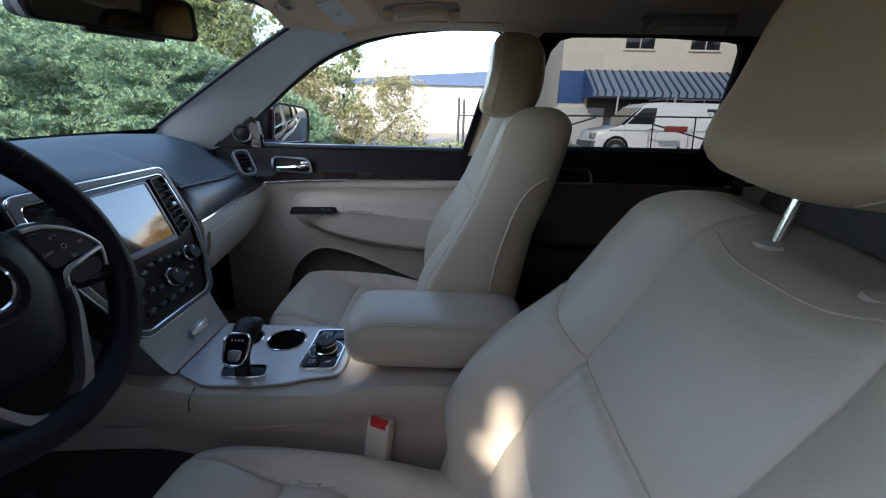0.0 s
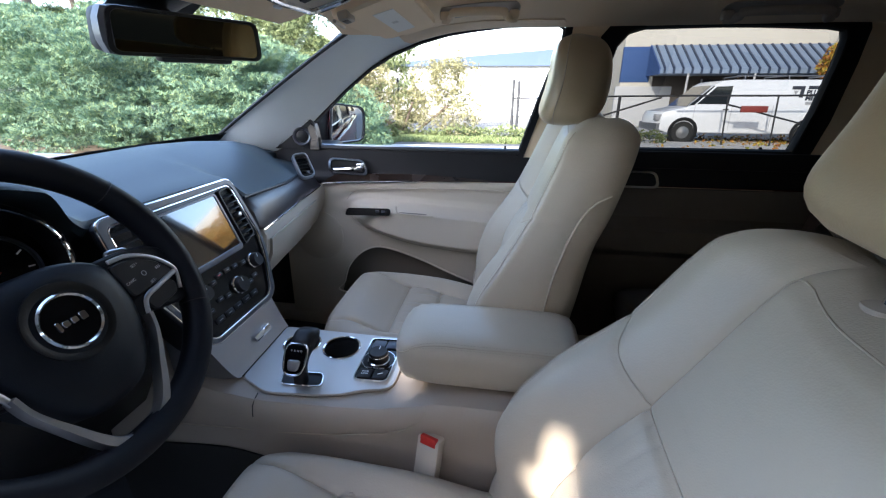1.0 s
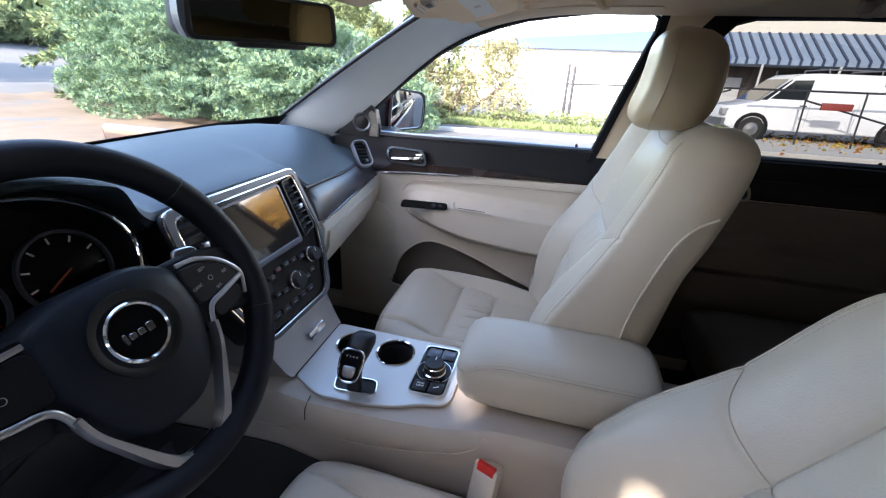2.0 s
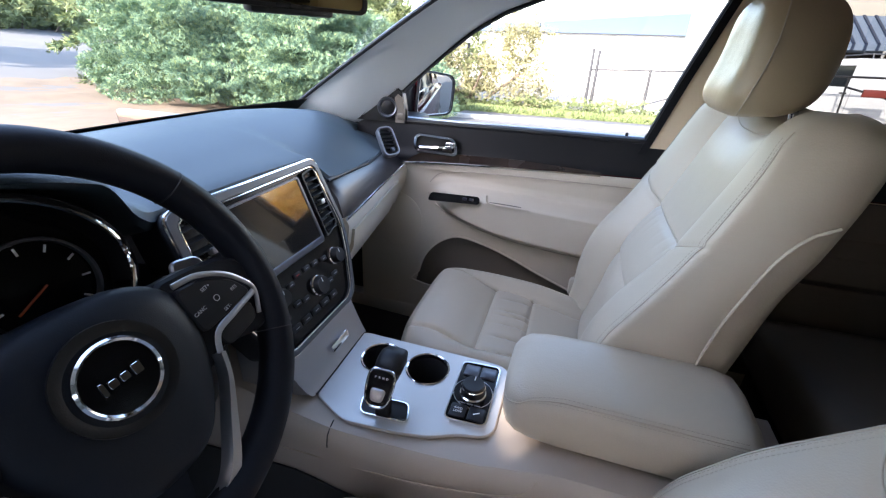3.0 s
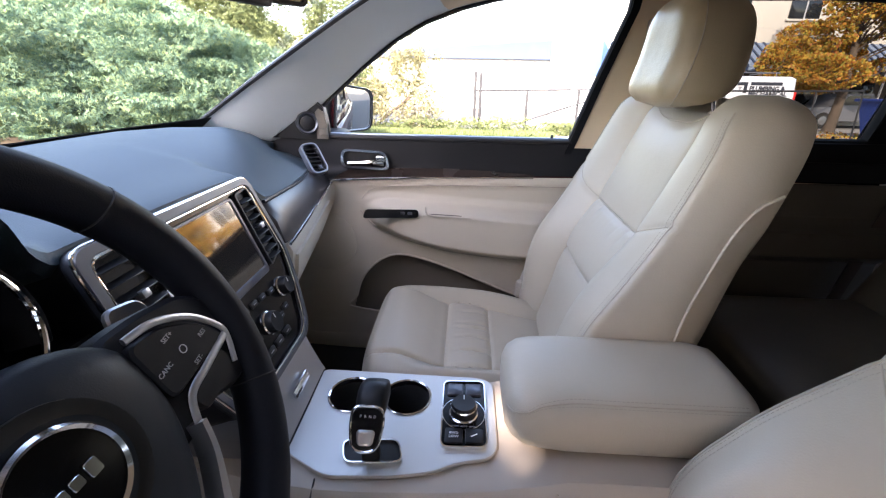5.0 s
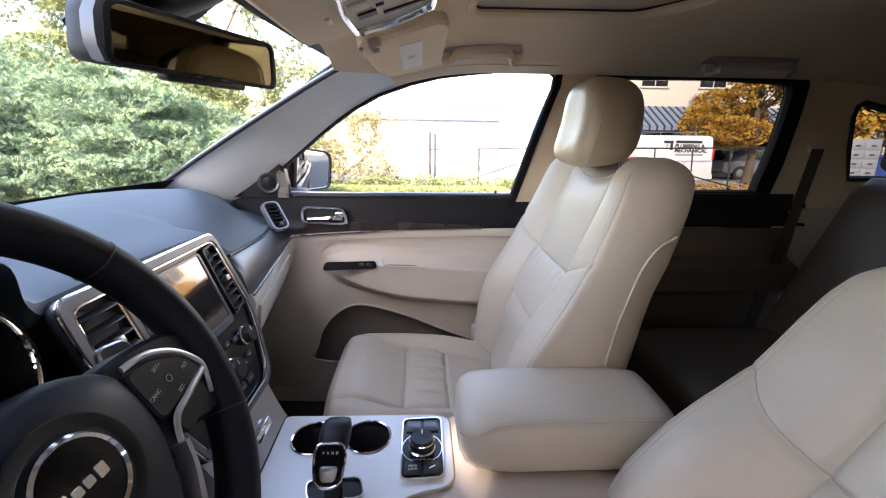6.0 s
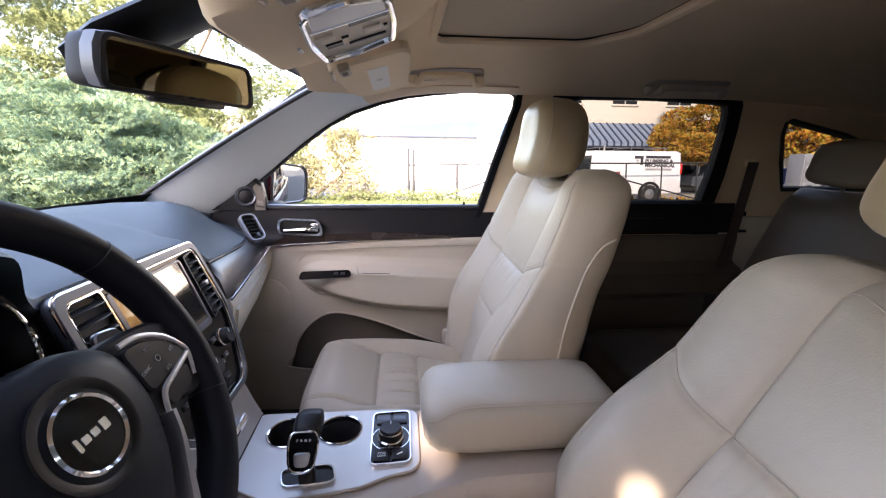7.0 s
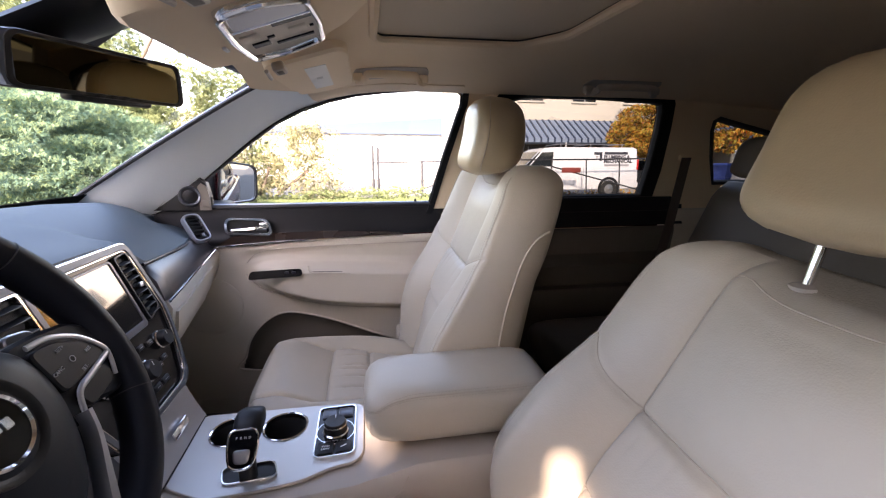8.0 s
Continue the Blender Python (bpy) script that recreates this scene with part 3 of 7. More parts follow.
# Dark taupe that puts shade into the colour of the door's hollows.
POCKETDARK = mat("dark_taupe_stand_in", (0.16, 0.138, 0.115), 0.7, 0, 0.2, 500, 0.3, 0.1)
door = thing("front_door", "closed front passenger door panel, black above and cream below", "car door")
part("lower_panel", door_skin(-0.80, 0.27, lambda x: 0.42, lambda x: trim_z(x), 214, 190, False, lambda x, z: not inside(x, z, POCKET)), BEIGE, door, "cream moulded door panel with an armrest")
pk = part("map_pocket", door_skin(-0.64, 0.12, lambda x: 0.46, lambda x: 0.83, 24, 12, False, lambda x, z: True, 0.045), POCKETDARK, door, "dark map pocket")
part("pocket_rim", tube([(p.x, door_y(p.x, p.y) + 0.001, p.y) for p in curved([(a, c, 0) for a, c in POCKET], 5, True)], 0.004, 6, True), BEIGE, pk)
part("upper_panel", door_skin(-0.80, 0.22, lambda x: trim_z(x) + 0.004, lambda x: 1.136, 60, 16, False, lambda x, z: True), DOORBLACK, door, "black soft upper door panel")
part("belt_moulding", tube([(x, 0.795, 1.133) for x in steps(-0.70, 0.10, 10)], 0.007, 8), SATIN, door, "bright outer belt moulding")
part("sill_edge", tube([(x, 0.752, 1.133) for x in steps(-0.74, 0.10, 10)], 0.008, 8), RUBBER, door)
part("veneer", sheet(lambda x, v: (x, door_y(x, trim_z(x) + 0.006) - 0.004, trim_z(x) + 0.005 + v * mixin(x, [(-0.62, 0.0), (-0.56, 0.028), (-0.3, 0.024), (-0.005, 0.004)])), steps(-0.62, -0.005, 24), [0, 0.5, 1], 0.003, (0, 1, 0)), WOOD, door, "dark wood veneer strip")
part("chrome_strip", tube([(x, door_y(x, trim_z(x)) - 0.004, trim_z(x) + 0.001) for x in steps(-0.66, -0.006, 24)], 0.0034, 8), CHROME, door, "thin chrome line")
part("armrest_seam", tube([(x, door_y(x, mixin(x, [(-0.545, 0.915), (-0.50, 0.862), (-0.46, 0.838), (-0.242, 0.779), (0.0, 0.759), (0.27, 0.753)])) - 0.001, mixin(x, [(-0.545, 0.915), (-0.50, 0.862), (-0.46, 0.838), (-0.242, 0.779), (0.0, 0.759), (0.27, 0.753)])) for x in steps(-0.54, 0.26, 30)], 0.002, 5), TAUPE, door)
part("panel_seam", tube(curved([(-0.535, door_y(-0.535, 0.95) - 0.0005, 0.945), (-0.50, door_y(-0.5, 0.975) - 0.0005, 0.978), (-0.42, door_y(-0.42, 0.992) - 0.0005, 0.993), (-0.2, door_y(-0.2, 1.0) - 0.0005, 1.000), (0.2, door_y(0.2, 1.005) - 0.0005, 1.004)], 8), 0.0018, 5), TAUPE, door)

# release handle in a chrome surround
out2 = rounded([(-0.078, -0.028), (0.078, -0.028), (0.062, 0.030), (-0.077, 0.031)], 0.024)
in2 = rounded([(-0.067, -0.019), (0.064, -0.018), (0.052, 0.021), (-0.066, 0.022)], 0.017)
hd = part("door_handle", ring(out2, in2, basis((-0.512, 0.730, 1.070), (1, 0, -0.04), (0.0, 0.12, 1)), 0.016), CHROME, door, "chrome door release in a satin surround")
part("cup", slab(in2, basis((-0.512, 0.728, 1.070), (1, 0, -0.04), (0, 0.12, 1)), 0.004), BLACK, hd)
part("lever", loft([[(-0.566 + 0.12 * t, 0.710 - 0.006 * math.sin(t * 3) + 0.006 * c, 1.063 + (0.004 + 0.008 * t * t) * s + 0.006 * t) for c, s in ((1, -1), (-0.5, -1), (-1, 0), (-0.5, 1), (1, 1))] for t in steps(0, 0.92, 10)]), CHROME, hd)
part("lock_tab", box((-0.478, 0.703, 1.068), (-0.452, 0.715, 1.086), 0.004), CHROME, hd)
# window switch plate
sw = part("switch_plate", slab(rounded([(-0.086, -0.015), (0.086, -0.013), (0.084, 0.012), (-0.078, 0.013)], 0.011), basis((-0.432, 0.6635, 0.922), (1, 0, 0.03), (0, 0.42, 0.9)), 0.005, 0.002), GLOSSBLACK, door, "glossy black window switch plate")
for dx in (0.030, 0.052):
    part("button", box((-0.432 + dx, 0.656, 0.922), (-0.418 + dx, 0.664, 0.930), 0.002), GREYTRIM, sw)
# Darker wedge stands in for the shadow inside the pull.
pull = part("pull_cup", loft([[(x, 0.6665 + 0.05 * v, 0.9215 - 0.003 * t + (0.003 + 0.012 * (1 - t) ** 0.7) * v) for v in steps(0, 1, 4)] for t, x in ((t, -0.322 + 0.105 * t) for t in steps(0, 1, 10))], False, False), POCKETDARK, door, "pull handle hollow with its shadow put into the colour")
part("pull_lip", tube(curved([(-0.326, 0.668, 0.944), (-0.324, 0.663, 0.930), (-0.312, 0.661, 0.921), (-0.26, 0.6605, 0.918), (-0.19, 0.6605, 0.916)], 6), 0.003, 8), BEIGE, pull)
# speaker cloth low and forward
part("speaker_grille", turned([(0.098, 0), (0.098, 0.004), (0.092, 0.007), (0.02, 0.009)], basis((-0.655, 0.716, 0.80), (1, 0, 0), (0, 0.05, 1)), 32), BEIGE, door, "round speaker grille")
part("outer_shell", box((-0.85, 0.80, 0.40), (0.26, 0.84, 1.10), 0.01), PAINT, door)
# lock pin on the sill
part("lock_pin", turned([(0.012, 0), (0.012, 0.003), (0.005, 0.005), (0.004, 0.016), (0.002, 0.018)], pose(0.046, 0.775, 1.133), 12), BLACK, door)
# tweeter sail in front of the window
tw = thing("tweeter", "small round tweeter in a black corner trim", "speaker")
part("corner_trim", loft([[(x, y - 0.012, z), (x, y + 0.02, z)] for x, y, z in ((-0.79, 0.742, 1.132), (-0.755, 0.745, 1.165), (-0.70, 0.745, 1.205), (-0.655, 0.745, 1.232), (-0.635, 0.745, 1.215), (-0.628, 0.745, 1.17), (-0.628, 0.745, 1.132))], False, False), BLACK, tw)
part("corner_plate", fill([(-0.80, 1.128), (-0.755, 1.168), (-0.70, 1.208), (-0.652, 1.236), (-0.634, 1.215), (-0.628, 1.17), (-0.628, 1.128)], [], lambda x, z: (x, 0.738, z), (0, 0.02, 0)), BLACK, tw, "black corner trim")
TWM = basis((-0.686, 0.736, 1.173), (0.9, 0.3, 0), (0, 0.15, 1))
gr = part("grille", turned([(0.022, 0.004), (0.021, 0.010), (0.012, 0.013), (0.003, 0.014)], TWM, 28), BLACK, tw, "black tweeter grille")
part("bezel", turned([(0.033, 0.0), (0.033, 0.009), (0.029, 0.015), (0.024, 0.012), (0.022, 0.004)], TWM, 32, None, False), GREYTRIM, tw, "satin grey tweeter bezel")
# Strip and box stand in for window light glinting off the black trim.
part("glint_strip", fill([(-0.660, 1.205), (-0.650, 1.215), (-0.634, 1.205), (-0.627, 1.17), (-0.627, 1.128), (-0.660, 1.128)], [], lambda x, z: (x, 0.7335, z), (0, 0.004, 0)), POCKETDARK, tw, "taupe strip standing in for light on the corner trim")
part("mount", box((-0.652, 0.727, 1.14), (-0.628, 0.737, 1.160), 0.003), POCKETDARK, tw)

rdoor = thing("rear_door", "closed rear passenger door panel, shade put into its dark colour", "car door")
part("lower_panel", door_skin(0.30, 1.08, lambda x: 0.42, lambda x: trim_z(x), 60, 60, True, lambda x, z: True), REARTRIM_SHADE, rdoor, "moulded door panel with shade in its taupe")
part("upper_panel", door_skin(0.28, 1.12, lambda x: trim_z(x) + 0.004, lambda x: 1.15, 30, 10, True, lambda x, z: True), DOORBLACK, rdoor, "black soft upper door panel")
part("chrome_strip", tube([(x, door_y(x, trim_z(x), True) - 0.003, trim_z(x)) for x in steps(0.33, 0.90, 12)], 0.003, 6), CHROME, rdoor)
part("upper_cap", box((0.30, 0.734, 1.095), (1.06, 0.7455, 1.150), 0.003), DOORBLACK, rdoor, "black soft door top")
rh = part("door_handle", ring(out2, in2, basis((0.48, 0.730, 1.058), (1, 0, 0), (0.0, 0.12, 1)), 0.014), CHROME, rdoor)
part("cup", slab(in2, basis((0.48, 0.728, 1.058), (1, 0, 0), (0, 0.12, 1)), 0.004), BLACK, rh)
part("lock_pin", turned([(0.012, 0), (0.012, 0.003), (0.005, 0.005), (0.004, 0.016), (0.002, 0.018)], pose(0.85, 0.77, 1.148), 12), BLACK, rdoor)
part("outer_shell", box((0.28, 0.80, 0.40), (1.15, 0.84, 1.10), 0.01), PAINT, rdoor)
structure("pillar_lower_right", box((0.19, 0.735, 0.42), (0.33, 0.80, 1.12), 0.01), BEIGE, "beige lower centre pillar trim", "pillar")
structure("side_rear_right", box((1.06, 0.735, 0.42), (1.97, 0.80, 1.10), 0.004), BEIGE, "beige side trim of the load space", "side trim")


# ---- dashboard ----
dash = thing("dashboard", "black soft-topped dashboard with cream lower half", "dashboard")


def pad_section(y):
    """Front edge of the pad: x and z, crest height."""
    xf = mixin(y, [(-0.72, -0.66), (-0.54, -0.575), (-0.40, -0.528), (-0.27, -0.540), (-0.205, -0.590), (-0.16, -0.612), (0.0, -0.608), (0.17, -0.606), (0.22, -0.585), (0.45, -0.612), (0.6, -0.648), (0.72, -0.70)])
    zf = mixin(y, [(-0.72, 1.08), (-0.54, 1.214), (-0.38, 1.259), (-0.27, 1.234), (-0.205, 1.172), (-0.165, 1.152), (0.0, 1.152), (0.17, 1.146), (0.22, 1.098), (0.45, 1.078), (0.6, 1.068), (0.72, 1.060)])
    return xf, zf


def pad_rows():
    rows = []
    for y in steps(-0.735, 0.735, 150):
        xf, zf = pad_section(y)
        a = abs(y)
        zb = 1.187 - 0.05 * smooth(a, 0.35, 0.74)
        crest = max(zf, 1.190 - 0.06 * smooth(a, 0.42, 0.74))
        end = smooth(a, 0.60, 0.735)
        xb = -1.09 + 0.10 * a * a
        lip_ = 1 - 0.62 * smooth(zf, 1.155, 1.20)      # thin rolled lip over the dials
        top = [(xb, zb - 0.05), (xb + 0.01, zb - 0.012), (xb + 0.10, zb + 0.002), (-0.90, (zb + crest) / 2 + 0.006), (-0.80, crest + 0.004 - 0.02 * end), (xf - 0.10, crest * 0.62 + zf * 0.38 - 0.012 * end),
               (xf - 0.05, crest * 0.35 + zf * 0.65 - 0.004), (xf - 0.018, zf + 0.006), (xf - 0.003, zf - 0.001), (xf, zf - 0.014 * lip_), (xf - 0.012, zf - 0.028 * lip_), (-0.80, zf - 0.09 + 0.05 * (1 - lip_)), (-1.05, 1.02)]
        rows.append([(x, y, z) for x, z in top])
    return rows


part("upper_pad", loft(pad_rows(), True, True), DASH, dash, "black soft upper pad")
part("pad_seam", tube([(band_edge_top[0] + 0.001, y, band_edge_top[1] + 0.002) for y, band_edge_top in ((y, (mixin(y, [(0.18, -0.580), (0.3, -0.592), (0.45, -0.611), (0.6, -0.646)]), mixin(y, [(0.18, 1.094), (0.3, 1.084), (0.45, 1.070), (0.6, 1.060)]))) for y in steps(0.195, 0.58, 20))], 0.0035, 6), POD, dash, "dark joint below the pad")

# dark band and chrome line to the right of the centre stack
def band_edge(y):
    top = (mixin(y, [(0.18, -0.580), (0.3, -0.592), (0.45, -0.611), (0.6, -0.646), (0.69, -0.684)]), mixin(y, [(0.18, 1.094), (0.3, 1.084), (0.45, 1.070), (0.6, 1.060), (0.69, 1.054)]))
    low = (mixin(y, [(0.18, -0.541), (0.3, -0.556), (0.45, -0.580), (0.6, -0.606), (0.69, -0.620)]), mixin(y, [(0.18, 1.014), (0.3, 1.014), (0.45, 1.012), (0.6, 1.006), (0.69, 1.004)]))
    return top, low


rows = []
for y in steps(0.172, 0.70, 24):
    (xt, zt), (xl, zl) = band_edge(y)
    tuck = 0.05 * (1 - smooth(y, 0.172, 0.200))
    xt, xl = xt - tuck, xl - tuck
    rows.append([(xt - 0.03, y, zt + 0.012), (xt, y, zt), ((xt + xl) / 2 + 0.008, y, (zt + zl) / 2 + 0.004), (xl, y, zl), (xl - 0.05, y, zl - 0.004)])
part("trim_band", loft(rows, True, True), mat("dark_umber_trim", (0.026, 0.021, 0.021), 0.34, 0, 0.2, 700, 0.1, 0.1, spec=0.4), dash, "dark umber satin trim band")
part("chrome_line", tube([(band_edge(y)[1][0] + 0.003, y, band_edge(y)[1][1] - 0.001) for y in steps(0.192, 0.70, 24)], 0.0032, 6), CHROME, dash, "thin chrome line")
# cream lower half with the glovebox
rows = []
for y in steps(0.15, 0.735, 24):
    (_, _), (xl, zl) = band_edge(max(0.18, min(0.69, y)))
    xl -= 0.06 * (1 - smooth(y, 0.165, 0.200))
    rows.append([(xl - 0.004, y, zl - 0.003), (xl + 0.004, y, zl - 0.02), (xl - 0.005, y, zl - 0.07), (xl - 0.035, y, zl - 0.14), (xl - 0.10, y, zl - 0.21), (xl - 0.20, y, zl - 0.27), (xl - 0.45, y, zl - 0.30), (xl - 0.45, y, zl)])
part("lower_panel", loft(rows, True, True), BEIGE, dash, "cream lower dashboard panel")
(_, _), (gx, gz) = band_edge(0.45)
gb = part("glovebox", loft([[(band_edge(y)[1][0] + dx, y, band_edge(y)[1][1] + dz) for dx, dz in ((0.008, -0.035), (0.001, -0.08), (-0.030, -0.145), (-0.090, -0.205), (-0.12, -0.2), (-0.05, -0.1), (-0.02, -0.035))] for y in steps(0.22, 0.62, 16)]), BEIGE, dash, "cream glovebox lid")
part("latch", box((gx + 0.002, 0.31, gz - 0.055), (gx + 0.014, 0.39, gz - 0.042), 0.004), BEIGE, gb)
# under the wheel
rows = []
for y in steps(-0.735, -0.15, 16):
    rows.append([(-0.60, y, 1.06), (-0.56, y, 0.99), (-0.57, y, 0.88), (-0.64, y, 0.76), (-0.78, y, 0.68), (-1.05, y, 0.66), (-1.05, y, 1.0)])
part("knee_panel", loft(rows, True, True), BLACK, dash, "black knee panel below the steering column")

# outer vent at the passenger end
vm = basis((-0.640, 0.622, 1.085), (0.62, 0.78, -0.05), (-0.62, 0.22, 0.75))
vout = rounded([(-0.026, -0.052), (0.030, -0.044), (0.026, 0.050), (-0.030, 0.046)], 0.02)
vin = rounded([(-0.019, -0.046), (0.024, -0.039), (0.020, 0.044), (-0.023, 0.041)], 0.015)
vent = part("end_vent", ring(vout, vin, vm, 0.016), SATIN, dash, "satin framed air vent")
part("well", slab(vin, vm, 0.002), BLACK, vent)
for k in range(6):
    part("slat", box((-0.020, -0.0015, 0), (0.021, 0.0015, 0.012), 0.001, 1), BLACK, vent).matrix_local = vm @ pose(0, -0.030 + 0.0125 * k, 0.001, 25)
part("wheel", box((-0.004, -0.006, 0.004), (0.006, 0.006, 0.014), 0.002), GREYTRIM, vent).matrix_local = vm @ pose(0.006, -0.028, 0)

# ---- centre stack ----
stack = thing("centre_stack", "black centre stack with a screen, knobs and a chrome frame", "centre console")
SM = basis((-0.560, 0.010, 1.006), (0, 1, 0), (-0.372, 0, 1))   # x to the right, y up the face, z towards the cabin
bez_out = rounded([(-0.184, 0.150), (-0.188, 0.065), (-0.152, -0.040), (-0.120, -0.138), (-0.098, -0.152), (0.100, -0.152), (0.124, -0.138), (0.160, -0.060), (0.178, 0.0), (0.168, 0.146)], 0.022, 5)
bez_in = rounded([(-0.168, 0.134), (-0.172, 0.068), (-0.140, -0.036), (-0.110, -0.130), (-0.091, -0.143), (0.092, -0.143), (0.114, -0.130), (0.150, -0.056), (0.167, 0.0), (0.155, 0.132)], 0.016, 5)
part("body", slab(bez_out, SM @ pose(0, 0, -0.06), 0.064), BLACK, stack)
sur = part("surround", ring(bez_out, bez_in, SM, 0.016), mat("grey_satin_trim", (0.10, 0.105, 0.115), 0.40, 0.4, 0.2, 900, 0.1, 0.05), stack, "satin grey surround")
for edge_, r_ in ((bez_out, 0.0022), (bez_in, 0.0018)):
    part("chrome_edge", tube([SM @ Vector((p.x * 0.995, p.y * 0.995, 0.0125)) for p in edge_], r_, 8, True), CHROME, sur, "thin chrome edge")
part("face", slab(bez_in, SM @ pose(0, 0, 0.001), 0.006), GLOSSBLACK, stack, "piano black face")
scr_out = rounded([(-0.098, -0.014), (0.104, -0.014), (0.104, 0.124), (-0.098, 0.124)], 0.008, 3)
scr_in = rounded([(-0.085, -0.001), (0.097, -0.001), (0.097, 0.119), (-0.085, 0.119)], 0.004, 3)
SCREEN = mat("dark_screen_glass", (0.02, 0.018, 0.017), 0.09, 0, 0.0, 300, 0, 0.1, coat=1.0, spec=1.0)
scr = part("screen", slab(scr_in, SM @ pose(0, 0, 0.006), 0.003), SCREEN, stack, "switched-off glossy touch screen with smears")
part("screen_frame", ring(scr_out, scr_in, SM @ pose(0, 0, 0.005), 0.006), GREYTRIM, scr)


def centre_vent(vo, vi, x0, x1, y0, y1, n, lab, edge_mat):
    cv = part("centre_vent", ring(vo, vi, SM @ pose(0, 0, 0.006), 0.008), edge_mat, stack, lab)
    part("well", slab(vi, SM @ pose(0, 0, 0.004), 0.003), RUBBER, cv)
    for k in range(n):
        part("slat", box((-(x1 - x0) / 2, -0.001, 0), ((x1 - x0) / 2, 0.001, 0.014), 0.0008, 1), BLACK, cv).matrix_local = SM @ pose((x0 + x1) / 2, y0 + (y1 - y0) * (k + 0.5) / n, 0.005, 30)
    part("tab", box((-0.006, -0.005, 0.004), (0.006, 0.005, 0.018), 0.002), SATIN, cv).matrix_local = SM @ pose((x0 + x1) / 2, (y0 + y1) / 2, 0.004)


centre_vent(rounded([(-0.174, 0.138), (-0.178, 0.068), (-0.160, 0.010), (-0.102, 0.010), (-0.102, 0.138)], 0.012, 4), rounded([(-0.169, 0.133), (-0.173, 0.069), (-0.156, 0.015), (-0.107, 0.015), (-0.107, 0.133)], 0.009, 4), -0.168, -0.108, 0.02, 0.132, 6, "wide air vent with black slats beside the wheel", CHROME)
centre_vent(rounded([(0.110, -0.010), (0.158, 0.004), (0.153, 0.130), (0.110, 0.126)], 0.008, 4), rounded([(0.114, -0.005), (0.153, 0.008), (0.149, 0.125), (0.114, 0.121)], 0.006, 4), 0.114, 0.150, 0.0, 0.120, 8, "narrow air vent with black slats", BLACK)


def knob(m, r, h, parent, label=""):
    k = part("knob", turned([(r, 0), (r * 0.98, h * 0.7), (r * 0.86, h), (r * 0.2, h * 0.97)], m, 28), BLACK, parent, label)
    part("knob_ring", turned([(r * 1.06, 0), (r * 1.1, 0.003), (r * 0.98, 0.005)], m, 28, None, False), CHROME, k)
    part("mark", box((-0.0008, r * 0.35, h * 0.99), (0.0008, r * 0.8, h * 1.02), 0, 1), WHITEMARK, k).matrix_local = m
    return k


knob(SM @ pose(-0.066, -0.050, 0.006), 0.017, 0.018, stack, "black volume knob with a chrome ring")
knob(SM @ pose(0.112, -0.052, 0.006), 0.017, 0.018, stack, "black tuning knob with a chrome ring")
knob(SM @ pose(0.034, -0.080, 0.006), 0.019, 0.016, stack, "black fan knob with a chrome ring")
for bx, by in ((-0.030, -0.044), (-0.006, -0.036), (0.022, -0.036), (0.048, -0.038), (0.076, -0.042), (-0.034, -0.080), (-0.010, -0.084), (0.068, -0.088), (0.090, -0.082), (-0.070, -0.090)):
    b_ = part("button", box((-0.009, -0.005, 0), (0.009, 0.005, 0.005), 0.002), BLACK, stack)
    b_.matrix_local = SM @ pose(bx, by, 0.006)
    part("mark", box((-0.004, -0.0007, 0.0048), (0.004, 0.0007, 0.0053), 0, 1), RED if (bx, by) == (-0.006, -0.036) else GREYMARK, b_)
for bx in (-0.06, -0.03, 0.0, 0.03, 0.06):
    b_ = part("button", box((-0.012, -0.006, 0), (0.012, 0.006, 0.005), 0.002), BLACK, stack)
    b_.matrix_local = SM @ pose(bx, -0.115, 0.006)
    part("mark", box((-0.005, -0.0007, 0.0048), (0.005, 0.0007, 0.0053), 0, 1), GREYMARK, b_)

# driver's side air vent surround and instrument binnacle
clus = thing("instrument_cluster", "dark instrument dials in a chrome ring under a hood", "instrument panel")
CM = basis((-0.566, -0.385, 1.140), (0, 1, 0), (-0.3, 0, 1))
part("hood", loft([[CM @ Vector((math.cos(a) * rx, math.sin(a) * ry + 0.003, z)) for a in steps(-0.35, math.pi + 0.35, 72)] for rx, ry, z in ((0.120, 0.088, -0.04), (0.1285, 0.095, 0.020), (0.1305, 0.097, 0.0225), (0.1325, 0.099, 0.019), (0.142, 0.107, -0.02), (0.150, 0.113, -0.06))], False, False), POD, clus, "black hood over the dials")
part("dial_face", slab(disc(0.124, 40, 0.092), CM @ pose(0, 0, -0.02), 0.004), GLOSSBLACK, clus)
for dx, r in ((0.058, 0.052), (-0.058, 0.052)):
    d_ = part("dial", ring(disc(r, 40), disc(r * 0.92, 40), CM @ pose(dx, -0.004, -0.017), 0.008), GREYTRIM, clus)
    for k in range(9):
        a = radians(225 - 33 * k)
        part("mark", box((-0.001, -0.004, 0), (0.001, 0.004, 0.001), 0, 1), RED if k > 6 and dx < 0 else WHITEMARK, d_).matrix_local = CM @ pose(dx + math.cos(a) * r * 0.78, -0.004 + math.sin(a) * r * 0.78, -0.0155, 0, 0, math.degrees(a) - 90)
    part("needle", box((-0.0009, -0.004, 0), (0.0009, r * 0.62, 0.002), 0, 1), mat("orange_needle", (0.42, 0.06, 0.01), 0.5), d_).matrix_local = CM @ pose(dx, -0.004, -0.012, 0, 0, 118)
part("chrome_ring", tube([CM @ Vector((p.x, p.y + 0.002, 0.021)) for p in disc(0.1255, 72, 0.0925)], 0.0026, 8, True), CHROME, clus, "chrome ring round the dials")

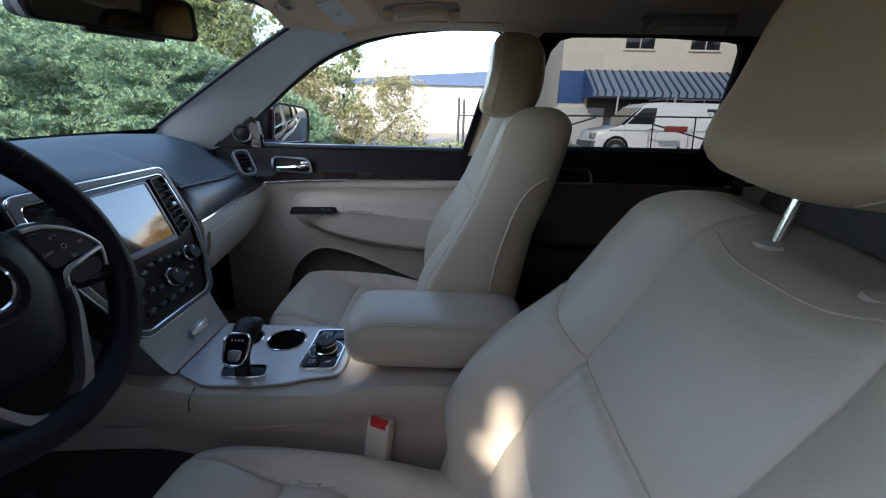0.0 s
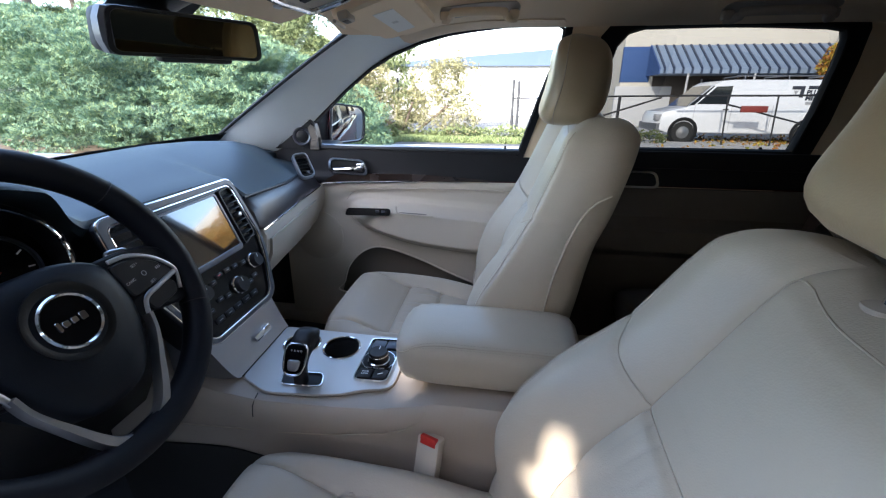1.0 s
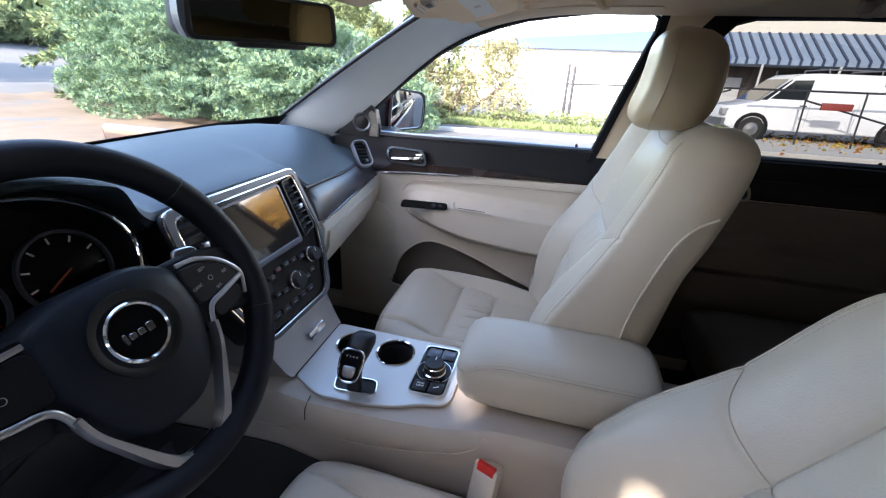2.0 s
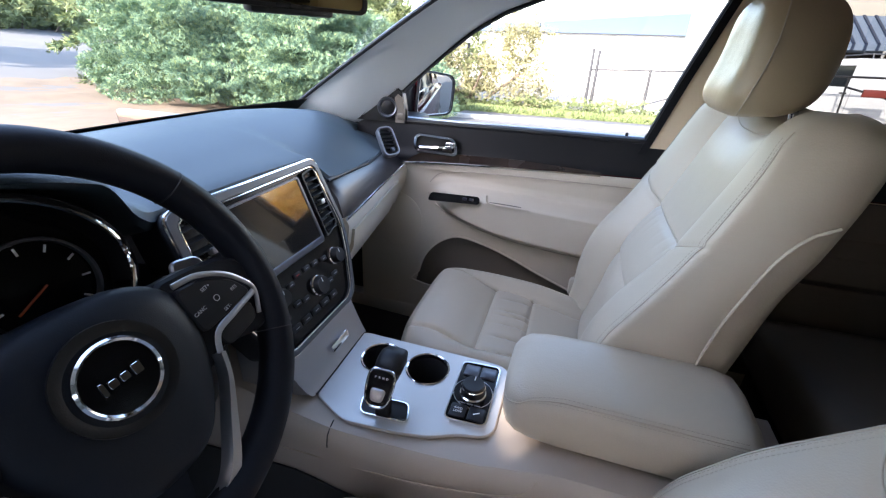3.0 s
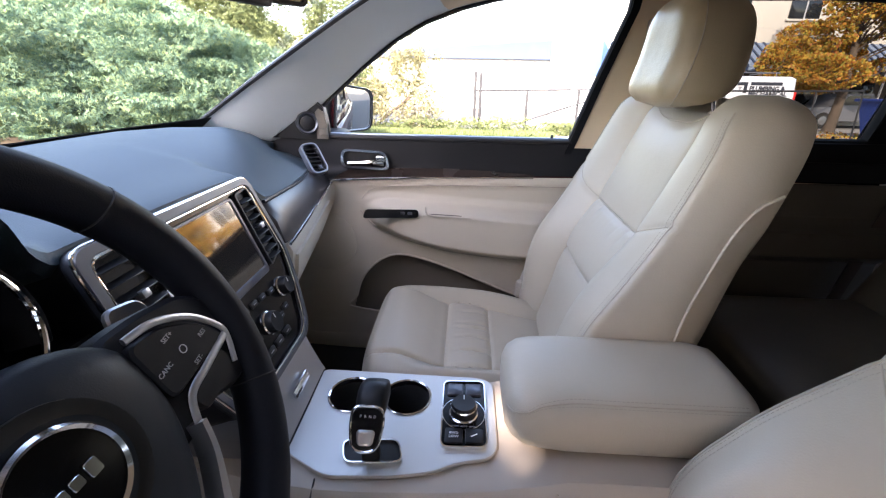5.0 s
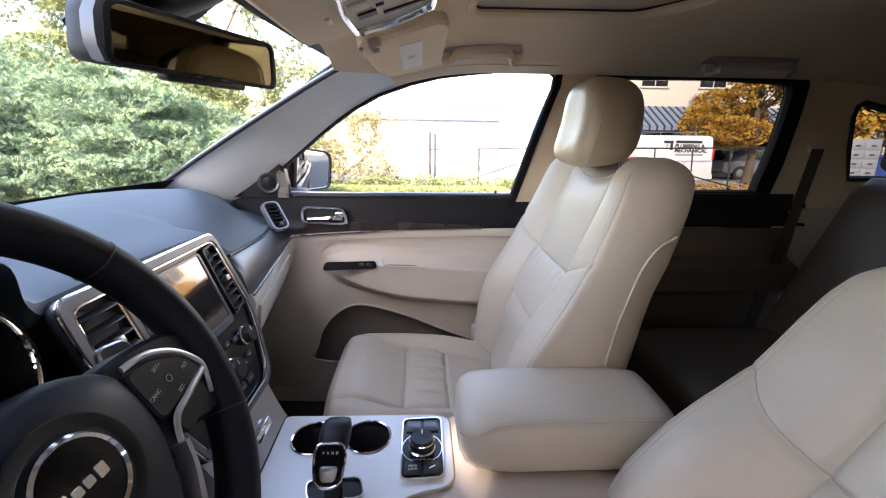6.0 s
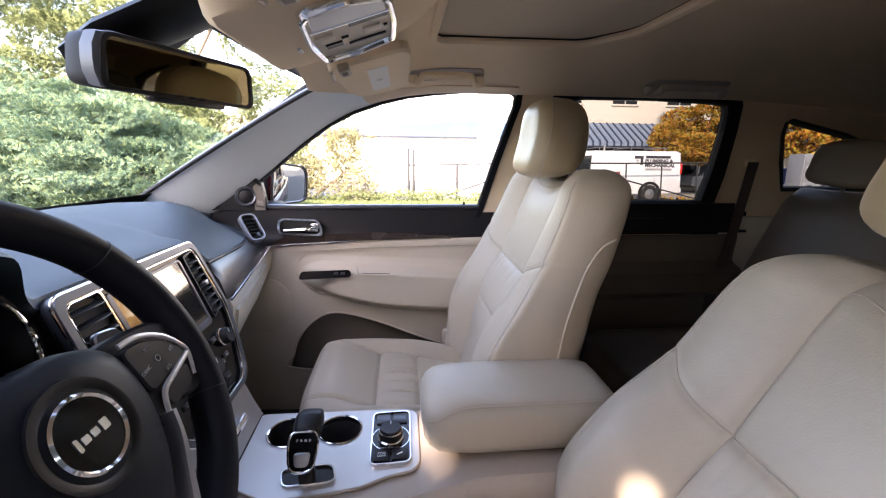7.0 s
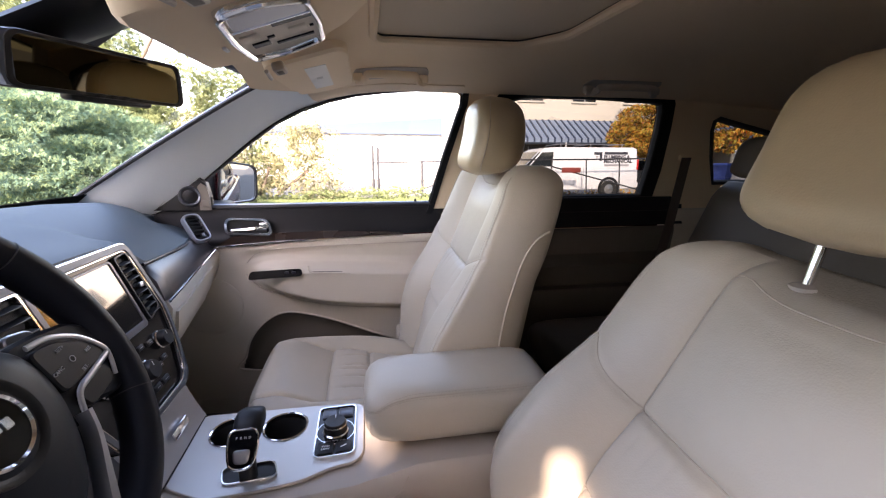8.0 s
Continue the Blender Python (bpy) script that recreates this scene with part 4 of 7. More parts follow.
# ---- steering wheel ----
wheel = thing("steering_wheel", "black leather steering wheel with satin spokes and a round badge", "steering wheel")
WT = 26.0   # lean of the wheel from upright
WM = basis((-0.440, -0.377, 1.101), (0, 1, 0), (-math.sin(radians(WT)), 0, math.cos(radians(WT))))   # x right, y up the wheel, z to the driver
RIM, RIM_UP = 0.186, 0.016
rim_pts = [WM @ Vector((math.cos(k * math.tau / 96) * RIM, math.sin(k * math.tau / 96) * RIM + RIM_UP, 0)) for k in range(96)]
nz = WM.to_3x3() @ Vector((0, 0, 1))
part("rim", tube(rim_pts, 0.0188, 18, True, 1.2, nz), LEATHER_DARK, wheel, "black leather rim")
for a in (38, 142, 206, 334):
    rad = Vector((math.cos(radians(a)), math.sin(radians(a)), 0))
    c = rad * RIM + Vector((0, RIM_UP, 0))
    loop = [WM @ (c + rad * (math.cos(q) * 0.0190) + Vector((0, 0, 1)) * (math.sin(q) * 0.0228)) for q in steps(0, math.tau, 20)[:-1]]
    part("seam", tube(loop, 0.0008, 5, True), RUBBER, wheel)
# airbag cover: shield shape, domed
hub_o = rounded([(-0.084, 0.046), (-0.040, 0.068), (0.040, 0.068), (0.084, 0.046), (0.090, -0.008), (0.070, -0.066), (0.036, -0.112), (-0.036, -0.112), (-0.070, -0.066), (-0.090, -0.008)], 0.03, 5)
rows = []
for s_, z in ((1.0, -0.04), (1.0, 0.010), (0.965, 0.020), (0.90, 0.026), (0.70, 0.032), (0.40, 0.035), (0.1, 0.036)):
    rows.append([WM @ Vector((p.x * s_, p.y * s_, z - 0.010)) for p in hub_o])
part("airbag_cover", loft(rows, True, True), HUB, wheel, "black domed airbag cover")
bd = part("badge", turned([(0.0335, 0.018), (0.0335, 0.027), (0.0315, 0.029), (0.0295, 0.027), (0.0295, 0.018)], WM, 48, None, False), CHROME, wheel, "round chrome-rimmed badge")
part("badge_well", turned([(0.047, 0.0235), (0.0465, 0.0264), (0.040, 0.0262), (0.034, 0.022)], WM, 40, None, False), BLACK, wheel)
part("badge_face", turned([(0.030, 0.024), (0.0295, 0.0262), (0.002, 0.0268)], WM, 40), GLOSSBLACK, bd)
for dx, w_, h_ in ((-0.0155, 0.004, 0.012), (-0.0075, 0.0075, 0.0070), (0.002, 0.0075, 0.0070), (0.0125, 0.008, 0.010)):
    part("emblem", slab(rounded([(-w_ / 2, -h_ / 2), (w_ / 2, -h_ / 2), (w_ / 2, h_ / 2), (-w_ / 2, h_ / 2)], 0.0019, 3), WM @ pose(dx, -0.001, 0.0262), 0.0018, 0.0004), CHROME, bd)


def spoke(side):
    """Side spoke: button pod edged in satin trim, with a dark lower half."""
    def at(pts):
        q = rounded([(side * x, y) for x, y in pts], 0.010, 4)
        return q if side > 0 else q[::-1]
    sp = part("spoke", slab(at([(0.070, 0.050), (0.110, 0.050), (0.150, 0.044), (0.172, 0.030), (0.168, -0.050), (0.145, -0.052), (0.100, -0.040), (0.070, -0.055)]), WM @ pose(0, 0, -0.022), 0.030, 0.004), LEATHER_DARK, wheel, "black spoke with cruise buttons")
    pd = part("button_pod", slab(at([(0.078, 0.036), (0.110, 0.034), (0.140, 0.018), (0.155, -0.006), (0.082, -0.016)]), WM @ pose(0, 0, 0.006), 0.012, 0.002), POD, sp)
    part("lower_pod", slab(at([(0.094, -0.022), (0.150, -0.014), (0.148, -0.036), (0.098, -0.044)]), WM @ pose(0, 0, 0.004), 0.010, 0.002), POD, sp)
    trim = [WM @ Vector((side * x, y, z)) for x, y, z in ((0.080, 0.041, 0.018), (0.108, 0.039, 0.018), (0.137, 0.025, 0.017), (0.156, 0.004, 0.016), (0.160, -0.010, 0.015), (0.152, -0.034, 0.012))]
    part("trim", tube(curved(trim, 6), 0.0030, 10, False, 0.6, nz), SATIN, sp, "satin silver trim")
    low = [WM @ Vector((side * x, y, z)) for x, y, z in ((0.157, -0.008, 0.016), (0.120, -0.015, 0.018), (0.094, -0.022, 0.018), (0.084, -0.045, 0.015))]
    part("trim", tube(curved(low, 6), 0.0036, 10, False, 0.5, nz), SATIN, sp, "satin silver trim")
    for bx, by, tx, lean in ((0.108, 0.024, "SET+", -12), (0.136, 0.008, "RES", -12), (0.118, -0.006, "SET-", -12), (0.090, 0.006, "CANC", -12)):
        if side > 0:
            words(tx, 0.0054, WM @ pose(bx, by, 0.0186, 0, 0, 8), GREYMARK, pd, "lettering")
    part("dial_mark", ring(disc(0.0036, 16), disc(0.0029, 16), WM @ pose(side * 0.113, 0.009, 0.0182), 0.0006), GREYMARK, pd)
    return sp


for sd in (1, -1):
    spoke(sd)
# lower satin spoke: two legs that meet above the foot of the rim
for side in (1, -1):
    pts = [(0.084, -0.040, 0.015), (0.078, -0.066, 0.012), (0.062, -0.100, 0.008), (0.042, -0.138, 0.004), (0.024, -0.156, 0.002), (0.0, -0.160, 0.001)]
    rows = []
    C = curved([(side * x, y, z) for x, y, z in pts], 6)
    for i, c in enumerate(C):
        t = (C[min(i + 1, len(C) - 1)] - C[max(i - 1, 0)]).normalized()
        nrm = Vector((t.y, -t.x, 0)).normalized()
        w = 0.0035 + 0.004 * smooth(i / len(C), 0.1, 0.7)
        rows.append([WM @ (c + nrm * w * a + Vector((0, 0, b * 0.008))) for a, b in ((-1, -1), (1, -1), (1, 0.3), (0.7, 1), (-0.7, 1), (-1, 0.3))])
    part("lower_spoke", loft(rows, True, True), SATIN, wheel, "satin silver lower spoke")
# paddle behind the rim
pad = rounded([(0.112, 0.020), (0.160, 0.026), (0.156, 0.054), (0.122, 0.060)], 0.010, 4)
part("shift_paddle", slab(pad, WM @ pose(0, 0, -0.036), 0.006, 0.002), SATIN, wheel, "satin shift paddle")
part("shift_paddle", slab([Vector((-p.x, p.y)) for p in pad][::-1], WM @ pose(0, 0, -0.036), 0.006, 0.002), SATIN, wheel, "satin shift paddle")
col = thing("steering_column", "taupe plastic shroud of the steering column", "steering column")
part("shroud", loft([[WM @ Vector((math.cos(a) * rx, math.sin(a) * ry - 0.01, z)) for a in steps(0, math.tau, 24)[:-1]] for rx, ry, z in ((0.060, 0.055, -0.02), (0.072, 0.062, -0.05), (0.075, 0.065, -0.16), (0.07, 0.06, -0.26))]), BLACK, col, "black shroud")
for s in (1, -1):
    part("stalk", tube([WM @ Vector((s * 0.06, 0.0, -0.075)), WM @ Vector((s * 0.14, 0.012, -0.070)), WM @ Vector((s * 0.185, 0.018, -0.066))], 0.0075, 10), BLACK, col)

# ---- centre console ----
cons = thing("centre_console", "taupe centre console with an aluminium shifter plate", "centre console")
PZ = 0.775


def plate_edge():
    return rounded([(-0.476, 0.119), (-0.474, -0.070), (-0.436, -0.090), (-0.400, -0.108), (-0.307, -0.102), (-0.245, -0.091), (-0.205, -0.071), (-0.160, -0.062), (-0.146, -0.045), (-0.146, 0.103), (-0.168, 0.116)], 0.018, 4)


def cons_top(x):
    return mixin(x, [(-0.78, 0.85), (-0.56, 0.790), (-0.5, PZ), (-0.44, PZ - 0.002), (-0.16, PZ - 0.004), (-0.135, PZ + 0.002), (-0.10, 0.784), (-0.03, 0.800), (0.3, 0.800)])


def carpet_top(x):
    return mixin(x, [(-0.78, 0.62), (-0.45, 0.640), (-0.30, 0.615), (-0.15, 0.56), (0.2, 0.52)])


# body: long tub with sloped shoulders
rows = []
for x in steps(-0.78, -0.46, 8) + steps(-0.44, -0.18, 12) + steps(-0.165, -0.05, 10) + [0.0, 0.1, 0.2, 0.3]:
    w = mixin(x, [(-0.78, 0.135), (-0.5, 0.128), (-0.40, 0.135), (-0.25, 0.128), (-0.12, 0.118), (0.3, 0.118)])
    zt = cons_top(x)
    ledge = mixin(x, [(-0.78, 0.66), (-0.5, 0.70), (-0.1, 0.735), (0.0, 0.75), (0.3, 0.75)])
    prof = [(-w * 1.02, 0.40), (-w * 1.02, ledge - 0.05), (-w * 1.0, ledge - 0.012), (-w * 1.04, ledge - 0.002), (-w * 1.03, zt - 0.025), (-w * 0.985, zt - 0.008), (-w * 0.93, zt - 0.001), (-w * 0.85, zt)]
    rows.append([(x, 0.113, zt - 0.001)] + [(x, -y, z) for y, z in reversed(prof)] + [(x, y, z) for y, z in prof] + [(x, -0.05, zt), (x, 0.004, zt - 0.001)])
part("body", loft(rows, False, False), TAUPE, cons, "taupe moulded console body")
part("carpet_side", sheet(lambda x, v: (x, -(mixin(x, [(-0.78, 0.135), (-0.5, 0.128), (-0.40, 0.135), (-0.25, 0.128), (-0.12, 0.118), (0.3, 0.118)]) * 1.02 + 0.003), 0.40 + v * (carpet_top(x) - 0.40)), steps(-0.78, 0.2, 24), [0, 0.5, 1], 0.004, (0, -1, 0)), CARPET, cons, "dark carpet along the foot of the console")
pe = plate_edge()
CUPS = ((-0.400, 0.056), (-0.301, 0.057))
pl = part("plate", fill([(p.x, p.y) for p in pe], [[(cx + q.x, cy + q.y) for q in disc(0.042, 36)] for cx, cy in CUPS], lambda x, y: (x, y, PZ), (0, 0, 0.004)), PLATE, cons, "brushed aluminium shifter plate")
part("plate_lip", tube([(p.x, p.y, PZ + 0.001) for p in pe], 0.003, 6, True), TAUPE, pl)
for cx, cy in CUPS:
    cup = part("cup_holder", turned([(0.0445, 0.003), (0.0445, 0.006), (0.043, 0.007), (0.0405, 0.0055), (0.0405, -0.004)], pose(cx, cy, PZ), 40, None, False), CHROME, cons, "round black cup holder with a chrome rim")
    part("cup_well", turned([(0.0412, 0.0), (0.0395, -0.02), (0.037, -0.075), (0.030, -0.079), (0.002, -0.079)], pose(cx, cy, PZ), 32, None, False), RUBBER, cup)
part("deck", sheet(lambda x, y: (x, y, cons_top(x) - 0.0008), steps(-0.152, 0.3, 40), steps(0.0, 0.114, 6), 0.02, (0, 0, -1)), TAUPE, cons)
part("seam", tube([(-0.413, -y_, z_) for y_, z_ in ((0.112, PZ + 0.001), (0.124, PZ - 0.004), (0.135, PZ - 0.012), (0.1395, PZ - 0.03), (0.140, 0.74))], 0.0012, 6), RUBBER, cons)
part("side_seam", tube(curved([(-0.60, -0.137, 0.690), (-0.45, -0.1345, 0.697), (-0.28, -0.1335, 0.708), (-0.14, -0.1245, 0.726), (-0.085, -0.1225, 0.752), (-0.066, -0.118, 0.782)], 8), 0.0014, 6), SEAM, cons)
# sloped ramp up to the stack with a small lidded tray
rows = []
for v in steps(0, 1, 20):
    row = []
    for k, (x, z) in enumerate(((-0.472, 0.779), (-0.474, 0.782), (-0.481, 0.795), (-0.492, 0.820), (-0.503, 0.848), (-0.512, 0.874), (-0.60, 0.872), (-0.60, 0.77))):
        y0, y1 = -0.078 - 0.030 * min(k, 5) / 5, 0.122 + 0.004 * min(k, 5) / 5
        row.append((x, y0 + (y1 - y0) * v, z))
    rows.append(row)
ramp = part("ramp", loft(rows, True, True), SATIN, cons, "satin grey ramp below the stack")
part("seam", tube([(-0.4705, -0.074, PZ + 0.0045), (-0.4715, 0.02, PZ + 0.0045), (-0.4735, 0.118, PZ + 0.0045)], 0.0016, 6), RUBBER, cons)
part("tray_pull", box((-0.008, -0.030, 0), (0.008, 0.030, 0.006), 0.003), CHROME, ramp, "chrome tray pull").matrix_local = basis((-0.486, 0.035, 0.815), (0, 1, 0), (-0.35, 0, 1)) @ pose(0, 0, 0, 0, 0, 90)
# shifter
slot = rounded([(-0.390, -0.047), (-0.300, -0.040), (-0.288, -0.082), (-0.378, -0.089)], 0.014, 4)
slot_in = rounded([(-0.3865, -0.0495), (-0.3025, -0.0428), (-0.291, -0.0795), (-0.3755, -0.0862)], 0.0125, 4)
sh = thing("gear_shifter", "black gear lever with a chrome-edged button", "gear lever")
part("boot_frame", ring(slot, slot_in, pose(0, 0, PZ + 0.003), 0.006), CHROME, sh)
part("boot", slab(slot_in, pose(0, 0, PZ + 0.003), 0.002), BLACK, sh)
path = curved([(-0.338, -0.072, PZ), (-0.340, -0.066, PZ + 0.03), (-0.341, -0.052, PZ + 0.062), (-0.340, -0.030, PZ + 0.083), (-0.338, -0.004, PZ + 0.088)], 5)
rows = []
for i, c in enumerate(path):
    t = i / (len(path) - 1)
    tang = (path[min(i + 1, len(path) - 1)] - path[max(i - 1, 0)]).normalized()
    nrm = Vector((1, 0, 0)).cross(tang).normalized()
    w, h = 0.014 + 0.010 * smooth(t, 0.3, 0.7) - 0.004 * smooth(t, 0.85, 1), 0.012 + 0.006 * smooth(t, 0.3, 0.7) - 0.008 * smooth(t, 0.8, 1)
    rows.append([c + Vector((1, 0, 0)) * w * (abs(math.cos(a)) ** 0.6 * (1 if math.cos(a) > 0 else -1)) + nrm * h * (abs(math.sin(a)) ** 0.6 * (1 if math.sin(a) > 0 else -1)) for a in steps(0, math.tau, 20)[:-1]])
grip = part("lever", loft(rows, True, True), BLACK, sh, "black leather and gloss lever")
FM = basis((-0.341, -0.073, PZ + 0.066), (1, 0, 0), (0, 0.62, 0.78))
face = rounded([(-0.020, -0.034), (0.017, -0.034), (0.024, 0.000), (0.022, 0.028), (-0.023, 0.028), (-0.025, 0.000)], 0.018, 5)
part("lever_face", slab(face, FM @ pose(0, 0, -0.008), 0.012, 0.003), GLOSSBLACK, grip)
part("face_ring", tube([FM @ Vector((p.x, p.y, 0.002)) for p in face], 0.0023, 8, True), CHROME, grip)
part("release_button", slab(rounded([(-0.012, -0.026), (0.010, -0.026), (0.014, -0.004), (-0.015, -0.004)], 0.007, 4), FM, 0.007, 0.003), SATIN, grip, "satin release button")
for k, tx in enumerate("PRND"):
    words(tx, 0.0055, FM @ pose(-0.010 + 0.007 * k, 0.014, 0.0046), WHITEMARK, grip, "lettering")
# terrain selector
so = rounded([(-0.238, 0.099), (-0.236, -0.052), (-0.160, -0.048), (-0.160, 0.103)], 0.014, 4)
si = rounded([(-0.235, 0.0965), (-0.233, -0.049), (-0.163, -0.0455), (-0.163, 0.100)], 0.012, 4)
sel = thing("terrain_selector", "black rotary terrain selector in a chrome frame", "selector knob")
part("frame", ring(so, si, pose(0, 0, PZ + 0.003), 0.007), CHROME, sel)
part("face", slab(si, pose(0, 0, PZ + 0.003), 0.003), GLOSSBLACK, sel)
knob(pose(-0.199, 0.022, PZ + 0.006), 0.0225, 0.025, sel, "black ribbed rotary knob")
part("top_ring", turned([(0.0222, 0.0175), (0.0228, 0.0185), (0.0216, 0.0205)], pose(-0.199, 0.022, PZ + 0.006), 28, None, False), CHROME, sel)
part("dial_ring", ring(disc(0.037, 36), disc(0.0355, 36), pose(-0.199, 0.022, PZ + 0.005), 0.0025), CHROME, sel)
for bx, by, tx in ((-0.2145, -0.027, "4WD\nLOW"), (-0.1815, -0.026, ""), (-0.2145, 0.078, ""), (-0.1815, 0.079, "")):
    b_ = part("button", box((bx - 0.0145, by - 0.015, PZ + 0.005), (bx + 0.0145, by + 0.015, PZ + 0.010), 0.003), BLACK if by < 0 else GREYTRIM, sel)
    if tx:
        words(tx, 0.0068, pose(bx, by, PZ + 0.0102, 0, 0, 0), WHITEMARK, b_, "lettering")
    elif by < 0:
        part("mark", box((bx - 0.006, by - 0.001, PZ + 0.0098), (bx + 0.006, by + 0.001, PZ + 0.0103), 0, 1, pose(0, 0, 0, 0, 0, 30)), WHITEMARK, b_)
words("SNOW  AUTO  SAND", 0.0042, pose(-0.199, -0.006, PZ + 0.0066), GREYMARK, sel, "lettering")

def dashes(pts, r, run=0.0042, gap=0.0018):
    """Thread along a line: short stitches with gaps."""
    bm = bmesh.new()
    P = [Vector(p) for p in pts]
    left, on, cur = run, True, [P[0]]
    for a, b in zip(P, P[1:]):
        d = (b - a).length
        u = 0.0
        while d - u > left:
            u += left
            q = a.lerp(b, u / d)
            if on:
                tube(cur + [q], r, 4, False, 1.0, (0.3, 0.9, 0.2), bm)
            on, left, cur = not on, gap if on else run, [q]
        left -= d - u
        if on:
            cur = [cur[0], b]
    return bm


# armrest lid
arm = thing("armrest", "cream leather padded console armrest with a stitched seam", "armrest")


def armrest_row(x, y0, y1, z0, z1, grow):
    cy, cz = (y0 + y1) / 2, (z0 + z1) / 2
    row = []
    for a in steps(0, math.tau, 40)[:-1]:
        c, s = math.cos(a), math.sin(a)
        row.append((x, cy + (y1 - y0) / 2 * grow * abs(c) ** 0.45 * (1 if c > 0 else -1), cz + (z1 - z0) / 2 * grow * abs(s) ** 0.55 * (1 if s > 0 else -1)))
    return row


A0, A1, AY0, AY1, AZ0, AZ1 = -0.140, 0.222, -0.082, 0.108, 0.802, 0.908
rows = []
for x, g in ((A0, 0.30), (A0 + 0.003, 0.62), (A0 + 0.012, 0.80), (A0 + 0.028, 0.92), (A0 + 0.05, 0.97), (A0 + 0.09, 1.0), (0.05, 1.0), (0.15, 1.0), (A1 - 0.04, 0.98), (A1 - 0.015, 0.90), (A1 - 0.003, 0.7), (A1, 0.4)):
    rows.append(armrest_row(x, AY0, AY1, AZ0, AZ1, g))
part("lid", loft(rows, True, True), LEATHER, arm, "cream leather pad")
def armrest_line(lift):
    """A line over the pad's near shoulder, dropping round the nose."""
    cy, cz, hy, hz = (AY0 + AY1) / 2, (AZ0 + AZ1) / 2, (AY1 - AY0) / 2, (AZ1 - AZ0) / 2
    pts = []
    for x, g in ((0.19, 0.975), (0.15, 1.0), (0.10, 1.0), (0.05, 1.0), (0.0, 1.0), (A0 + 0.09, 1.0), (A0 + 0.05, 0.97), (A0 + 0.028, 0.92), (A0 + 0.012, 0.80), (A0 + 0.003, 0.62)):
        q = lift - 0.42 * smooth(A0 + 0.07 - x, 0.0, 0.07)
        side = (1 - q ** (2 / 0.55)) ** 0.225
        pts.append((x, cy - hy * g * side - 0.0006, cz + hz * g * q + 0.0006))
    return curved(pts, 8)


part("seam", tube(armrest_line(0.84), 0.0010, 6), SEAM, arm)
for off in (0.89, 0.79):
    part("stitching", dashes(armrest_line(off), 0.0005), STITCH, arm)


# ---- seats ----


SEAM_X = [(0.70, 0.010), (0.80, 0.036), (0.87, 0.050), (0.917, 0.064), (1.04, 0.122), (1.15, 0.165), (1.247, 0.199), (1.32, 0.222)]     # front skin at the inner seams
EDGE_X = [(0.70, -0.030), (0.78, -0.016), (0.85, -0.004), (0.91, 0.014), (0.96, 0.040), (1.0, 0.062), (1.10, 0.112), (1.20, 0.153), (1.26, 0.176), (1.32, 0.198)]     # front edge of the bolsters
REAR_X = [(0.70, 0.205), (0.80, 0.215), (0.90, 0.229), (1.03, 0.250), (1.108, 0.278), (1.2, 0.304), (1.26, 0.318), (1.32, 0.33)]
PIPE_X = [(0.72, 0.150), (0.895, 0.156), (0.97, 0.166), (1.03, 0.181), (1.096, 0.203), (1.140, 0.232), (1.158, 0.262)]     # piping on the side panel
EDGE_W = [(0.70, 0.235), (0.80, 0.252), (0.92, 0.262), (1.05, 0.260), (1.15, 0.252), (1.21, 0.245), (1.25, 0.232), (1.275, 0.212), (1.288, 0.190), (1.296, 0.160)]
SEAM_S = [(0.70, 0.126), (0.9, 0.130), (1.04, 0.131), (1.18, 0.130), (1.25, 0.126), (1.30, 0.116)]
CROSS_Z = (1.036, 0.905)
TOP_Z = 1.296
CREASES = ((-0.098, 0.9), (-0.062, 0.6), (-0.020, 0.35), (0.035, 0.4), (0.070, 0.7), (0.104, 0.8))


def crown(z):
    """How far front and rear draw together under the rounded top."""
    k = min(1.0, max(0.0, (z - 1.246) / (TOP_Z - 1.246)))
    return 0.062 * (1 - (1 - k * k) ** 0.5)


bolster_swell = [0.0]     # how much further forward the lower bolsters stand


def back_front(s, z):
    """The front skin of the seat back: x for a place across (s) and up (z)."""
    xs, xe, we, inset = mixin(z, SEAM_X), mixin(z, EDGE_X), mixin(z, EDGE_W), mixin(z, SEAM_S)
    a = abs(s)
    if a >= inset:
        u = min(1.0, (a - inset) / max(0.01, we - inset))
        x = xs + (xe - xs) * (1 - (1 - u) ** 2.0) - (0.012 + 0.014 * smooth(z, 0.72, 0.82) * (1 - smooth(z, 0.95, 1.07))) * math.sin(math.pi * u) ** 1.3 * (1 - 0.4 * smooth(z, 1.1, 1.25))
        x -= bolster_swell[0] * smooth(z, 0.74, 0.88) * (1 - smooth(z, 0.98, 1.12)) * smooth(u, 0.0, 0.7)
        zc = 1.038 + 0.062 * u
        x += 0.0042 * math.exp(-((z - zc) / 0.0055) ** 2)
    else:
        v = 1 - (a / inset) ** 2
        x = xs - 0.004 * v
        for zs in CROSS_Z:
            x += 0.0060 * math.exp(-((z - zs) / 0.005) ** 2)
        lo, hi = CROSS_Z[1], CROSS_Z[0]
        if lo < z < hi:
            x -= 0.013 * math.sin(math.pi * (z - lo) / (hi - lo)) ** 0.7 * (0.35 + 0.65 * v ** 0.5)
            for sk, amp in CREASES:
                x += 0.0042 * amp * math.exp(-((s - sk * (1 - 0.9 * (hi - z))) / 0.0045) ** 2) * math.exp(-((hi - z) / (0.022 + 0.02 * amp)) ** 2)
        elif z < lo:
            x -= 0.012 * smooth(lo - z, 0, 0.05) * v ** 0.5
        else:
            x -= 0.005 * smooth(z - hi, 0, 0.04) * v ** 0.5
    x += 0.0050 * math.exp(-((a - inset) / 0.005) ** 2)
    return x + crown(z)


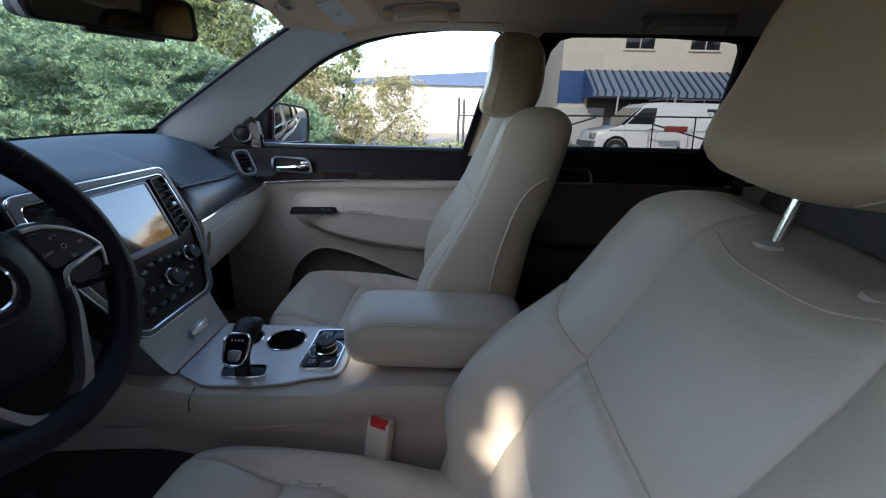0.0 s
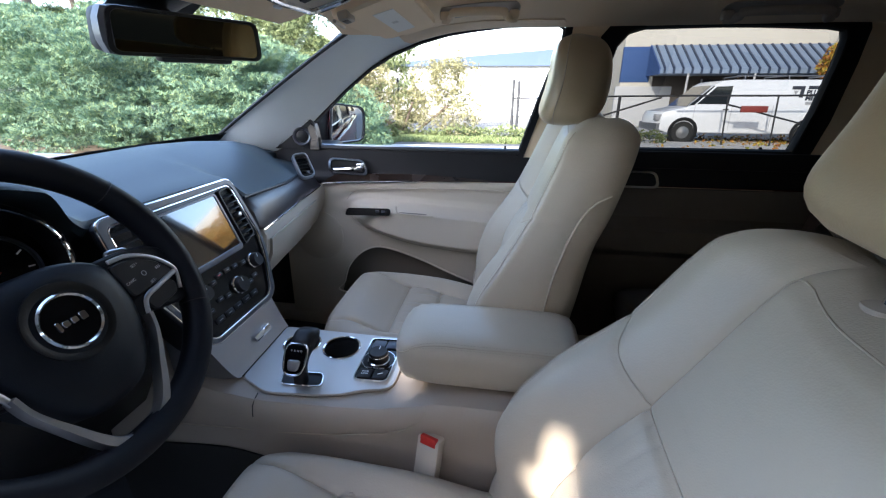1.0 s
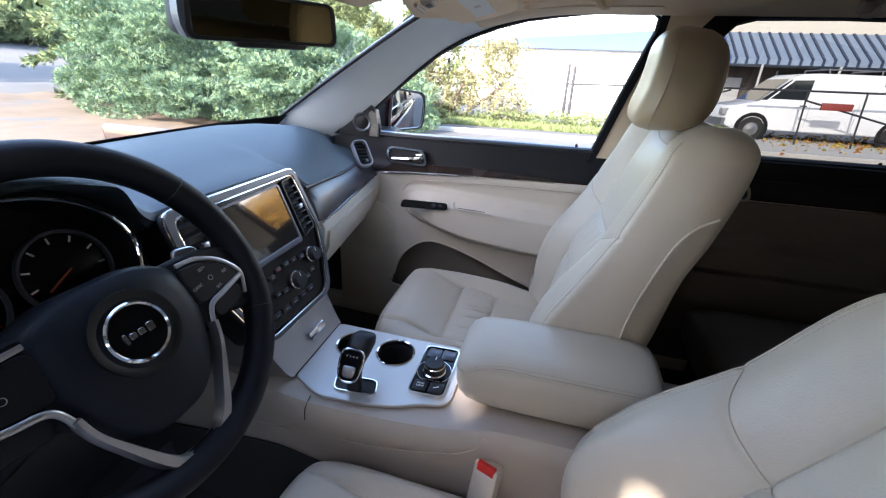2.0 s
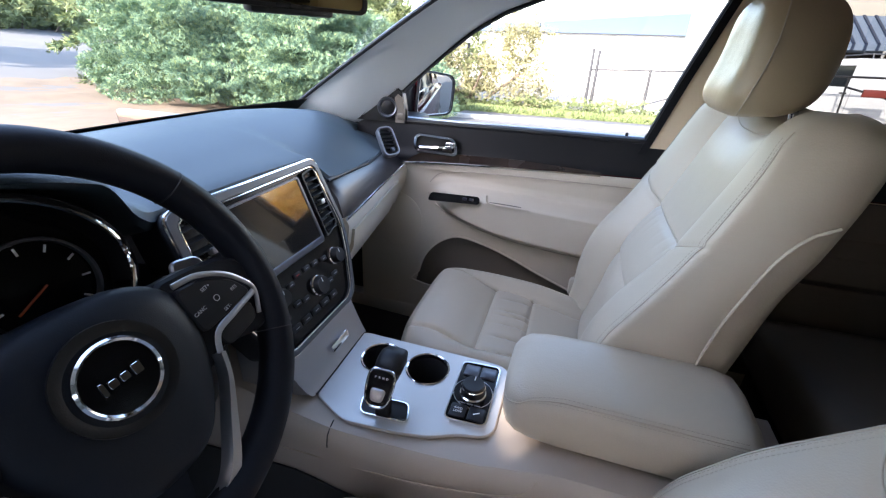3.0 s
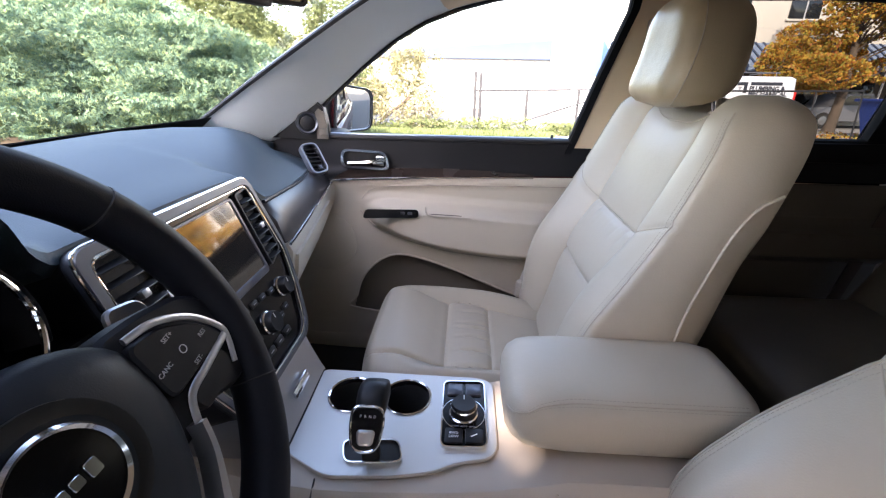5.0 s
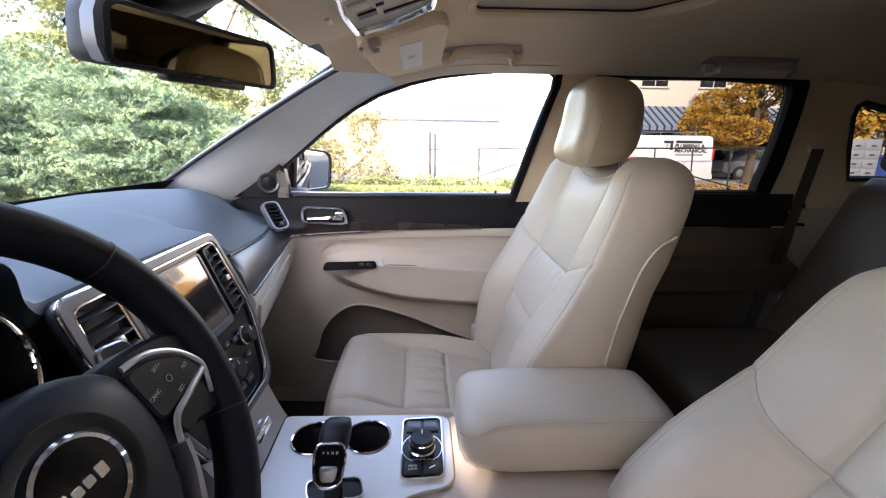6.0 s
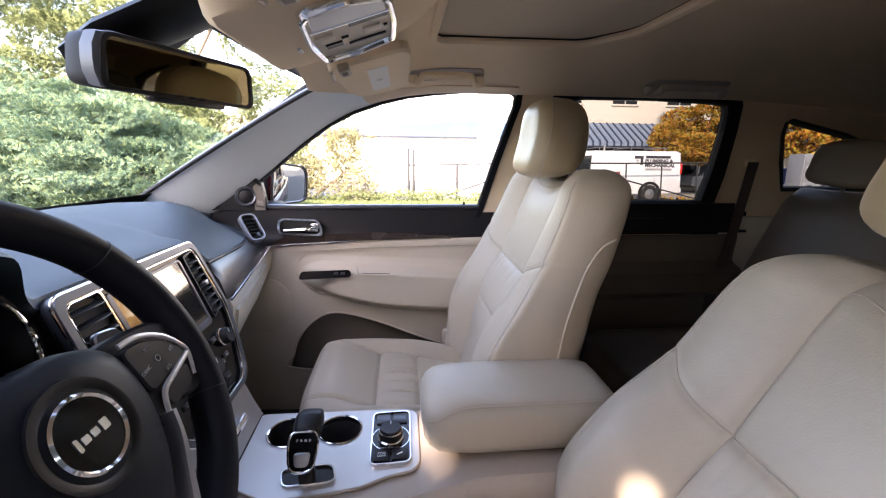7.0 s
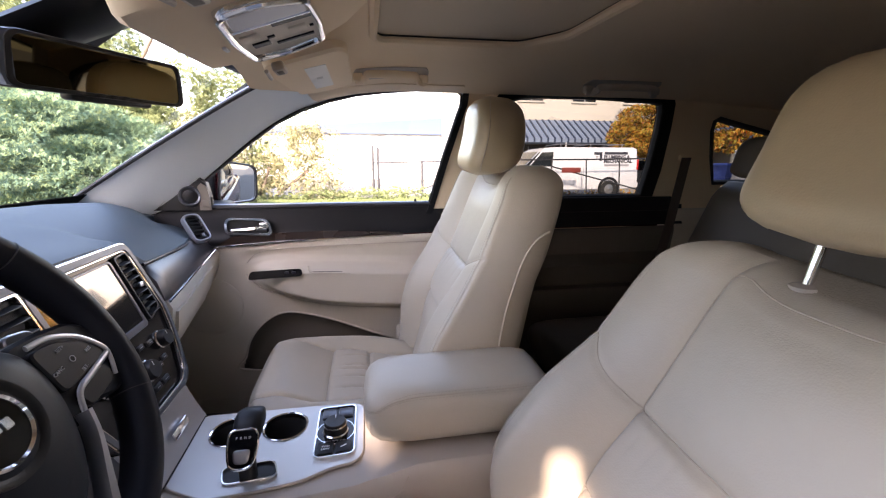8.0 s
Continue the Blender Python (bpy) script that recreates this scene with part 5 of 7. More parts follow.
def sag(s, z):
    """The top dips between the shoulders."""
    return z - 0.036 * smooth(z, 1.17, 1.285) * math.exp(-(s / 0.112) ** 4)


def back_section(z):
    """One level cut through the seat back: skin across the front, then round the far side and the rear."""
    we, inset, xr = mixin(z, EDGE_W), mixin(z, SEAM_S), mixin(z, REAR_X) - crown(z)
    cols = [0.0] + [inset * k for k in steps(0.035, 0.80, 22)] + [inset + d for d in (-0.018, -0.012, -0.008, -0.005, -0.0025, 0, 0.0025, 0.005, 0.008, 0.012, 0.018)]
    cols += [inset + 0.018 + (we - inset - 0.018) * k for k in steps(0, 1, 16)[1:]]
    front = [-c for c in cols[:0:-1]] + cols
    row = [(back_front(s, z), s, sag(s, z)) for s in front]
    xe = back_front(we, z)
    r = min(0.016, (xr - xe) * 0.3)
    w = we + r * 0.8
    dep = xr - xe
    half = [(xe + r * 0.12, we + r * 0.42), (xe + r * 0.5, we + r * 0.70), (xe + r * 1.1, w)]
    half += [(xe + dep * k, w + 0.008 * math.sin(math.pi * k) * min(1, dep / 0.1)) for k in (0.3, 0.45, 0.6)]
    half += [(xr - dep * 0.16, w - 0.002), (xr - dep * 0.06, w - 0.016), (xr - dep * 0.01, w - 0.038), (xr, w * 0.6), (xr + 0.004, w * 0.2)]
    return row + [(x, y, sag(y, z)) for x, y in half] + [(x, -y, sag(y, z)) for x, y in reversed(half)]


def cush_frame(x):
    w = mixin(x, [(-0.435, 0.150), (-0.425, 0.180), (-0.395, 0.205), (-0.25, 0.225), (-0.05, 0.236), (0.12, 0.232)])
    zt = mixin(x, [(-0.435, 0.660), (-0.432, 0.700), (-0.422, 0.732), (-0.402, 0.752), (-0.37, 0.754), (-0.25, 0.712), (-0.13, 0.700), (0.02, 0.680), (0.12, 0.672)])
    return w, zt


def cush_inset(x):
    """The lengthwise seams draw together towards the back."""
    return mixin(x, [(-0.43, 0.150), (-0.25, 0.140), (-0.13, 0.130), (0.03, 0.108), (0.12, 0.10)])


CUSH_X = (-0.245, -0.134)
FOLDS = ((-0.085, 0.9), (-0.030, 0.7), (0.010, 1.0), (0.032, 0.8), (0.088, 0.5))     # pulled creases across the middle panel


def cush_top(s, x):
    w, zt = cush_frame(x)
    q = min(1, abs(s) / w)
    inset = cush_inset(x)
    z = zt - 0.055 * q ** 7
    z += mixin(x, [(-0.42, 0.0), (-0.36, 0.006), (-0.25, 0.048), (-0.13, 0.042), (0.0, 0.030)]) * smooth(abs(s), inset - 0.006, inset + 0.055) * (1 - q ** 10)
    z -= 0.0055 * math.exp(-((abs(s) - inset) / 0.004) ** 2) * smooth(x, -0.425, -0.38)
    if abs(s) < inset + 0.004:
        x1, x2 = CUSH_X
        for xs_ in CUSH_X:
            z -= 0.006 * math.exp(-((x - xs_) / 0.0045) ** 2)
        if x1 < x < x2:
            u = (x - x1) / (x2 - x1)
            z += 0.008 * math.sin(math.pi * u) ** 0.8
            for sk, amp in FOLDS:
                z -= 0.0075 * amp * math.exp(-((s - sk - 0.012 * u) / 0.0040) ** 2) * smooth(u, 0.05, 0.55) * (1 - 0.5 * smooth(u, 0.9, 1.0))
        elif x < x1:
            z += 0.007 * smooth(x1 - x, 0, 0.05) * (1 - (s / inset) ** 2) ** 0.5 if abs(s) < inset else 0
    return z


def headrest_mesh(cx, cz, wd=0.116, dp=0.071, ht=0.098):
    rows = []
    nz_ = 24
    for j in range(nz_ + 1):
        v = -1 + 2 * j / nz_
        g = max(0.02, (1 - abs(v) ** 4.6)) ** (1 / 2.4)
        z = cz + ht * v
        w = wd * g * (1 - 0.05 * v - 0.10 * max(0, v) ** 2)
        d = dp * g * (1.0 - 0.10 * v)
        lean = cx + 0.10 * (z - cz) + 0.018 * (1 - v * v)
        row = []
        for a in steps(0, math.tau, 44)[:-1]:
            c, s = math.cos(a), math.sin(a)
            yy = w * abs(s) ** 0.55 * (1 if s > 0 else -1)
            xx = d * abs(c) ** 0.62 * (1 if c > 0 else -1)
            if c < 0:
                xx += 0.012 * (1 - (yy / wd) ** 2) * g   # hollow front
            row.append((lean + xx, yy, z))
        rows.append(row)
    return loft(rows, True, True)


def seat(name, label, at, recline, lift, reach=0.0, back=0.0, big=1.0, raised=0.0):
    st = thing(name, label, "car seat", "front seats", at=at)
    tip = Matrix.Translation((0.09, 0, 0.75)) @ pose(0, 0, 0, 0, recline, 0) @ Matrix.Translation((-0.09, 0, -0.75))
    # seat back
    zs = steps(0.70, 0.89, 14) + steps(0.895, 0.915, 8) + steps(0.922, 1.02, 20) + steps(1.023, 1.115, 32) + steps(1.122, 1.24, 18) + steps(1.246, 1.294, 16)
    bk = part("backrest", loft([back_section(z) for z in zs], True, True), LEATHER, st, "cream leather backrest with bolsters and pulled seams")
    for s in (-1, 1):
        pts = [(back_front(s * mixin(z, SEAM_S), z) - 0.0008, s * mixin(z, SEAM_S), sag(mixin(z, SEAM_S), z)) for z in steps(0.72, 1.246, 70)]
        pts += [(back_front(s * q_, z) - 0.0010, s * q_, sag(q_, z)) for q_, z in ((mixin(1.256, SEAM_S) - 0.001, 1.256), (mixin(1.25, SEAM_S) - 0.006, 1.264), (mixin(1.25, SEAM_S) - 0.014, 1.270), (mixin(1.25, SEAM_S) - 0.026, 1.273))]
        part("seam", tube(pts, 0.0010, 6), SEAM, bk)
        pts = []
        for u in steps(0.0, 1.0, 20):
            zq = 1.038 + 0.062 * u
            sq = mixin(zq, SEAM_S) + (mixin(zq, EDGE_W) - mixin(zq, SEAM_S)) * u
            pts.append((back_front(s * sq, zq) - 0.0008, s * sq, zq))
        part("seam", tube(pts, 0.0010, 6), SEAM, bk)
        # twin stitch along the bolster's edge
        for off in (-0.001, -0.008):
            pts = [(back_front(s * (mixin(z, EDGE_W) + off), z) - 0.0002, s * (mixin(z, EDGE_W) + off + 0.0002), z) for z in steps(0.76, 1.262, 60)]
            part("stitching", dashes(pts, 0.0005), STITCH, bk)
        pts = [(back_front(s * mixin(z, EDGE_W), z) + 0.0004, s * (mixin(z, EDGE_W) + 0.0035), z) for z in steps(0.74, 1.27, 60)]
        part("seam", tube(pts, 0.0012, 6), SEAM, bk)
        # piping that curves back over the side panel
        pts = []
        for k in steps(0, 1, 30):
            z = 0.74 + 0.418 * k
            pts.append((mixin(z, PIPE_X), s * (mixin(z, EDGE_W) + 0.0205), z))
        part("piping", tube(pts, 0.0028, 8), LEATHER, bk)
    for zsm in CROSS_Z:
        lim = mixin(zsm, SEAM_S)
        part("seam", tube([(back_front(s, zsm) - 0.0008, s, zsm) for s in steps(-lim, lim, 30)], 0.0012, 6), SEAM, bk)
    lim = mixin(1.25, SEAM_S) - 0.026
    part("seam", tube([(back_front(s, 1.273) - 0.0008, s, sag(s, 1.273)) for s in steps(-lim, lim, 24)], 0.0012, 6), SEAM, bk)
    # cushion
    rows = []
    for x in steps(-0.435, -0.38, 18) + steps(-0.375, 0.12, 110):
        w, zt = cush_frame(x)
        top = [(x, w * math.sin(a), cush_top(w * math.sin(a), x)) for a in steps(-math.pi / 2, math.pi / 2, 150)]
        zb = 0.57 + 0.04 * smooth(-x, 0.38, 0.435)
        rows.append(top + [(x, w * 0.99, zb + 0.03), (x, w * 0.9, zb), (x, -w * 0.9, zb), (x, -w * 0.99, zb + 0.03)])
    cu = part("cushion", loft(rows, True, True), LEATHER, st, "cream leather seat cushion with pulled seams")
    cu.location = (-reach, 0, raised)
    for s in (-1, 1):
        part("seam", tube([(x, s * cush_inset(x), cush_top(s * cush_inset(x), x) + 0.0006) for x in steps(-0.415, 0.06, 50)], 0.0012, 5), SEAM, cu)
    for xs_ in CUSH_X:
        lim = cush_inset(xs_)
        part("seam", tube([(xs_, s, cush_top(s, xs_) + 0.0006) for s in steps(-lim, lim, 30)], 0.0012, 5), SEAM, cu)
    # side shield, base and rails
    for s in (-1, 1):
        part("side_shield", box((-0.30, s * 0.222 - 0.012, 0.54), (0.14, s * 0.222 + 0.012, 0.64), 0.012), TAUPE, st)
        part("rail", box((-0.38, s * 0.17 - 0.02, 0.43), (0.20, s * 0.17 + 0.02, 0.47), 0.004), BLACK, st)
    part("base", box((-0.30, -0.19, 0.46), (0.12, 0.19, 0.58), 0.02), BLACK, st)
    # headrest on two posts
    hr = part("headrest", headrest_mesh(0.186, 1.361), HEADHIDE_LIT, st, "cream leather headrest tinted for warm bounce light, with a seam down each side")
    for s in (-1, 1):
        pts = []
        for v in steps(-0.93, 0.93, 24):
            g = max(0.02, (1 - abs(v) ** 4.6)) ** (1 / 2.4)
            z = 1.361 + 0.098 * v
            w = 0.116 * g * (1 - 0.05 * v - 0.10 * max(0, v) ** 2)
            a = radians(112)
            lean = 0.186 + 0.10 * (z - 1.361) + 0.018 * (1 - v * v)
            yy = w * math.sin(a) ** 0.55
            xx = -0.071 * g * (1.0 - 0.10 * v) * abs(math.cos(a)) ** 0.62 + 0.012 * (1 - (yy / 0.116) ** 2) * g
            pts.append((lean + xx - 0.0004, s * (yy + 0.0004), z))
        part("seam", tube(pts, 0.0012, 5), SEAM, hr)
        part("post", tube([(0.252, s * 0.066, 1.225), (0.230 + back, s * 0.066, 1.32 + lift)], 0.0065, 14), CHROME, st, "chrome headrest post").matrix_local = tip
        part("guide", turned([(0.018, 0), (0.016, 0.006), (0.009, 0.009)], pose(0.250, s * 0.066, 1.256, 0, -8), 20), TAUPE, st).matrix_local = tip
    bk.matrix_local = tip
    hr.matrix_local = tip @ pose(back - 0.1 * lift, 0, lift) @ Matrix.Translation((0.19, 0, 1.367)) @ Matrix.Scale(big, 4) @ Matrix.Translation((-0.19, 0, -1.367))
    return st


pseat = seat("front_seat", "cream leather front passenger seat with a tall headrest", (0.0, 0.372, 0.0), 0, 0.0)
bolster_swell[0] = 0.034
dseat = seat("front_seat", "cream leather driver's seat, reclined and set further back", (0.103, -0.372, -0.069), 8, 0.065, 0.06, 0.030, 1.08, 0.045)


# seat belt buckle beside the driver's seat, and by the passenger's door
def buckle(m, lab):
    b_ = thing("seat_belt_buckle", lab, "seat belt buckle", "belt buckles")
    b_.matrix_world = m
    part("casing", box((-0.014, -0.024, -0.05), (0.014, 0.024, 0.05), 0.006), BEIGE, b_, "cream plastic casing")
    part("release", box((-0.0145, -0.018, 0.034), (-0.004, 0.018, 0.0525), 0.003), RED, b_, "red release button")
    part("strap", box((-0.006, -0.020, -0.13), (0.006, 0.020, -0.045), 0.003), TAUPE, b_)
    return b_


buckle(pose(-0.056, -0.137, 0.686, 0, 16, 70), "cream seat belt buckle with a red button beside the driver's seat")
tong = thing("seat_belt_anchor", "cream seat belt tongue hanging beside the passenger seat", "seat belt")
part("tongue", box((-0.040, 0.628, 0.665), (0.000, 0.652, 0.725), 0.010), BEIGE, tong)
part("webbing", tube(curved([(-0.02, 0.640, 0.72), (-0.005, 0.650, 0.765), (0.02, 0.665, 0.82)], 5), 0.014, 8, False, 0.3), BELT, tong)
# passenger's belt down the centre pillar
belt = thing("seat_belt", "beige seat belt running down the centre pillar", "seat belt")
part("webbing", loft([[(x - 0.022, y, z), (x + 0.022, y, z), (x + 0.022, y + 0.002, z), (x - 0.022, y + 0.002, z)] for x, y, z in ((0.285, 0.722, 1.43), (0.265, 0.715, 1.30), (0.24, 0.705, 1.15), (0.21, 0.69, 0.95), (0.18, 0.675, 0.70), (0.15, 0.66, 0.55))]), BELT, belt)
part("guide", box((0.25, 0.712, 1.415), (0.32, 0.738, 1.455), 0.008), BEIGE, belt, "beige belt guide")

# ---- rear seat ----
rear = thing("bench", "leather bench seat in the back of the car, shade put into its taupe", "car seat")
for y0, y1 in ((-0.66, -0.02), (-0.01, 0.66)):
    rows = []
    for z in steps(0.66, 1.215, 20):
        xf = 0.92 + 0.42 * (z - 0.66)
        k = 1 - smooth(z, 1.17, 1.215) * 0.6
        row = []
        for a in steps(0, math.tau, 36)[:-1]:
            c, s = math.cos(a), math.sin(a)
            row.append((xf + 0.075 + 0.075 * k * abs(c) ** 0.6 * (1 if c > 0 else -1), (y0 + y1) / 2 + (y1 - y0) / 2 * (0.94 + 0.06 * k) * abs(s) ** 0.35 * (1 if s > 0 else -1), z))
        rows.append(row)
    part("backrest", loft(rows, True, True), REARHIDE_SHADE, rear)
    rows = []
    for x in (0.46, 0.465, 0.48, 0.51, 0.56, 0.7, 0.85, 1.0):
        g = mixin(x, [(0.46, 0.45), (0.465, 0.7), (0.48, 0.86), (0.51, 0.95), (0.56, 1.0), (1.0, 1.0)])
        rows.append([(x, (y0 + y1) / 2 + (y1 - y0) / 2 * abs(math.cos(a)) ** 0.35 * (1 if math.cos(a) > 0 else -1), 0.64 + 0.085 * g * abs(math.sin(a)) ** 0.5 * (1 if math.sin(a) > 0 else -1)) for a in steps(0, math.tau, 36)[:-1]])
    part("cushion", loft(rows, True, True), REARHIDE_SHADE, rear)
part("base", box((0.50, -0.64, 0.40), (1.0, 0.64, 0.57), 0.02), BLACK, rear)
for yc in (0.45, -0.45):
    h_ = part("headrest", headrest_mesh(1.165, 1.305, 0.125, 0.055, 0.072), REARHIDE_SHADE, rear)
    h_.location.y = yc
    for s in (-1, 1):
        part("post", tube([(1.215, yc + s * 0.05, 1.19), (1.205, yc + s * 0.05, 1.26)], 0.006, 8), CHROME, rear)
rb = thing("rear_seat_belt", "dark seat belt hanging beside the rear seat", "seat belt")
part("webbing", loft([[(x - 0.02, y, z), (x + 0.02, y, z), (x + 0.02, y + 0.003, z), (x - 0.02, y + 0.003, z)] for x, y, z in ((1.09, 0.72, 1.30), (1.04, 0.70, 1.05), (0.98, 0.69, 0.75), (0.95, 0.68, 0.62))]), DARKBELT, rb)
part("guide", box((1.065, 0.722, 1.285), (1.105, 0.738, 1.31), 0.006), LINER, rb)

# ---- overhead ----
oc = thing("overhead_console", "beige overhead console with chrome-framed lamps and buttons", "overhead console")
OY = -0.030


def over_z(x):
    return 1.5005 + 0.33 * (x + 0.247)


rows = []
for x, hw, zb in ((-0.394, 0.125, 1.500), (-0.390, 0.145, 1.480), (-0.384, 0.157, 1.466), (-0.372, 0.166, over_z(-0.372) + 0.0015), (-0.34, 0.175, over_z(-0.34)), (-0.26, 0.172, over_z(-0.26)), (-0.18, 0.158, over_z(-0.18)), (-0.145, 0.14, 1.540), (-0.11, 0.11, 1.566), (-0.085, 0.07, 1.60)):
    zt = roof_z(max(x, -0.42), 0) + 0.02
    zb = min(zb, zt - 0.01)
    rows.append([(x, OY + hw * s_, zb + (zt - zb) * k) for s_, k in ((-1, 1), (-0.985, 0.6), (-0.94, 0.25), (-0.87, 0.06), (-0.78, 0.0), (0, 0.0), (0.78, 0.0), (0.87, 0.06), (0.94, 0.25), (0.985, 0.6), (1, 1))])
part("housing", loft(rows, True, True), LINER, oc, "beige plastic housing")
OM = basis((-0.247, OY, 1.4995), (0, 1, 0), (1, 0, 0.33))   # x to the right, y rearwards, z down into the cabin
oo = rounded([(-0.120, -0.048), (0.0, -0.060), (0.113, -0.058), (0.125, 0.0), (0.104, 0.068), (0.0, 0.072), (-0.100, 0.066), (-0.126, 0.010)], 0.020, 5)
oi = rounded([(-0.111, -0.041), (0.0, -0.052), (0.105, -0.050), (0.116, 0.0), (0.097, 0.060), (0.0, 0.064), (-0.093, 0.058), (-0.117, 0.010)], 0.015, 5)
LENS = mat("frosted_lens", (0.30, 0.30, 0.31), 0.2, 0, 0.1, 200, 0, 0.05)
fr = part("lamp_frame", ring(oo, oi, OM, 0.010), CHROME, oc, "chrome frame")
part("frame_roll", tube([OM @ Vector((p.x, p.y, 0.009)) for p in [(a_ + b_) / 2 for a_, b_ in zip(oo, oi)]], 0.0046, 8, True), CHROME, fr)
part("lamp_face", slab(oi, OM, 0.004), BEIGE, fr)
part("reading_lamp", slab(rounded([(-0.108, -0.038), (-0.044, -0.046), (-0.044, 0.060), (-0.090, 0.056), (-0.113, 0.010)][::-1], 0.010, 4), OM @ pose(0, 0, 0.003), 0.004, 0.002), LENS, fr, "grey reading lamp lens")
part("divider", tube([OM @ Vector((-0.040, y, 0.006)) for y in steps(-0.048, 0.062, 8)], 0.0020, 6), CHROME, fr)
for bx, by in ((0.004, -0.034), (0.021, 0.034)):
    b_ = part("button", box((bx - 0.014, by - 0.013, 0.002), (bx + 0.014, by + 0.013, 0.0072), 0.002), BEIGE, fr)
    b_.matrix_local = OM
    part("gap", ring(rounded([(bx - 0.016, by - 0.015), (bx + 0.016, by - 0.015), (bx + 0.016, by + 0.015), (bx - 0.016, by + 0.015)], 0.003, 3), rounded([(bx - 0.014, by - 0.013), (bx + 0.014, by - 0.013), (bx + 0.014, by + 0.013), (bx - 0.014, by + 0.013)], 0.002, 3), OM @ pose(0, 0, 0.0038), 0.0030), POD, b_)
    for k in (-1, 1):
        part("mark", box((bx + k * 0.005 - 0.0010, by - 0.007, 0.007), (bx + k * 0.005 + 0.0010, by + 0.007, 0.0078), 0, 1), POD, b_).matrix_local = OM
for x0, x1, y0, y1 in ((-0.018, -0.006, 0.004, 0.060), (0.074, 0.081, -0.006, 0.054), (0.035, 0.041, -0.013, -0.002), (0.036, 0.040, 0.052, 0.058), (0.052, 0.070, -0.040, -0.014)):
    part("slot", box((x0 - 0.015, y0, 0.0038), (x1 - 0.015, y1, 0.0068), 0, 1), POD, fr).matrix_local = OM
part("map_light", box((0.024, -0.081, 0.0), (0.044, -0.075, 0.004), 0.001), WHITEMARK, oc, "white map light").matrix_local = OM

# sun visors folded up
def visor(sgn):
    v = thing("sun_visor", "beige cloth sun visor folded up, with a printed label", "sun visor", "sun visors")
    VM = basis((-0.235, sgn * 0.365, 1.497), (0, 1, -0.06 * sgn), (1, 0, 0.26))
    o = [(-0.165, -0.072), (-0.150, -0.084), (0.070, -0.072), (0.090, -0.060), (0.150, -0.058), (0.172, 0.030), (0.165, 0.085), (-0.150, 0.088), (-0.185, 0.070)]
    o = rounded([(sgn * x, y) for x, y in (o if sgn > 0 else o[::-1])], 0.028, 6)
    part("panel", slab(o, VM @ pose(0, 0, -0.012), 0.021, 0.006), LINER, v)
    lb = part("label", box((-0.105, -0.023, 0.0088), (0.105, 0.023, 0.0100), 0, 1), LABEL, v, "pale printed airbag label")
    lb.matrix_local = VM @ pose(0.0, 0.012, 0)
    part("print", box((-0.010, -0.008, 0.0098), (0.008, 0.006, 0.0104), 0, 1), mat("faded_print", (0.55, 0.53, 0.49), 0.7), lb)
    cl = part("clip", box((-0.030, -0.012, 0.002), (0.014, 0.012, 0.020), 0.005), TAUPE, v)
    cl.matrix_local = VM @ pose(sgn * -0.150, -0.052, 0)
    part("clip_slot", box((-0.022, -0.006, 0.0190), (0.004, 0.006, 0.0208), 0.001), POCKETDARK, cl)
    part("rod", tube([VM @ Vector((sgn * -0.16, -0.078, 0.012)), VM @ Vector((sgn * -0.10, -0.082, 0.012))], 0.004, 8), TAUPE, v)
    return v


visor(1)
visor(-1)

# grab handles
def grab(xa, xb, yy, lab, cloth=LINER):
    g = thing("grab_handle", lab, "grab handle", "grab handles")
    z = roof_z((xa + xb) / 2, yy) - 0.022
    # Taupe plate stands in for the shadowed recess behind the handle.
    part("recess_shade_plate", sheet(lambda u, v: (xa - 0.014 + (xb - xa + 0.030) * (0.5 + 0.5 * u * (1 - 0.10 * v * v)), yy + 0.006 + 0.030 * (1 + v), roof_z((xa + xb) / 2 + u * (xb - xa) / 2, yy + 0.006 + 0.030 * (1 + v)) - 0.003), steps(-1, 1, 12), steps(-1, 1, 6), 0.002), TAUPE, g, "taupe plate standing in for the shaded recess")
    path = [(xa - 0.006, yy + 0.036, z - 0.016), (xa + 0.010, yy + 0.030, z - 0.018), (xa + 0.022, yy + 0.012, z - 0.012), (xa + 0.036, yy - 0.002, z - 0.004), (xb - 0.036, yy - 0.002, z - 0.004), (xb - 0.022, yy + 0.012, z - 0.012), (xb - 0.010, yy + 0.030, z - 0.018), (xb + 0.006, yy + 0.036, z - 0.016)]
    part("handle", tube(curved(path, 5), 0.0085, 10, False, 1.3), cloth, g)
    for x in (xa, xb):
        part("mount", box((x - 0.014, yy + 0.022, z - 0.020), (x + 0.014, yy + 0.050, z + 0.004), 0.006), cloth, g)
    return g


grab(-0.137, 0.053, 0.55, "beige fold-down grab handle over the front passenger door")
# Rear handles go taupe: the shade at the back is in their colour.
grab(0.60, 0.84, 0.58, "fold-down grab handle over the rear door, taupe for the shade there", TAUPE)
grab(0.60, 0.84, -0.60, "fold-down grab handle over the rear door, taupe for the shade there", TAUPE)

# rear-view mirror
mr = thing("rear_view_mirror", "black rear-view mirror on a stalk from the windscreen", "mirror")
MM = basis((-0.484, 0.006, 1.431), (0.335, 0.942, 0.0), (0.10, -0.02, 1))      # x along the mirror, y up, z to the cabin
mo = rounded([(-0.136, -0.032), (-0.131, 0.036), (0.130, 0.036), (0.137, -0.033)], 0.018, 5)
mi = rounded([(-0.126, -0.026), (-0.122, 0.030), (0.122, 0.030), (0.128, -0.027)], 0.013, 5)
rows = []
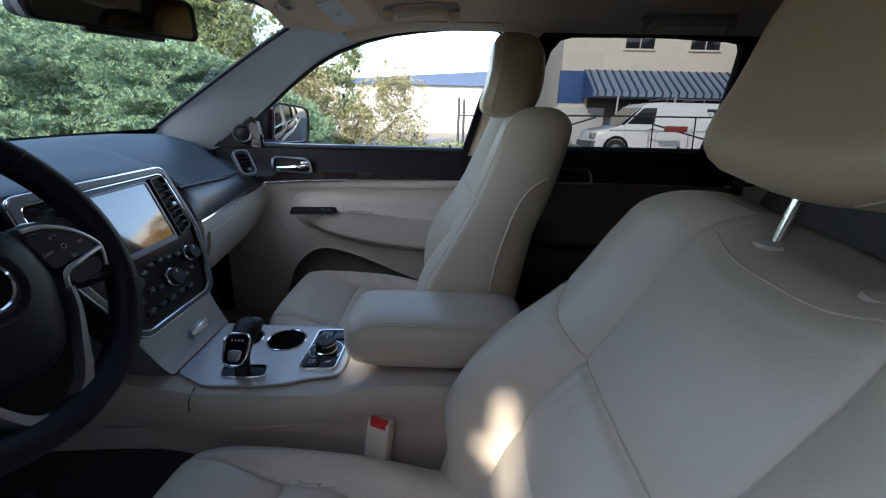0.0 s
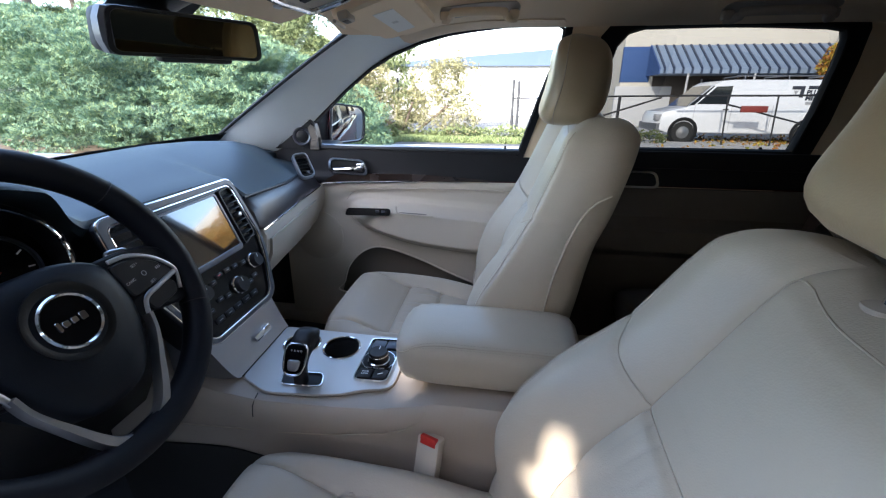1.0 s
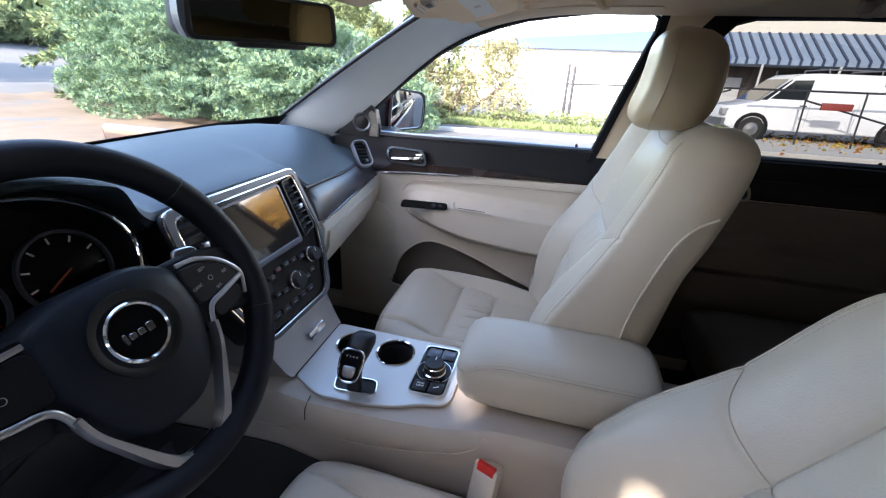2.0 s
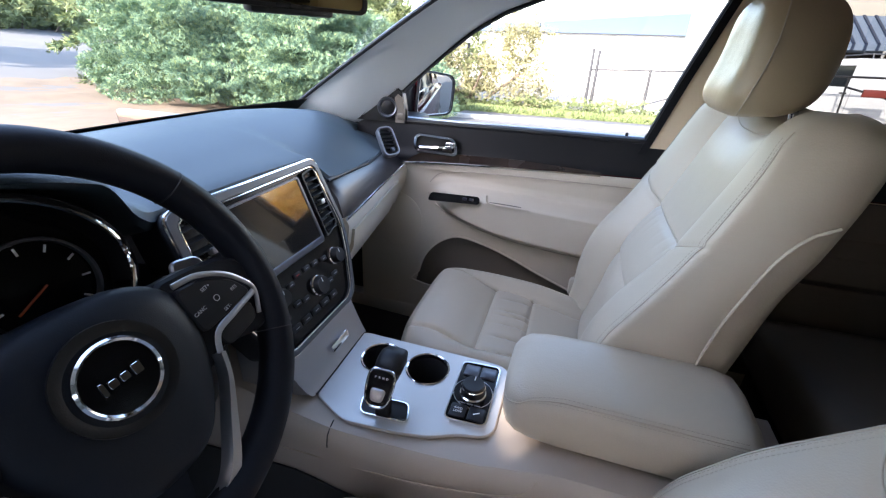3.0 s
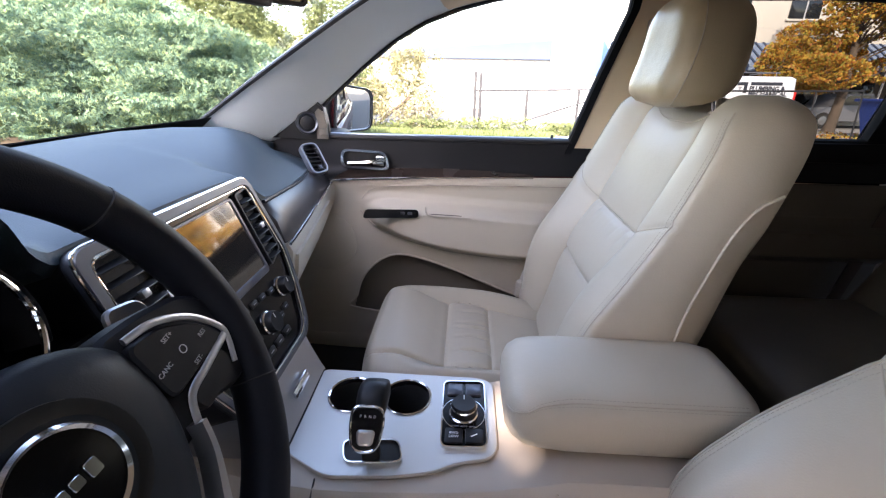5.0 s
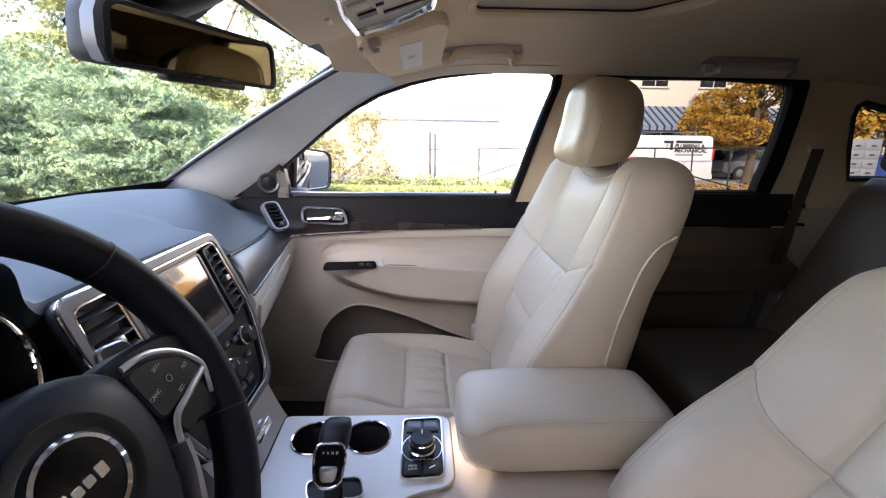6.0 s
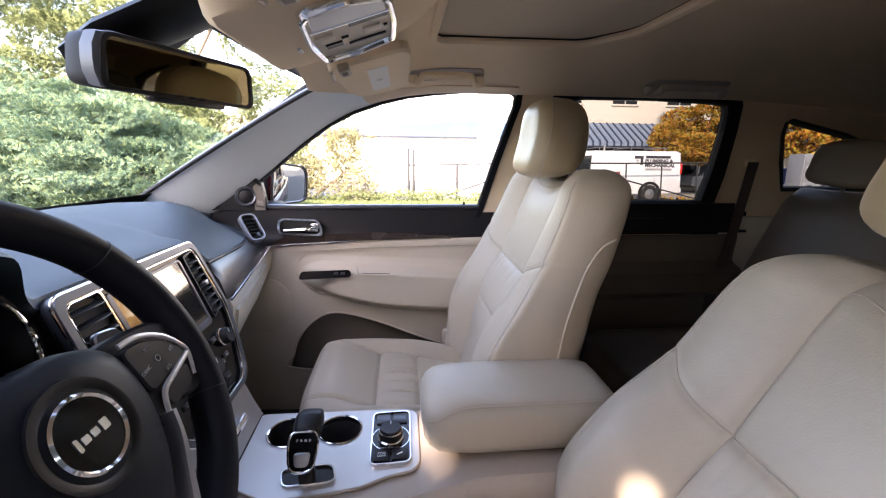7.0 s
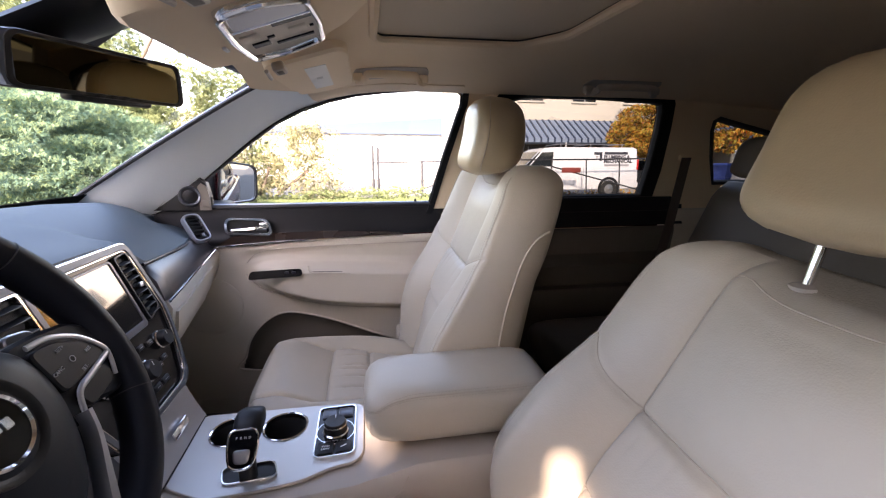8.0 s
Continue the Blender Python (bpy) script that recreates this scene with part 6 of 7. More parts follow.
for k_, z, sx in ((0.25, -0.090, -0.020), (0.50, -0.087, -0.018), (0.74, -0.077, -0.014), (0.90, -0.056, -0.008), (0.985, -0.028, -0.002), (1.0, 0.0, 0.0)):
    rows.append([MM @ Vector((p.x * k_ + sx, p.y * (0.35 + 0.65 * k_), z)) for p in mo])
part("housing", loft(rows, True, True), mat("dark_grey_plastic", (0.010, 0.012, 0.016), 0.55, 0, 0.2, 600, 0.2, 0.1, spec=0.15), mr, "dark grey housing")
part("end_cap", loft([[MM @ Vector((-0.134 + dx, y * k_, z)) for dx, y in ((0.0, -0.030), (-0.006, -0.015), (-0.007, 0.0), (-0.006, 0.018), (0.0, 0.033), (0.010, 0.034), (0.010, -0.030))] for z, k_ in ((-0.016, 0.92), (-0.010, 0.98), (-0.002, 1.0), (0.003, 0.97))]), mat("dark_satin", (0.09, 0.105, 0.125), 0.4, 0.2, 0.1, 300, 0, 0.1), mr, "satin dark edge")
part("chin", box((-0.060, -0.040, -0.020), (0.070, -0.026, 0.002), 0.005), BLACK, mr).matrix_local = MM
part("frame", ring(mo, mi, MM @ pose(0, 0, -0.003), 0.007), BLACK, mr)
part("glass", slab(mi, MM @ pose(0, 0, 0.0004), 0.001), DIMMIRROR, mr, "amber-tinted dimming mirror glass")
for bx in (-0.02, 0.0, 0.02):
    part("button", box((bx - 0.006, -0.032, 0.0), (bx + 0.006, -0.026, 0.006), 0.002), BLACK, mr).matrix_local = MM
part("stalk", tube(curved([MM @ Vector((0, 0.01, -0.070)), MM @ Vector((0.01, 0.030, -0.100)), (-0.60, 0.03, 1.465)], 6), 0.018, 12), BLACK, mr)
part("sensor_cover", loft([[(x, 0.03 + hw * math.cos(a), z + dz * math.sin(a)) for a in steps(0, math.tau, 16)[:-1]] for x, hw, z, dz in ((-0.655, 0.02, 1.452, 0.006), (-0.64, 0.05, 1.462, 0.014), (-0.58, 0.07, 1.490, 0.020), (-0.50, 0.075, 1.522, 0.020), (-0.45, 0.06, 1.540, 0.014))]), BLACK, mr, "black sensor cover")

structure("body_side", loft([[(x, 0.80, 0.36), (x, 0.845, 0.40), (x, 0.868, 0.70), (x, 0.850, 1.02), (x, 0.80, 1.095)] for x in (0.275, 1.2, 2.0)]), PAINT, "cherry red flank of the car behind the front door", "car body")
# door mirror outside
dm = thing("door_mirror", "cherry red door mirror outside the window", "door mirror")
DM = basis((-0.613, 0.985, 1.196), (0.622, 0.783, 0), (0.02, -0.012, 1))
do = rounded([(-0.085, -0.080), (0.080, -0.078), (0.090, 0.062), (-0.066, 0.086)], 0.036, 6)
di = rounded([(-0.079, -0.073), (0.074, -0.072), (0.084, 0.057), (-0.061, 0.080)], 0.031, 6)
rows = []
for s, z in ((0.55, -0.11), (0.85, -0.08), (0.98, -0.035), (1.0, 0.0)):
    rows.append([DM @ Vector((p.x * s, p.y * s, z)) for p in do])
part("shell", loft(rows, True, True), PAINT, dm, "cherry red shell")
part("frame", ring(do, di, DM @ pose(0, 0, -0.004), 0.012), BLACK, dm, "black mirror frame")
part("bright_edge", tube([DM @ Vector((p.x * 0.985, p.y * 0.985, 0.0045)) for p in di], 0.0016, 6, True), SATIN, dm, "bright inner edge")
part("glass", loft([[DM @ Vector((p.x * k, p.y * k, 0.005 - (p.x * p.x + p.y * p.y) * k * k / 2.4)) for p in di] for k in (1.0, 0.9, 0.78, 0.64, 0.5, 0.35, 0.2, 0.05)], True, True), MIRROR, dm, "slightly bulged mirror glass")
arm_ = part("arm", box((-0.128, -0.088, -0.090), (-0.068, 0.066, -0.012), 0.018, 3), BLACK, dm, "black inner arm")
arm_.matrix_local = DM
part("foot", box((-0.72, 0.80, 1.09), (-0.60, 0.92, 1.14), 0.02), BLACK, dm)

# ---- outside: the street falls gently away from the car ----
EXT = pose(0, 0, 0, -2.6)


def leaf_mat(name, colours, rough=0.6):
    """Leaves of several colours, picked leaf by leaf."""
    m = mat(name, colours[0], rough, 0, 0.3, 5, 0, 0.2)
    nt = m.node_tree
    b = nt.nodes["Principled BSDF"]
    g = nt.nodes.new("ShaderNodeNewGeometry")
    r = nt.nodes.new("ShaderNodeValToRGB")
    while len(r.color_ramp.elements) < len(colours):
        r.color_ramp.elements.new(0.5)
    for k, c in enumerate(colours):
        r.color_ramp.elements[k].position = k / (len(colours) - 1)
        r.color_ramp.elements[k].color = (*c, 1)
    nt.links.new(g.outputs["Random Per Island"], r.inputs[0])
    nt.links.new(r.outputs[0], b.inputs["Base Color"])
    return m


ASPHALT = mat("asphalt", (0.075, 0.072, 0.068), 0.9, 0, 0.6, 90, 0.8, 0.35, 0.6)
GRAVEL = mat("dry_earth", (0.19, 0.160, 0.122), 0.95, 0, 0.8, 40, 0.9, 0.4, 0.8)
CONCRETE = mat("concrete", (0.40, 0.385, 0.36), 0.9, 0, 0.4, 60, 0.5, 0.15, 1.0)
GRASS = mat("grass_blades", (0.085, 0.108, 0.038), 0.8, 0, 0.6, 3, 0, 0.5, 0.7, island=0.6)

HEDGE = mat("pale_shrub_leaves", (0.15, 0.14, 0.07), 0.8, 0, 0.5, 4, 0, 0.45, 0.8, island=0.8)
JUNIPER = leaf_mat("juniper_sprays", [(0.030, 0.070, 0.046), (0.082, 0.160, 0.102), (0.115, 0.195, 0.112), (0.200, 0.250, 0.088)], 0.75)
AUTUMN = leaf_mat("autumn_leaves", [(0.30, 0.085, 0.02), (0.50, 0.21, 0.03), (0.55, 0.36, 0.05), (0.24, 0.26, 0.05)])
CONIFER = mat("conifer_needles", (0.085, 0.105, 0.040), 0.8, 0, 0.5, 3, 0, 0.5, 0.6, island=0.8)
BARK = mat("bark", (0.10, 0.075, 0.055), 0.95, 0, 0.6, 30, 0.9, 0.3, 3)
STUCCO = mat("cream_stucco", (0.66, 0.62, 0.54), 0.9, 0, 0.3, 80, 0.4, 0.06, 0.5)
STUCCO_BLUE = mat("blue_painted_wall", (0.05, 0.11, 0.28), 0.8, 0, 0.3, 80, 0.4, 0.08, 0.5)
WHITEWALL = mat("white_metal_cladding", (0.55, 0.55, 0.55), 0.6, 0, 0.2, 40, 0.2, 0.06, 0.4)
BLUEROOF = mat("blue_metal_roofing", (0.085, 0.108, 0.155), 0.8, 0, 0.2, 30, 0.1, 0.08, 0.4, spec=0.1)
AWNING = mat("blue_striped_awning", (0.24, 0.31, 0.42), 0.55, 0.1, 0.2, 40, 0.2, 0.12, 1.0)
AWNRIB = mat("dark_awning_rib", (0.03, 0.05, 0.10), 0.5)
VANWHITE = mat("white_van_paint", (0.78, 0.79, 0.80), 0.25, 0, 0.1, 40, 0, 0.03, coat=0.5)
DARKGLASS = mat("dark_window_glass", (0.02, 0.025, 0.03), 0.08, 0, 0, 10, 0, 0.1, coat=0.6)
STEELDARK = mat("weathered_steel", (0.030, 0.031, 0.034), 0.6, 0.3, 0.3, 60, 0.1, 0.2)
GALV = mat("galvanised_steel", (0.20, 0.205, 0.22), 0.5, 0.6, 0.3, 60, 0.1, 0.12)
BINBLUE = mat("blue_plastic_bin", (0.02, 0.05, 0.22), 0.5, 0, 0.2, 60, 0.1, 0.1)
BOXGREY = mat("grey_steel_box", (0.30, 0.31, 0.33), 0.45, 0.3, 0.2, 60, 0.1, 0.06)
REDSIGN = mat("red_sign_board", (0.22, 0.035, 0.025), 0.5, 0, 0.3, 20, 0, 0.15)
BRICKDARK = mat("dark_shopfront", (0.07, 0.055, 0.045), 0.7, 0, 0.3, 20, 0.2, 0.3)
LETTER = mat("dark_lettering", (0.03, 0.035, 0.05), 0.6)
TYRE = mat("tyre_rubber", (0.018, 0.018, 0.018), 0.85, 0, 0.3, 60, 0.4, 0.2)
HUBCAP = mat("steel_wheel", (0.25, 0.25, 0.25), 0.45, 0.8, 0.2, 30, 0, 0.1)


def outside(ob):
    ob.matrix_world = EXT @ ob.matrix_world
    return ob


def ext_thing(name, label, category, group="", kind="", at=(0, 0, 0)):
    return outside(thing(name, label, category, group, kind, at))


def ext_structure(name, bm, material, label, category, smooth=True):
    return outside(structure(name, bm, material, label, category, smooth))


KERB = 11.2
ext_structure("ground", sheet(lambda x, y: (x, y, -0.02), [-900, -60, -20, 0, 20, 60, 900], [-900, -60, -20, 0, 20, 60, 900], 0.2, (0, 0, -1)), GRAVEL, "dry earth and leaf litter beside the street", "ground")
ext_structure("road", sheet(lambda x, y: (x, y, 0.0 + 0.03 * math.cos((y - 4) / 8)), steps(-120, 120, 40), [-8, -4, 0, 3, 6, 8.5, KERB - 0.15], 0.05, (0, 0, -1)), ASPHALT, "grey asphalt street", "road")
ext_structure("kerb", box((-3.6, KERB - 0.15, -0.05), (26, KERB, 0.13), 0.02), CONCRETE, "worn concrete kerb", "kerb")
ext_structure("forecourt", box((2.2, KERB, -0.05), (60, 26, 0.06), 0.01), CONCRETE, "pale concrete forecourt behind the railing", "pavement")
ext_structure("pavement", box((-3.6, KERB, -0.05), (2.2, KERB + 1.7, 0.045), 0.01), ASPHALT, "worn asphalt strip between kerb and verge", "pavement")
MULCH = mat("bark_mulch", (0.088, 0.064, 0.043), 0.95, 0, 0.9, 25, 0.9, 0.5, 1.5)


def rise(x):
    """The side road climbs away ahead of the car."""
    return 0.085 * max(0.0, -x - 13.0)


ext_structure("side_road", sheet(lambda x, y: (x, y, 0.035 + rise(x)), steps(-46, -14.5, 24), steps(-3, 34, 12), 0.03, (0, 0, -1)), ASPHALT, "asphalt side road climbing away under dappled shade", "road")
ext_structure("planting_bed", sheet(lambda x, y: (x, y, 0.05 + rise(x) + 0.05 * noise.noise(Vector((x * 0.7, y * 0.7, 0))) + 0.03 * noise.noise(Vector((x * 3, y * 3, 2)))), steps(-16.8, -3.8, 70), steps(3.6, 11.0, 40), 0.1, (0, 0, -1)), MULCH, "bark mulch bed under the juniper", "planting bed")


def sprays(n, place, size, flat=0.35, rg=None, tips=5):
    """Many small leaf clumps: each a fan of narrow blades about a place and an outward way."""
    rg = rg or random.Random(3)
    verts, faces = [], []
    for _ in range(n):
        p, way = place(rg)
        way = way.normalized()
        side = way.orthogonal().normalized()
        side.rotate(Matrix.Rotation(rg.uniform(0, 6.28), 3, way))
        up = way.cross(side)
        for k in range(tips):
            a = (k - (tips - 1) / 2) * 0.5 + rg.uniform(-0.2, 0.2)
            L = size * rg.uniform(0.6, 1.25)
            d = (way * math.cos(a) + side * math.sin(a) + up * rg.uniform(-0.4, 0.4)).normalized()
            w = d.cross(up).normalized() * L * flat * 0.5
            i = len(verts)
            m_ = p + d * L * 0.55
            verts += [p, m_ + w, p + d * L, m_ - w]
            faces.append((i, i + 1, i + 2, i + 3))
    b = bmesh.new()
    me = bpy.data.meshes.new("tmp")
    me.from_pydata(verts, [], faces)
    b.from_mesh(me)
    bpy.data.meshes.remove(me)
    return b


def lump_place(lobes):
    """Places on the skin of several overlapping lumps, thinned inside."""
    def fn(rg):
        cx, cy, cz, rx, ry, rz = rg.choice(lobes)
        while True:
            v = Vector((rg.gauss(0, 1), rg.gauss(0, 1), rg.gauss(0, 1)))
            if v.length > 0.1:
                break
        v.normalize()
        k = rg.uniform(0.72, 1.06)
        p = Vector((cx + v.x * rx * k, cy + v.y * ry * k, max(0.05, cz + v.z * rz * k)))
        return p, Vector((v.x / rx, v.y / ry, v.z / rz + 0.25)) + Vector((rg.uniform(-0.2, 0.2), rg.uniform(-0.2, 0.2), rg.uniform(-0.1, 0.3)))
    return fn


def bush(name, label, material, lobes, n, size, seed, flat=0.35, trunk=True):
    b = ext_thing(name, label, "shrub")
    cx = sum(l[0] for l in lobes) / len(lobes)
    cy = sum(l[1] for l in lobes) / len(lobes)
    if trunk:
        stems = bmesh.new()
        rg = random.Random(seed)
        for k in range(7):
            l = lobes[k % len(lobes)]
            tube(curved([(cx + rg.uniform(-0.4, 0.4), cy + rg.uniform(-0.4, 0.4), -0.1), ((cx + l[0]) / 2 + rg.uniform(-0.2, 0.2), (cy + l[1]) / 2, l[2] * 0.5), (l[0], l[1], l[2] + l[5] * 0.5)], 4), 0.05, 6, False, 1.0, (0.3, 1, 0.1), stems)
        part("stem", stems, BARK, b)
    f = part("foliage", sprays(n, lump_place(lobes), size, flat, random.Random(seed)), material, b, "", False)
    f["kind"] = "stuff"
    return b


# great blue-green juniper by the corner
rg = random.Random(11)
lobes = []
for k in range(230):
    a, r = rg.uniform(0, math.tau), rg.uniform(0, 1) ** 0.5
    u = math.cos(a) * r
    top = 3.4 - 1.2 * r * r - 0.8 * u
    size = rg.uniform(0.28, 0.62)
    lobes.append((-8.9 + u * 5.0, 9.8 + math.sin(a) * 2.1 * r + 0.25 * u, top * rg.uniform(0.06, 1.0), size * 1.5, size * 1.2, size * 0.6))
bush("juniper_bush", "large blue-green juniper bush at the kerb", JUNIPER, lobes, 150000, 0.092, 5, 0.16)
rg = random.Random(12)
lobes = [(-9.0 + rg.uniform(-5.5, 4.5), 14.8 + rg.uniform(-1, 1.5), rg.uniform(1.0, 7.5), 1.2, 1.2, 0.9) for k in range(46)]
bush("conifer_hedge", "tall yellow-green hedge behind the juniper", CONIFER, lobes, 60000, 0.12, 6, 0.24)
def conifer(at, h, r, n, seed, label):
    t_ = ext_thing("tree", label, "tree")
    x, y = at
    tr = bmesh.new()
    loft([[(x + math.cos(a) * rr, y + math.sin(a) * rr, z) for a in steps(0, math.tau, 10)[:-1]] for z, rr in ((-0.1, 0.28), (1.0, 0.20), (h * 0.7, 0.09), (h, 0.02))], True, True, tr)
    part("trunk", tr, BARK, t_)
    rg = random.Random(seed)
    boughs = []
    for k in range(70):
        z = rg.uniform(0.6, h * 0.97)
        a = rg.uniform(0, math.tau)
        L = r * (1 - z / h) ** 0.8 * rg.uniform(0.75, 1.1) + 0.25
        boughs.append((z, a, L))

    def place(q):
        z, a, L = q.choice(boughs)
        u = q.uniform(0.15, 1.0)
        w = q.gauss(0, 0.13) * L
        p = Vector((x + math.cos(a) * L * u - math.sin(a) * w, y + math.sin(a) * L * u + math.cos(a) * w, z - 0.28 * L * u * u + q.gauss(0, 0.06)))
        return p, Vector((math.cos(a) + q.uniform(-0.5, 0.5), math.sin(a) + q.uniform(-0.5, 0.5), q.uniform(-0.5, 0.25)))
    f = part("crown", sprays(n, place, 0.17, 0.2, rg, 4), CONIFERDARK, t_, "", False)
    f["kind"] = "stuff"
    return t_


CONIFERDARK = leaf_mat("dark_conifer_needles", [(0.035, 0.065, 0.025), (0.08, 0.12, 0.04), (0.15, 0.17, 0.05)])
conifer((-16.2, 12.6), 10.5, 3.2, 16000, 41, "tall dark green conifer behind the juniper")
conifer((-23.0, 20.5), 11.0, 3.4, 12000, 42, "tall dark green conifer by the side road")
# scrub along the fence
rg = random.Random(13)
lobes = [(rg.uniform(-6.5, -1.4), 14.6 + rg.uniform(-0.5, 0.5), rg.uniform(0.3, 2.7), 0.6, 0.5, 0.6) for k in range(34)]
bush("scrub", "thin dry autumn scrub along the wire fence", HEDGE, lobes, 14500, 0.075, 8, 0.30)
lobes = [(rg.uniform(-6.8, 4.6), 14.1 + rg.uniform(-0.4, 0.4), rg.uniform(0.0, 0.30), 0.55, 0.35, rg.uniform(0.16, 0.42)) for k in range(46)]
bush("weeds", "low green weeds along the foot of the fence", CONIFER, lobes, 9000, 0.07, 9, 0.45, False)
# verge grass
def grass_place(rg):
    x_ = rg.uniform(-14, 2.5)
    x, y = x_, KERB + 0.05 + (1.55 if x_ > -3.6 else 0) + abs(rg.gauss(0, 0.9))
    return Vector((x, y, 0.02)), Vector((rg.uniform(-0.5, 0.5), rg.uniform(-0.5, 0.5), 1))


gr_ = structure("verge_grass", sprays(7500, grass_place, 0.20, 0.16, random.Random(4)), GRASS, "bright green uneven verge grass", "grass", False)
gr_["kind"] = "stuff"
outside(gr_)

# wire fence
fence = ext_thing("wire_fence", "galvanised chain-link fence on steel posts", "fence")
for x, h in ((-7.8, 2.0), (-4.2, 2.1), (0.05, 2.05), (0.24, 2.0), (1.9, 1.5), (3.7, 1.52)):
    part("post", tube([(x, 15.2, -0.1), (x, 15.2, h)], 0.05, 10), STEELDARK, fence)
part("rail", tube([(0.05, 15.2, 1.42), (1.9, 15.2, 1.46), (3.7, 15.2, 1.51), (5.4, 15.0, 1.53)], 0.03, 8), STEELDARK, fence)
part("rail", tube([(1.3, 15.15, 0.22), (3.05, 15.15, 0.82), (5.0, 15.0, 1.48)], 0.03, 8), STEELDARK, fence, "slanting rail")
mesh = bmesh.new()
for k in range(100):
    x = -8 + k * 0.10
    for d in (0.9, -0.9):
        tube([(x, 15.22, 0.05), (x + d, 15.22, 1.75)], 0.004, 3, False, 1, (0, 1, 0), mesh)
m_ = part("netting", mesh, STEELDARK, fence, "", False)
m_["kind"] = "stuff"

# low railing in front of the forecourt
rail = ext_thing("railing", "bent grey steel railing in front of the forecourt", "railing")
for x in (6.6, 8.0, 9.38, 10.78, 12.2):
    part("post", tube([(x + 0.1, 14.0, 0.0), (x, 14.0, 1.56)], 0.025, 8), STEELDARK, rail)
part("top_rail", tube([(5.2, 14.0, 1.52), (8.06, 14.0, 1.54), (10.7, 14.0, 1.58), (12.2, 14.0, 1.61)], 0.028, 8), STEELDARK, rail)
part("low_rail", tube([(6.6, 13.95, 1.28), (8.46, 13.95, 0.82), (10.95, 13.95, 0.22)], 0.026, 8), STEELDARK, rail)
part("board", box((7.0, 13.9, 1.05), (7.75, 13.96, 1.24), 0.01), REDSIGN, rail, "small rust-red board")

# white van
van = ext_thing("van", "white panel van parked side-on behind the railing", "van", at=(0, 0, 0))
VX, VY = 4.8, 14.9
side = [(0.0, 0.45), (0.02, 0.85), (0.10, 1.02), (0.95, 1.16), (1.05, 1.20), (1.75, 1.88), (1.95, 1.99), (2.4, 2.03), (5.75, 2.03), (5.92, 1.96), (6.02, 1.1), (6.05, 0.55), (6.0, 0.42), (5.3, 0.36), (1.6, 0.36), (0.3, 0.36)]
rows = []
for yy, k in ((0.0, 0.03), (0.03, 0.0), (0.25, -0.008), (0.5, -0.012), (1.0, -0.012), (1.5, -0.012), (1.75, -0.008), (1.95, 0.0), (1.98, 0.03)):
    rows.append([(VX + x + (k if x < 3 else -k) + 0.24 * (abs(yy - 0.99) / 0.99) ** 2 * (1 - smooth(x, 0.0, 1.0)), VY + yy + (-0.10 if z > 1.25 and yy > 1 else 0) * (z - 1.25) / 0.75, z - (k if z > 1 else -k)) for x, z in side])
part("body", loft(rows, True, True), VANWHITE, van, "white painted body")
part("side_window", fill([(1.30, 1.28), (1.80, 1.82), (2.28, 1.84), (2.26, 1.28)], [], lambda x, z: (VX + x, VY - 0.008, z), (0, 0.006, 0)), DARKGLASS, van, "dark cab window")
part("windscreen", loft([[(VX + 1.02 - 0.01, VY + 0.12, 1.21), (VX + 1.70, VY + 0.20, 1.86)], [(VX + 1.02 - 0.01, VY + 1.86, 1.21), (VX + 1.70, VY + 1.78, 1.86)]], False, False), DARKGLASS, van)
part("windscreen_side", fill([(1.06, 1.24), (1.70, 1.84), (1.74, 1.84), (1.22, 1.24)], [], lambda x, z: (VX + x, VY - 0.007, z), (0, 0.005, 0)), DARKGLASS, van)
for x in (1.25, 2.38, 3.6):
    part("door_line", box((VX + x, VY - 0.004, 0.48), (VX + x + 0.012, VY + 0.004, 1.25), 0, 1), GREYMARK, van)
part("door_handle", box((VX + 2.12, VY - 0.02, 1.10), (VX + 2.30, VY, 1.13), 0.005), BLACK, van)
part("bumper", loft([[(VX + 0.22 * (abs(q - 0.99) / 0.99) ** 2 + dx, VY + q, z) for dx, z in ((-0.07, 0.44), (-0.07, 0.64), (0.06, 0.66), (0.06, 0.42))] for q in steps(0.02, 1.96, 12)]), GALV, van)
part("headlamp", box((VX + 0.10, VY + 0.03, 0.74), (VX + 0.30, VY + 0.35, 0.94), 0.03), LENS, van)
part("rear_bumper", box((VX + 5.98, VY + 0.05, 0.42), (VX + 6.12, VY + 1.93, 0.60), 0.02), VANWHITE, van)
part("tail_lamp", box((VX + 5.95, VY - 0.01, 1.15), (VX + 6.03, VY + 0.10, 1.62), 0.01), RED, van, "red tail lamp")
for wx in (1.0, 4.75):
    w_ = part("wheel", turned([(0.20, 0.0), (0.34, 0.0), (0.365, 0.03), (0.365, 0.20), (0.34, 0.23), (0.2, 0.23)], basis((VX + wx, VY + 0.02, 0.365), (1, 0, 0), (0, 0, -1)) @ pose(0, 0, -0.055), 28), TYRE, van, "black tyre")
    part("rim", turned([(0.20, 0.0), (0.20, 0.02), (0.10, 0.03), (0.05, 0.05)], basis((VX + wx, VY - 0.02, 0.365), (1, 0, 0), (0, 0, 1)), 20), HUBCAP, w_)
    part("wheel_arch", ring(disc(0.47, 28), disc(0.36, 28), basis((VX + wx, VY - 0.004, 0.39), (1, 0, 0), (0, 0, 1)), 0.006), BLACK, van)
rack = part("roof_rack", tube([(VX + 2.5, VY + 0.4, 2.16), (VX + 5.6, VY + 0.4, 2.16)], 0.02, 6), GALV, van, "steel roof rack")
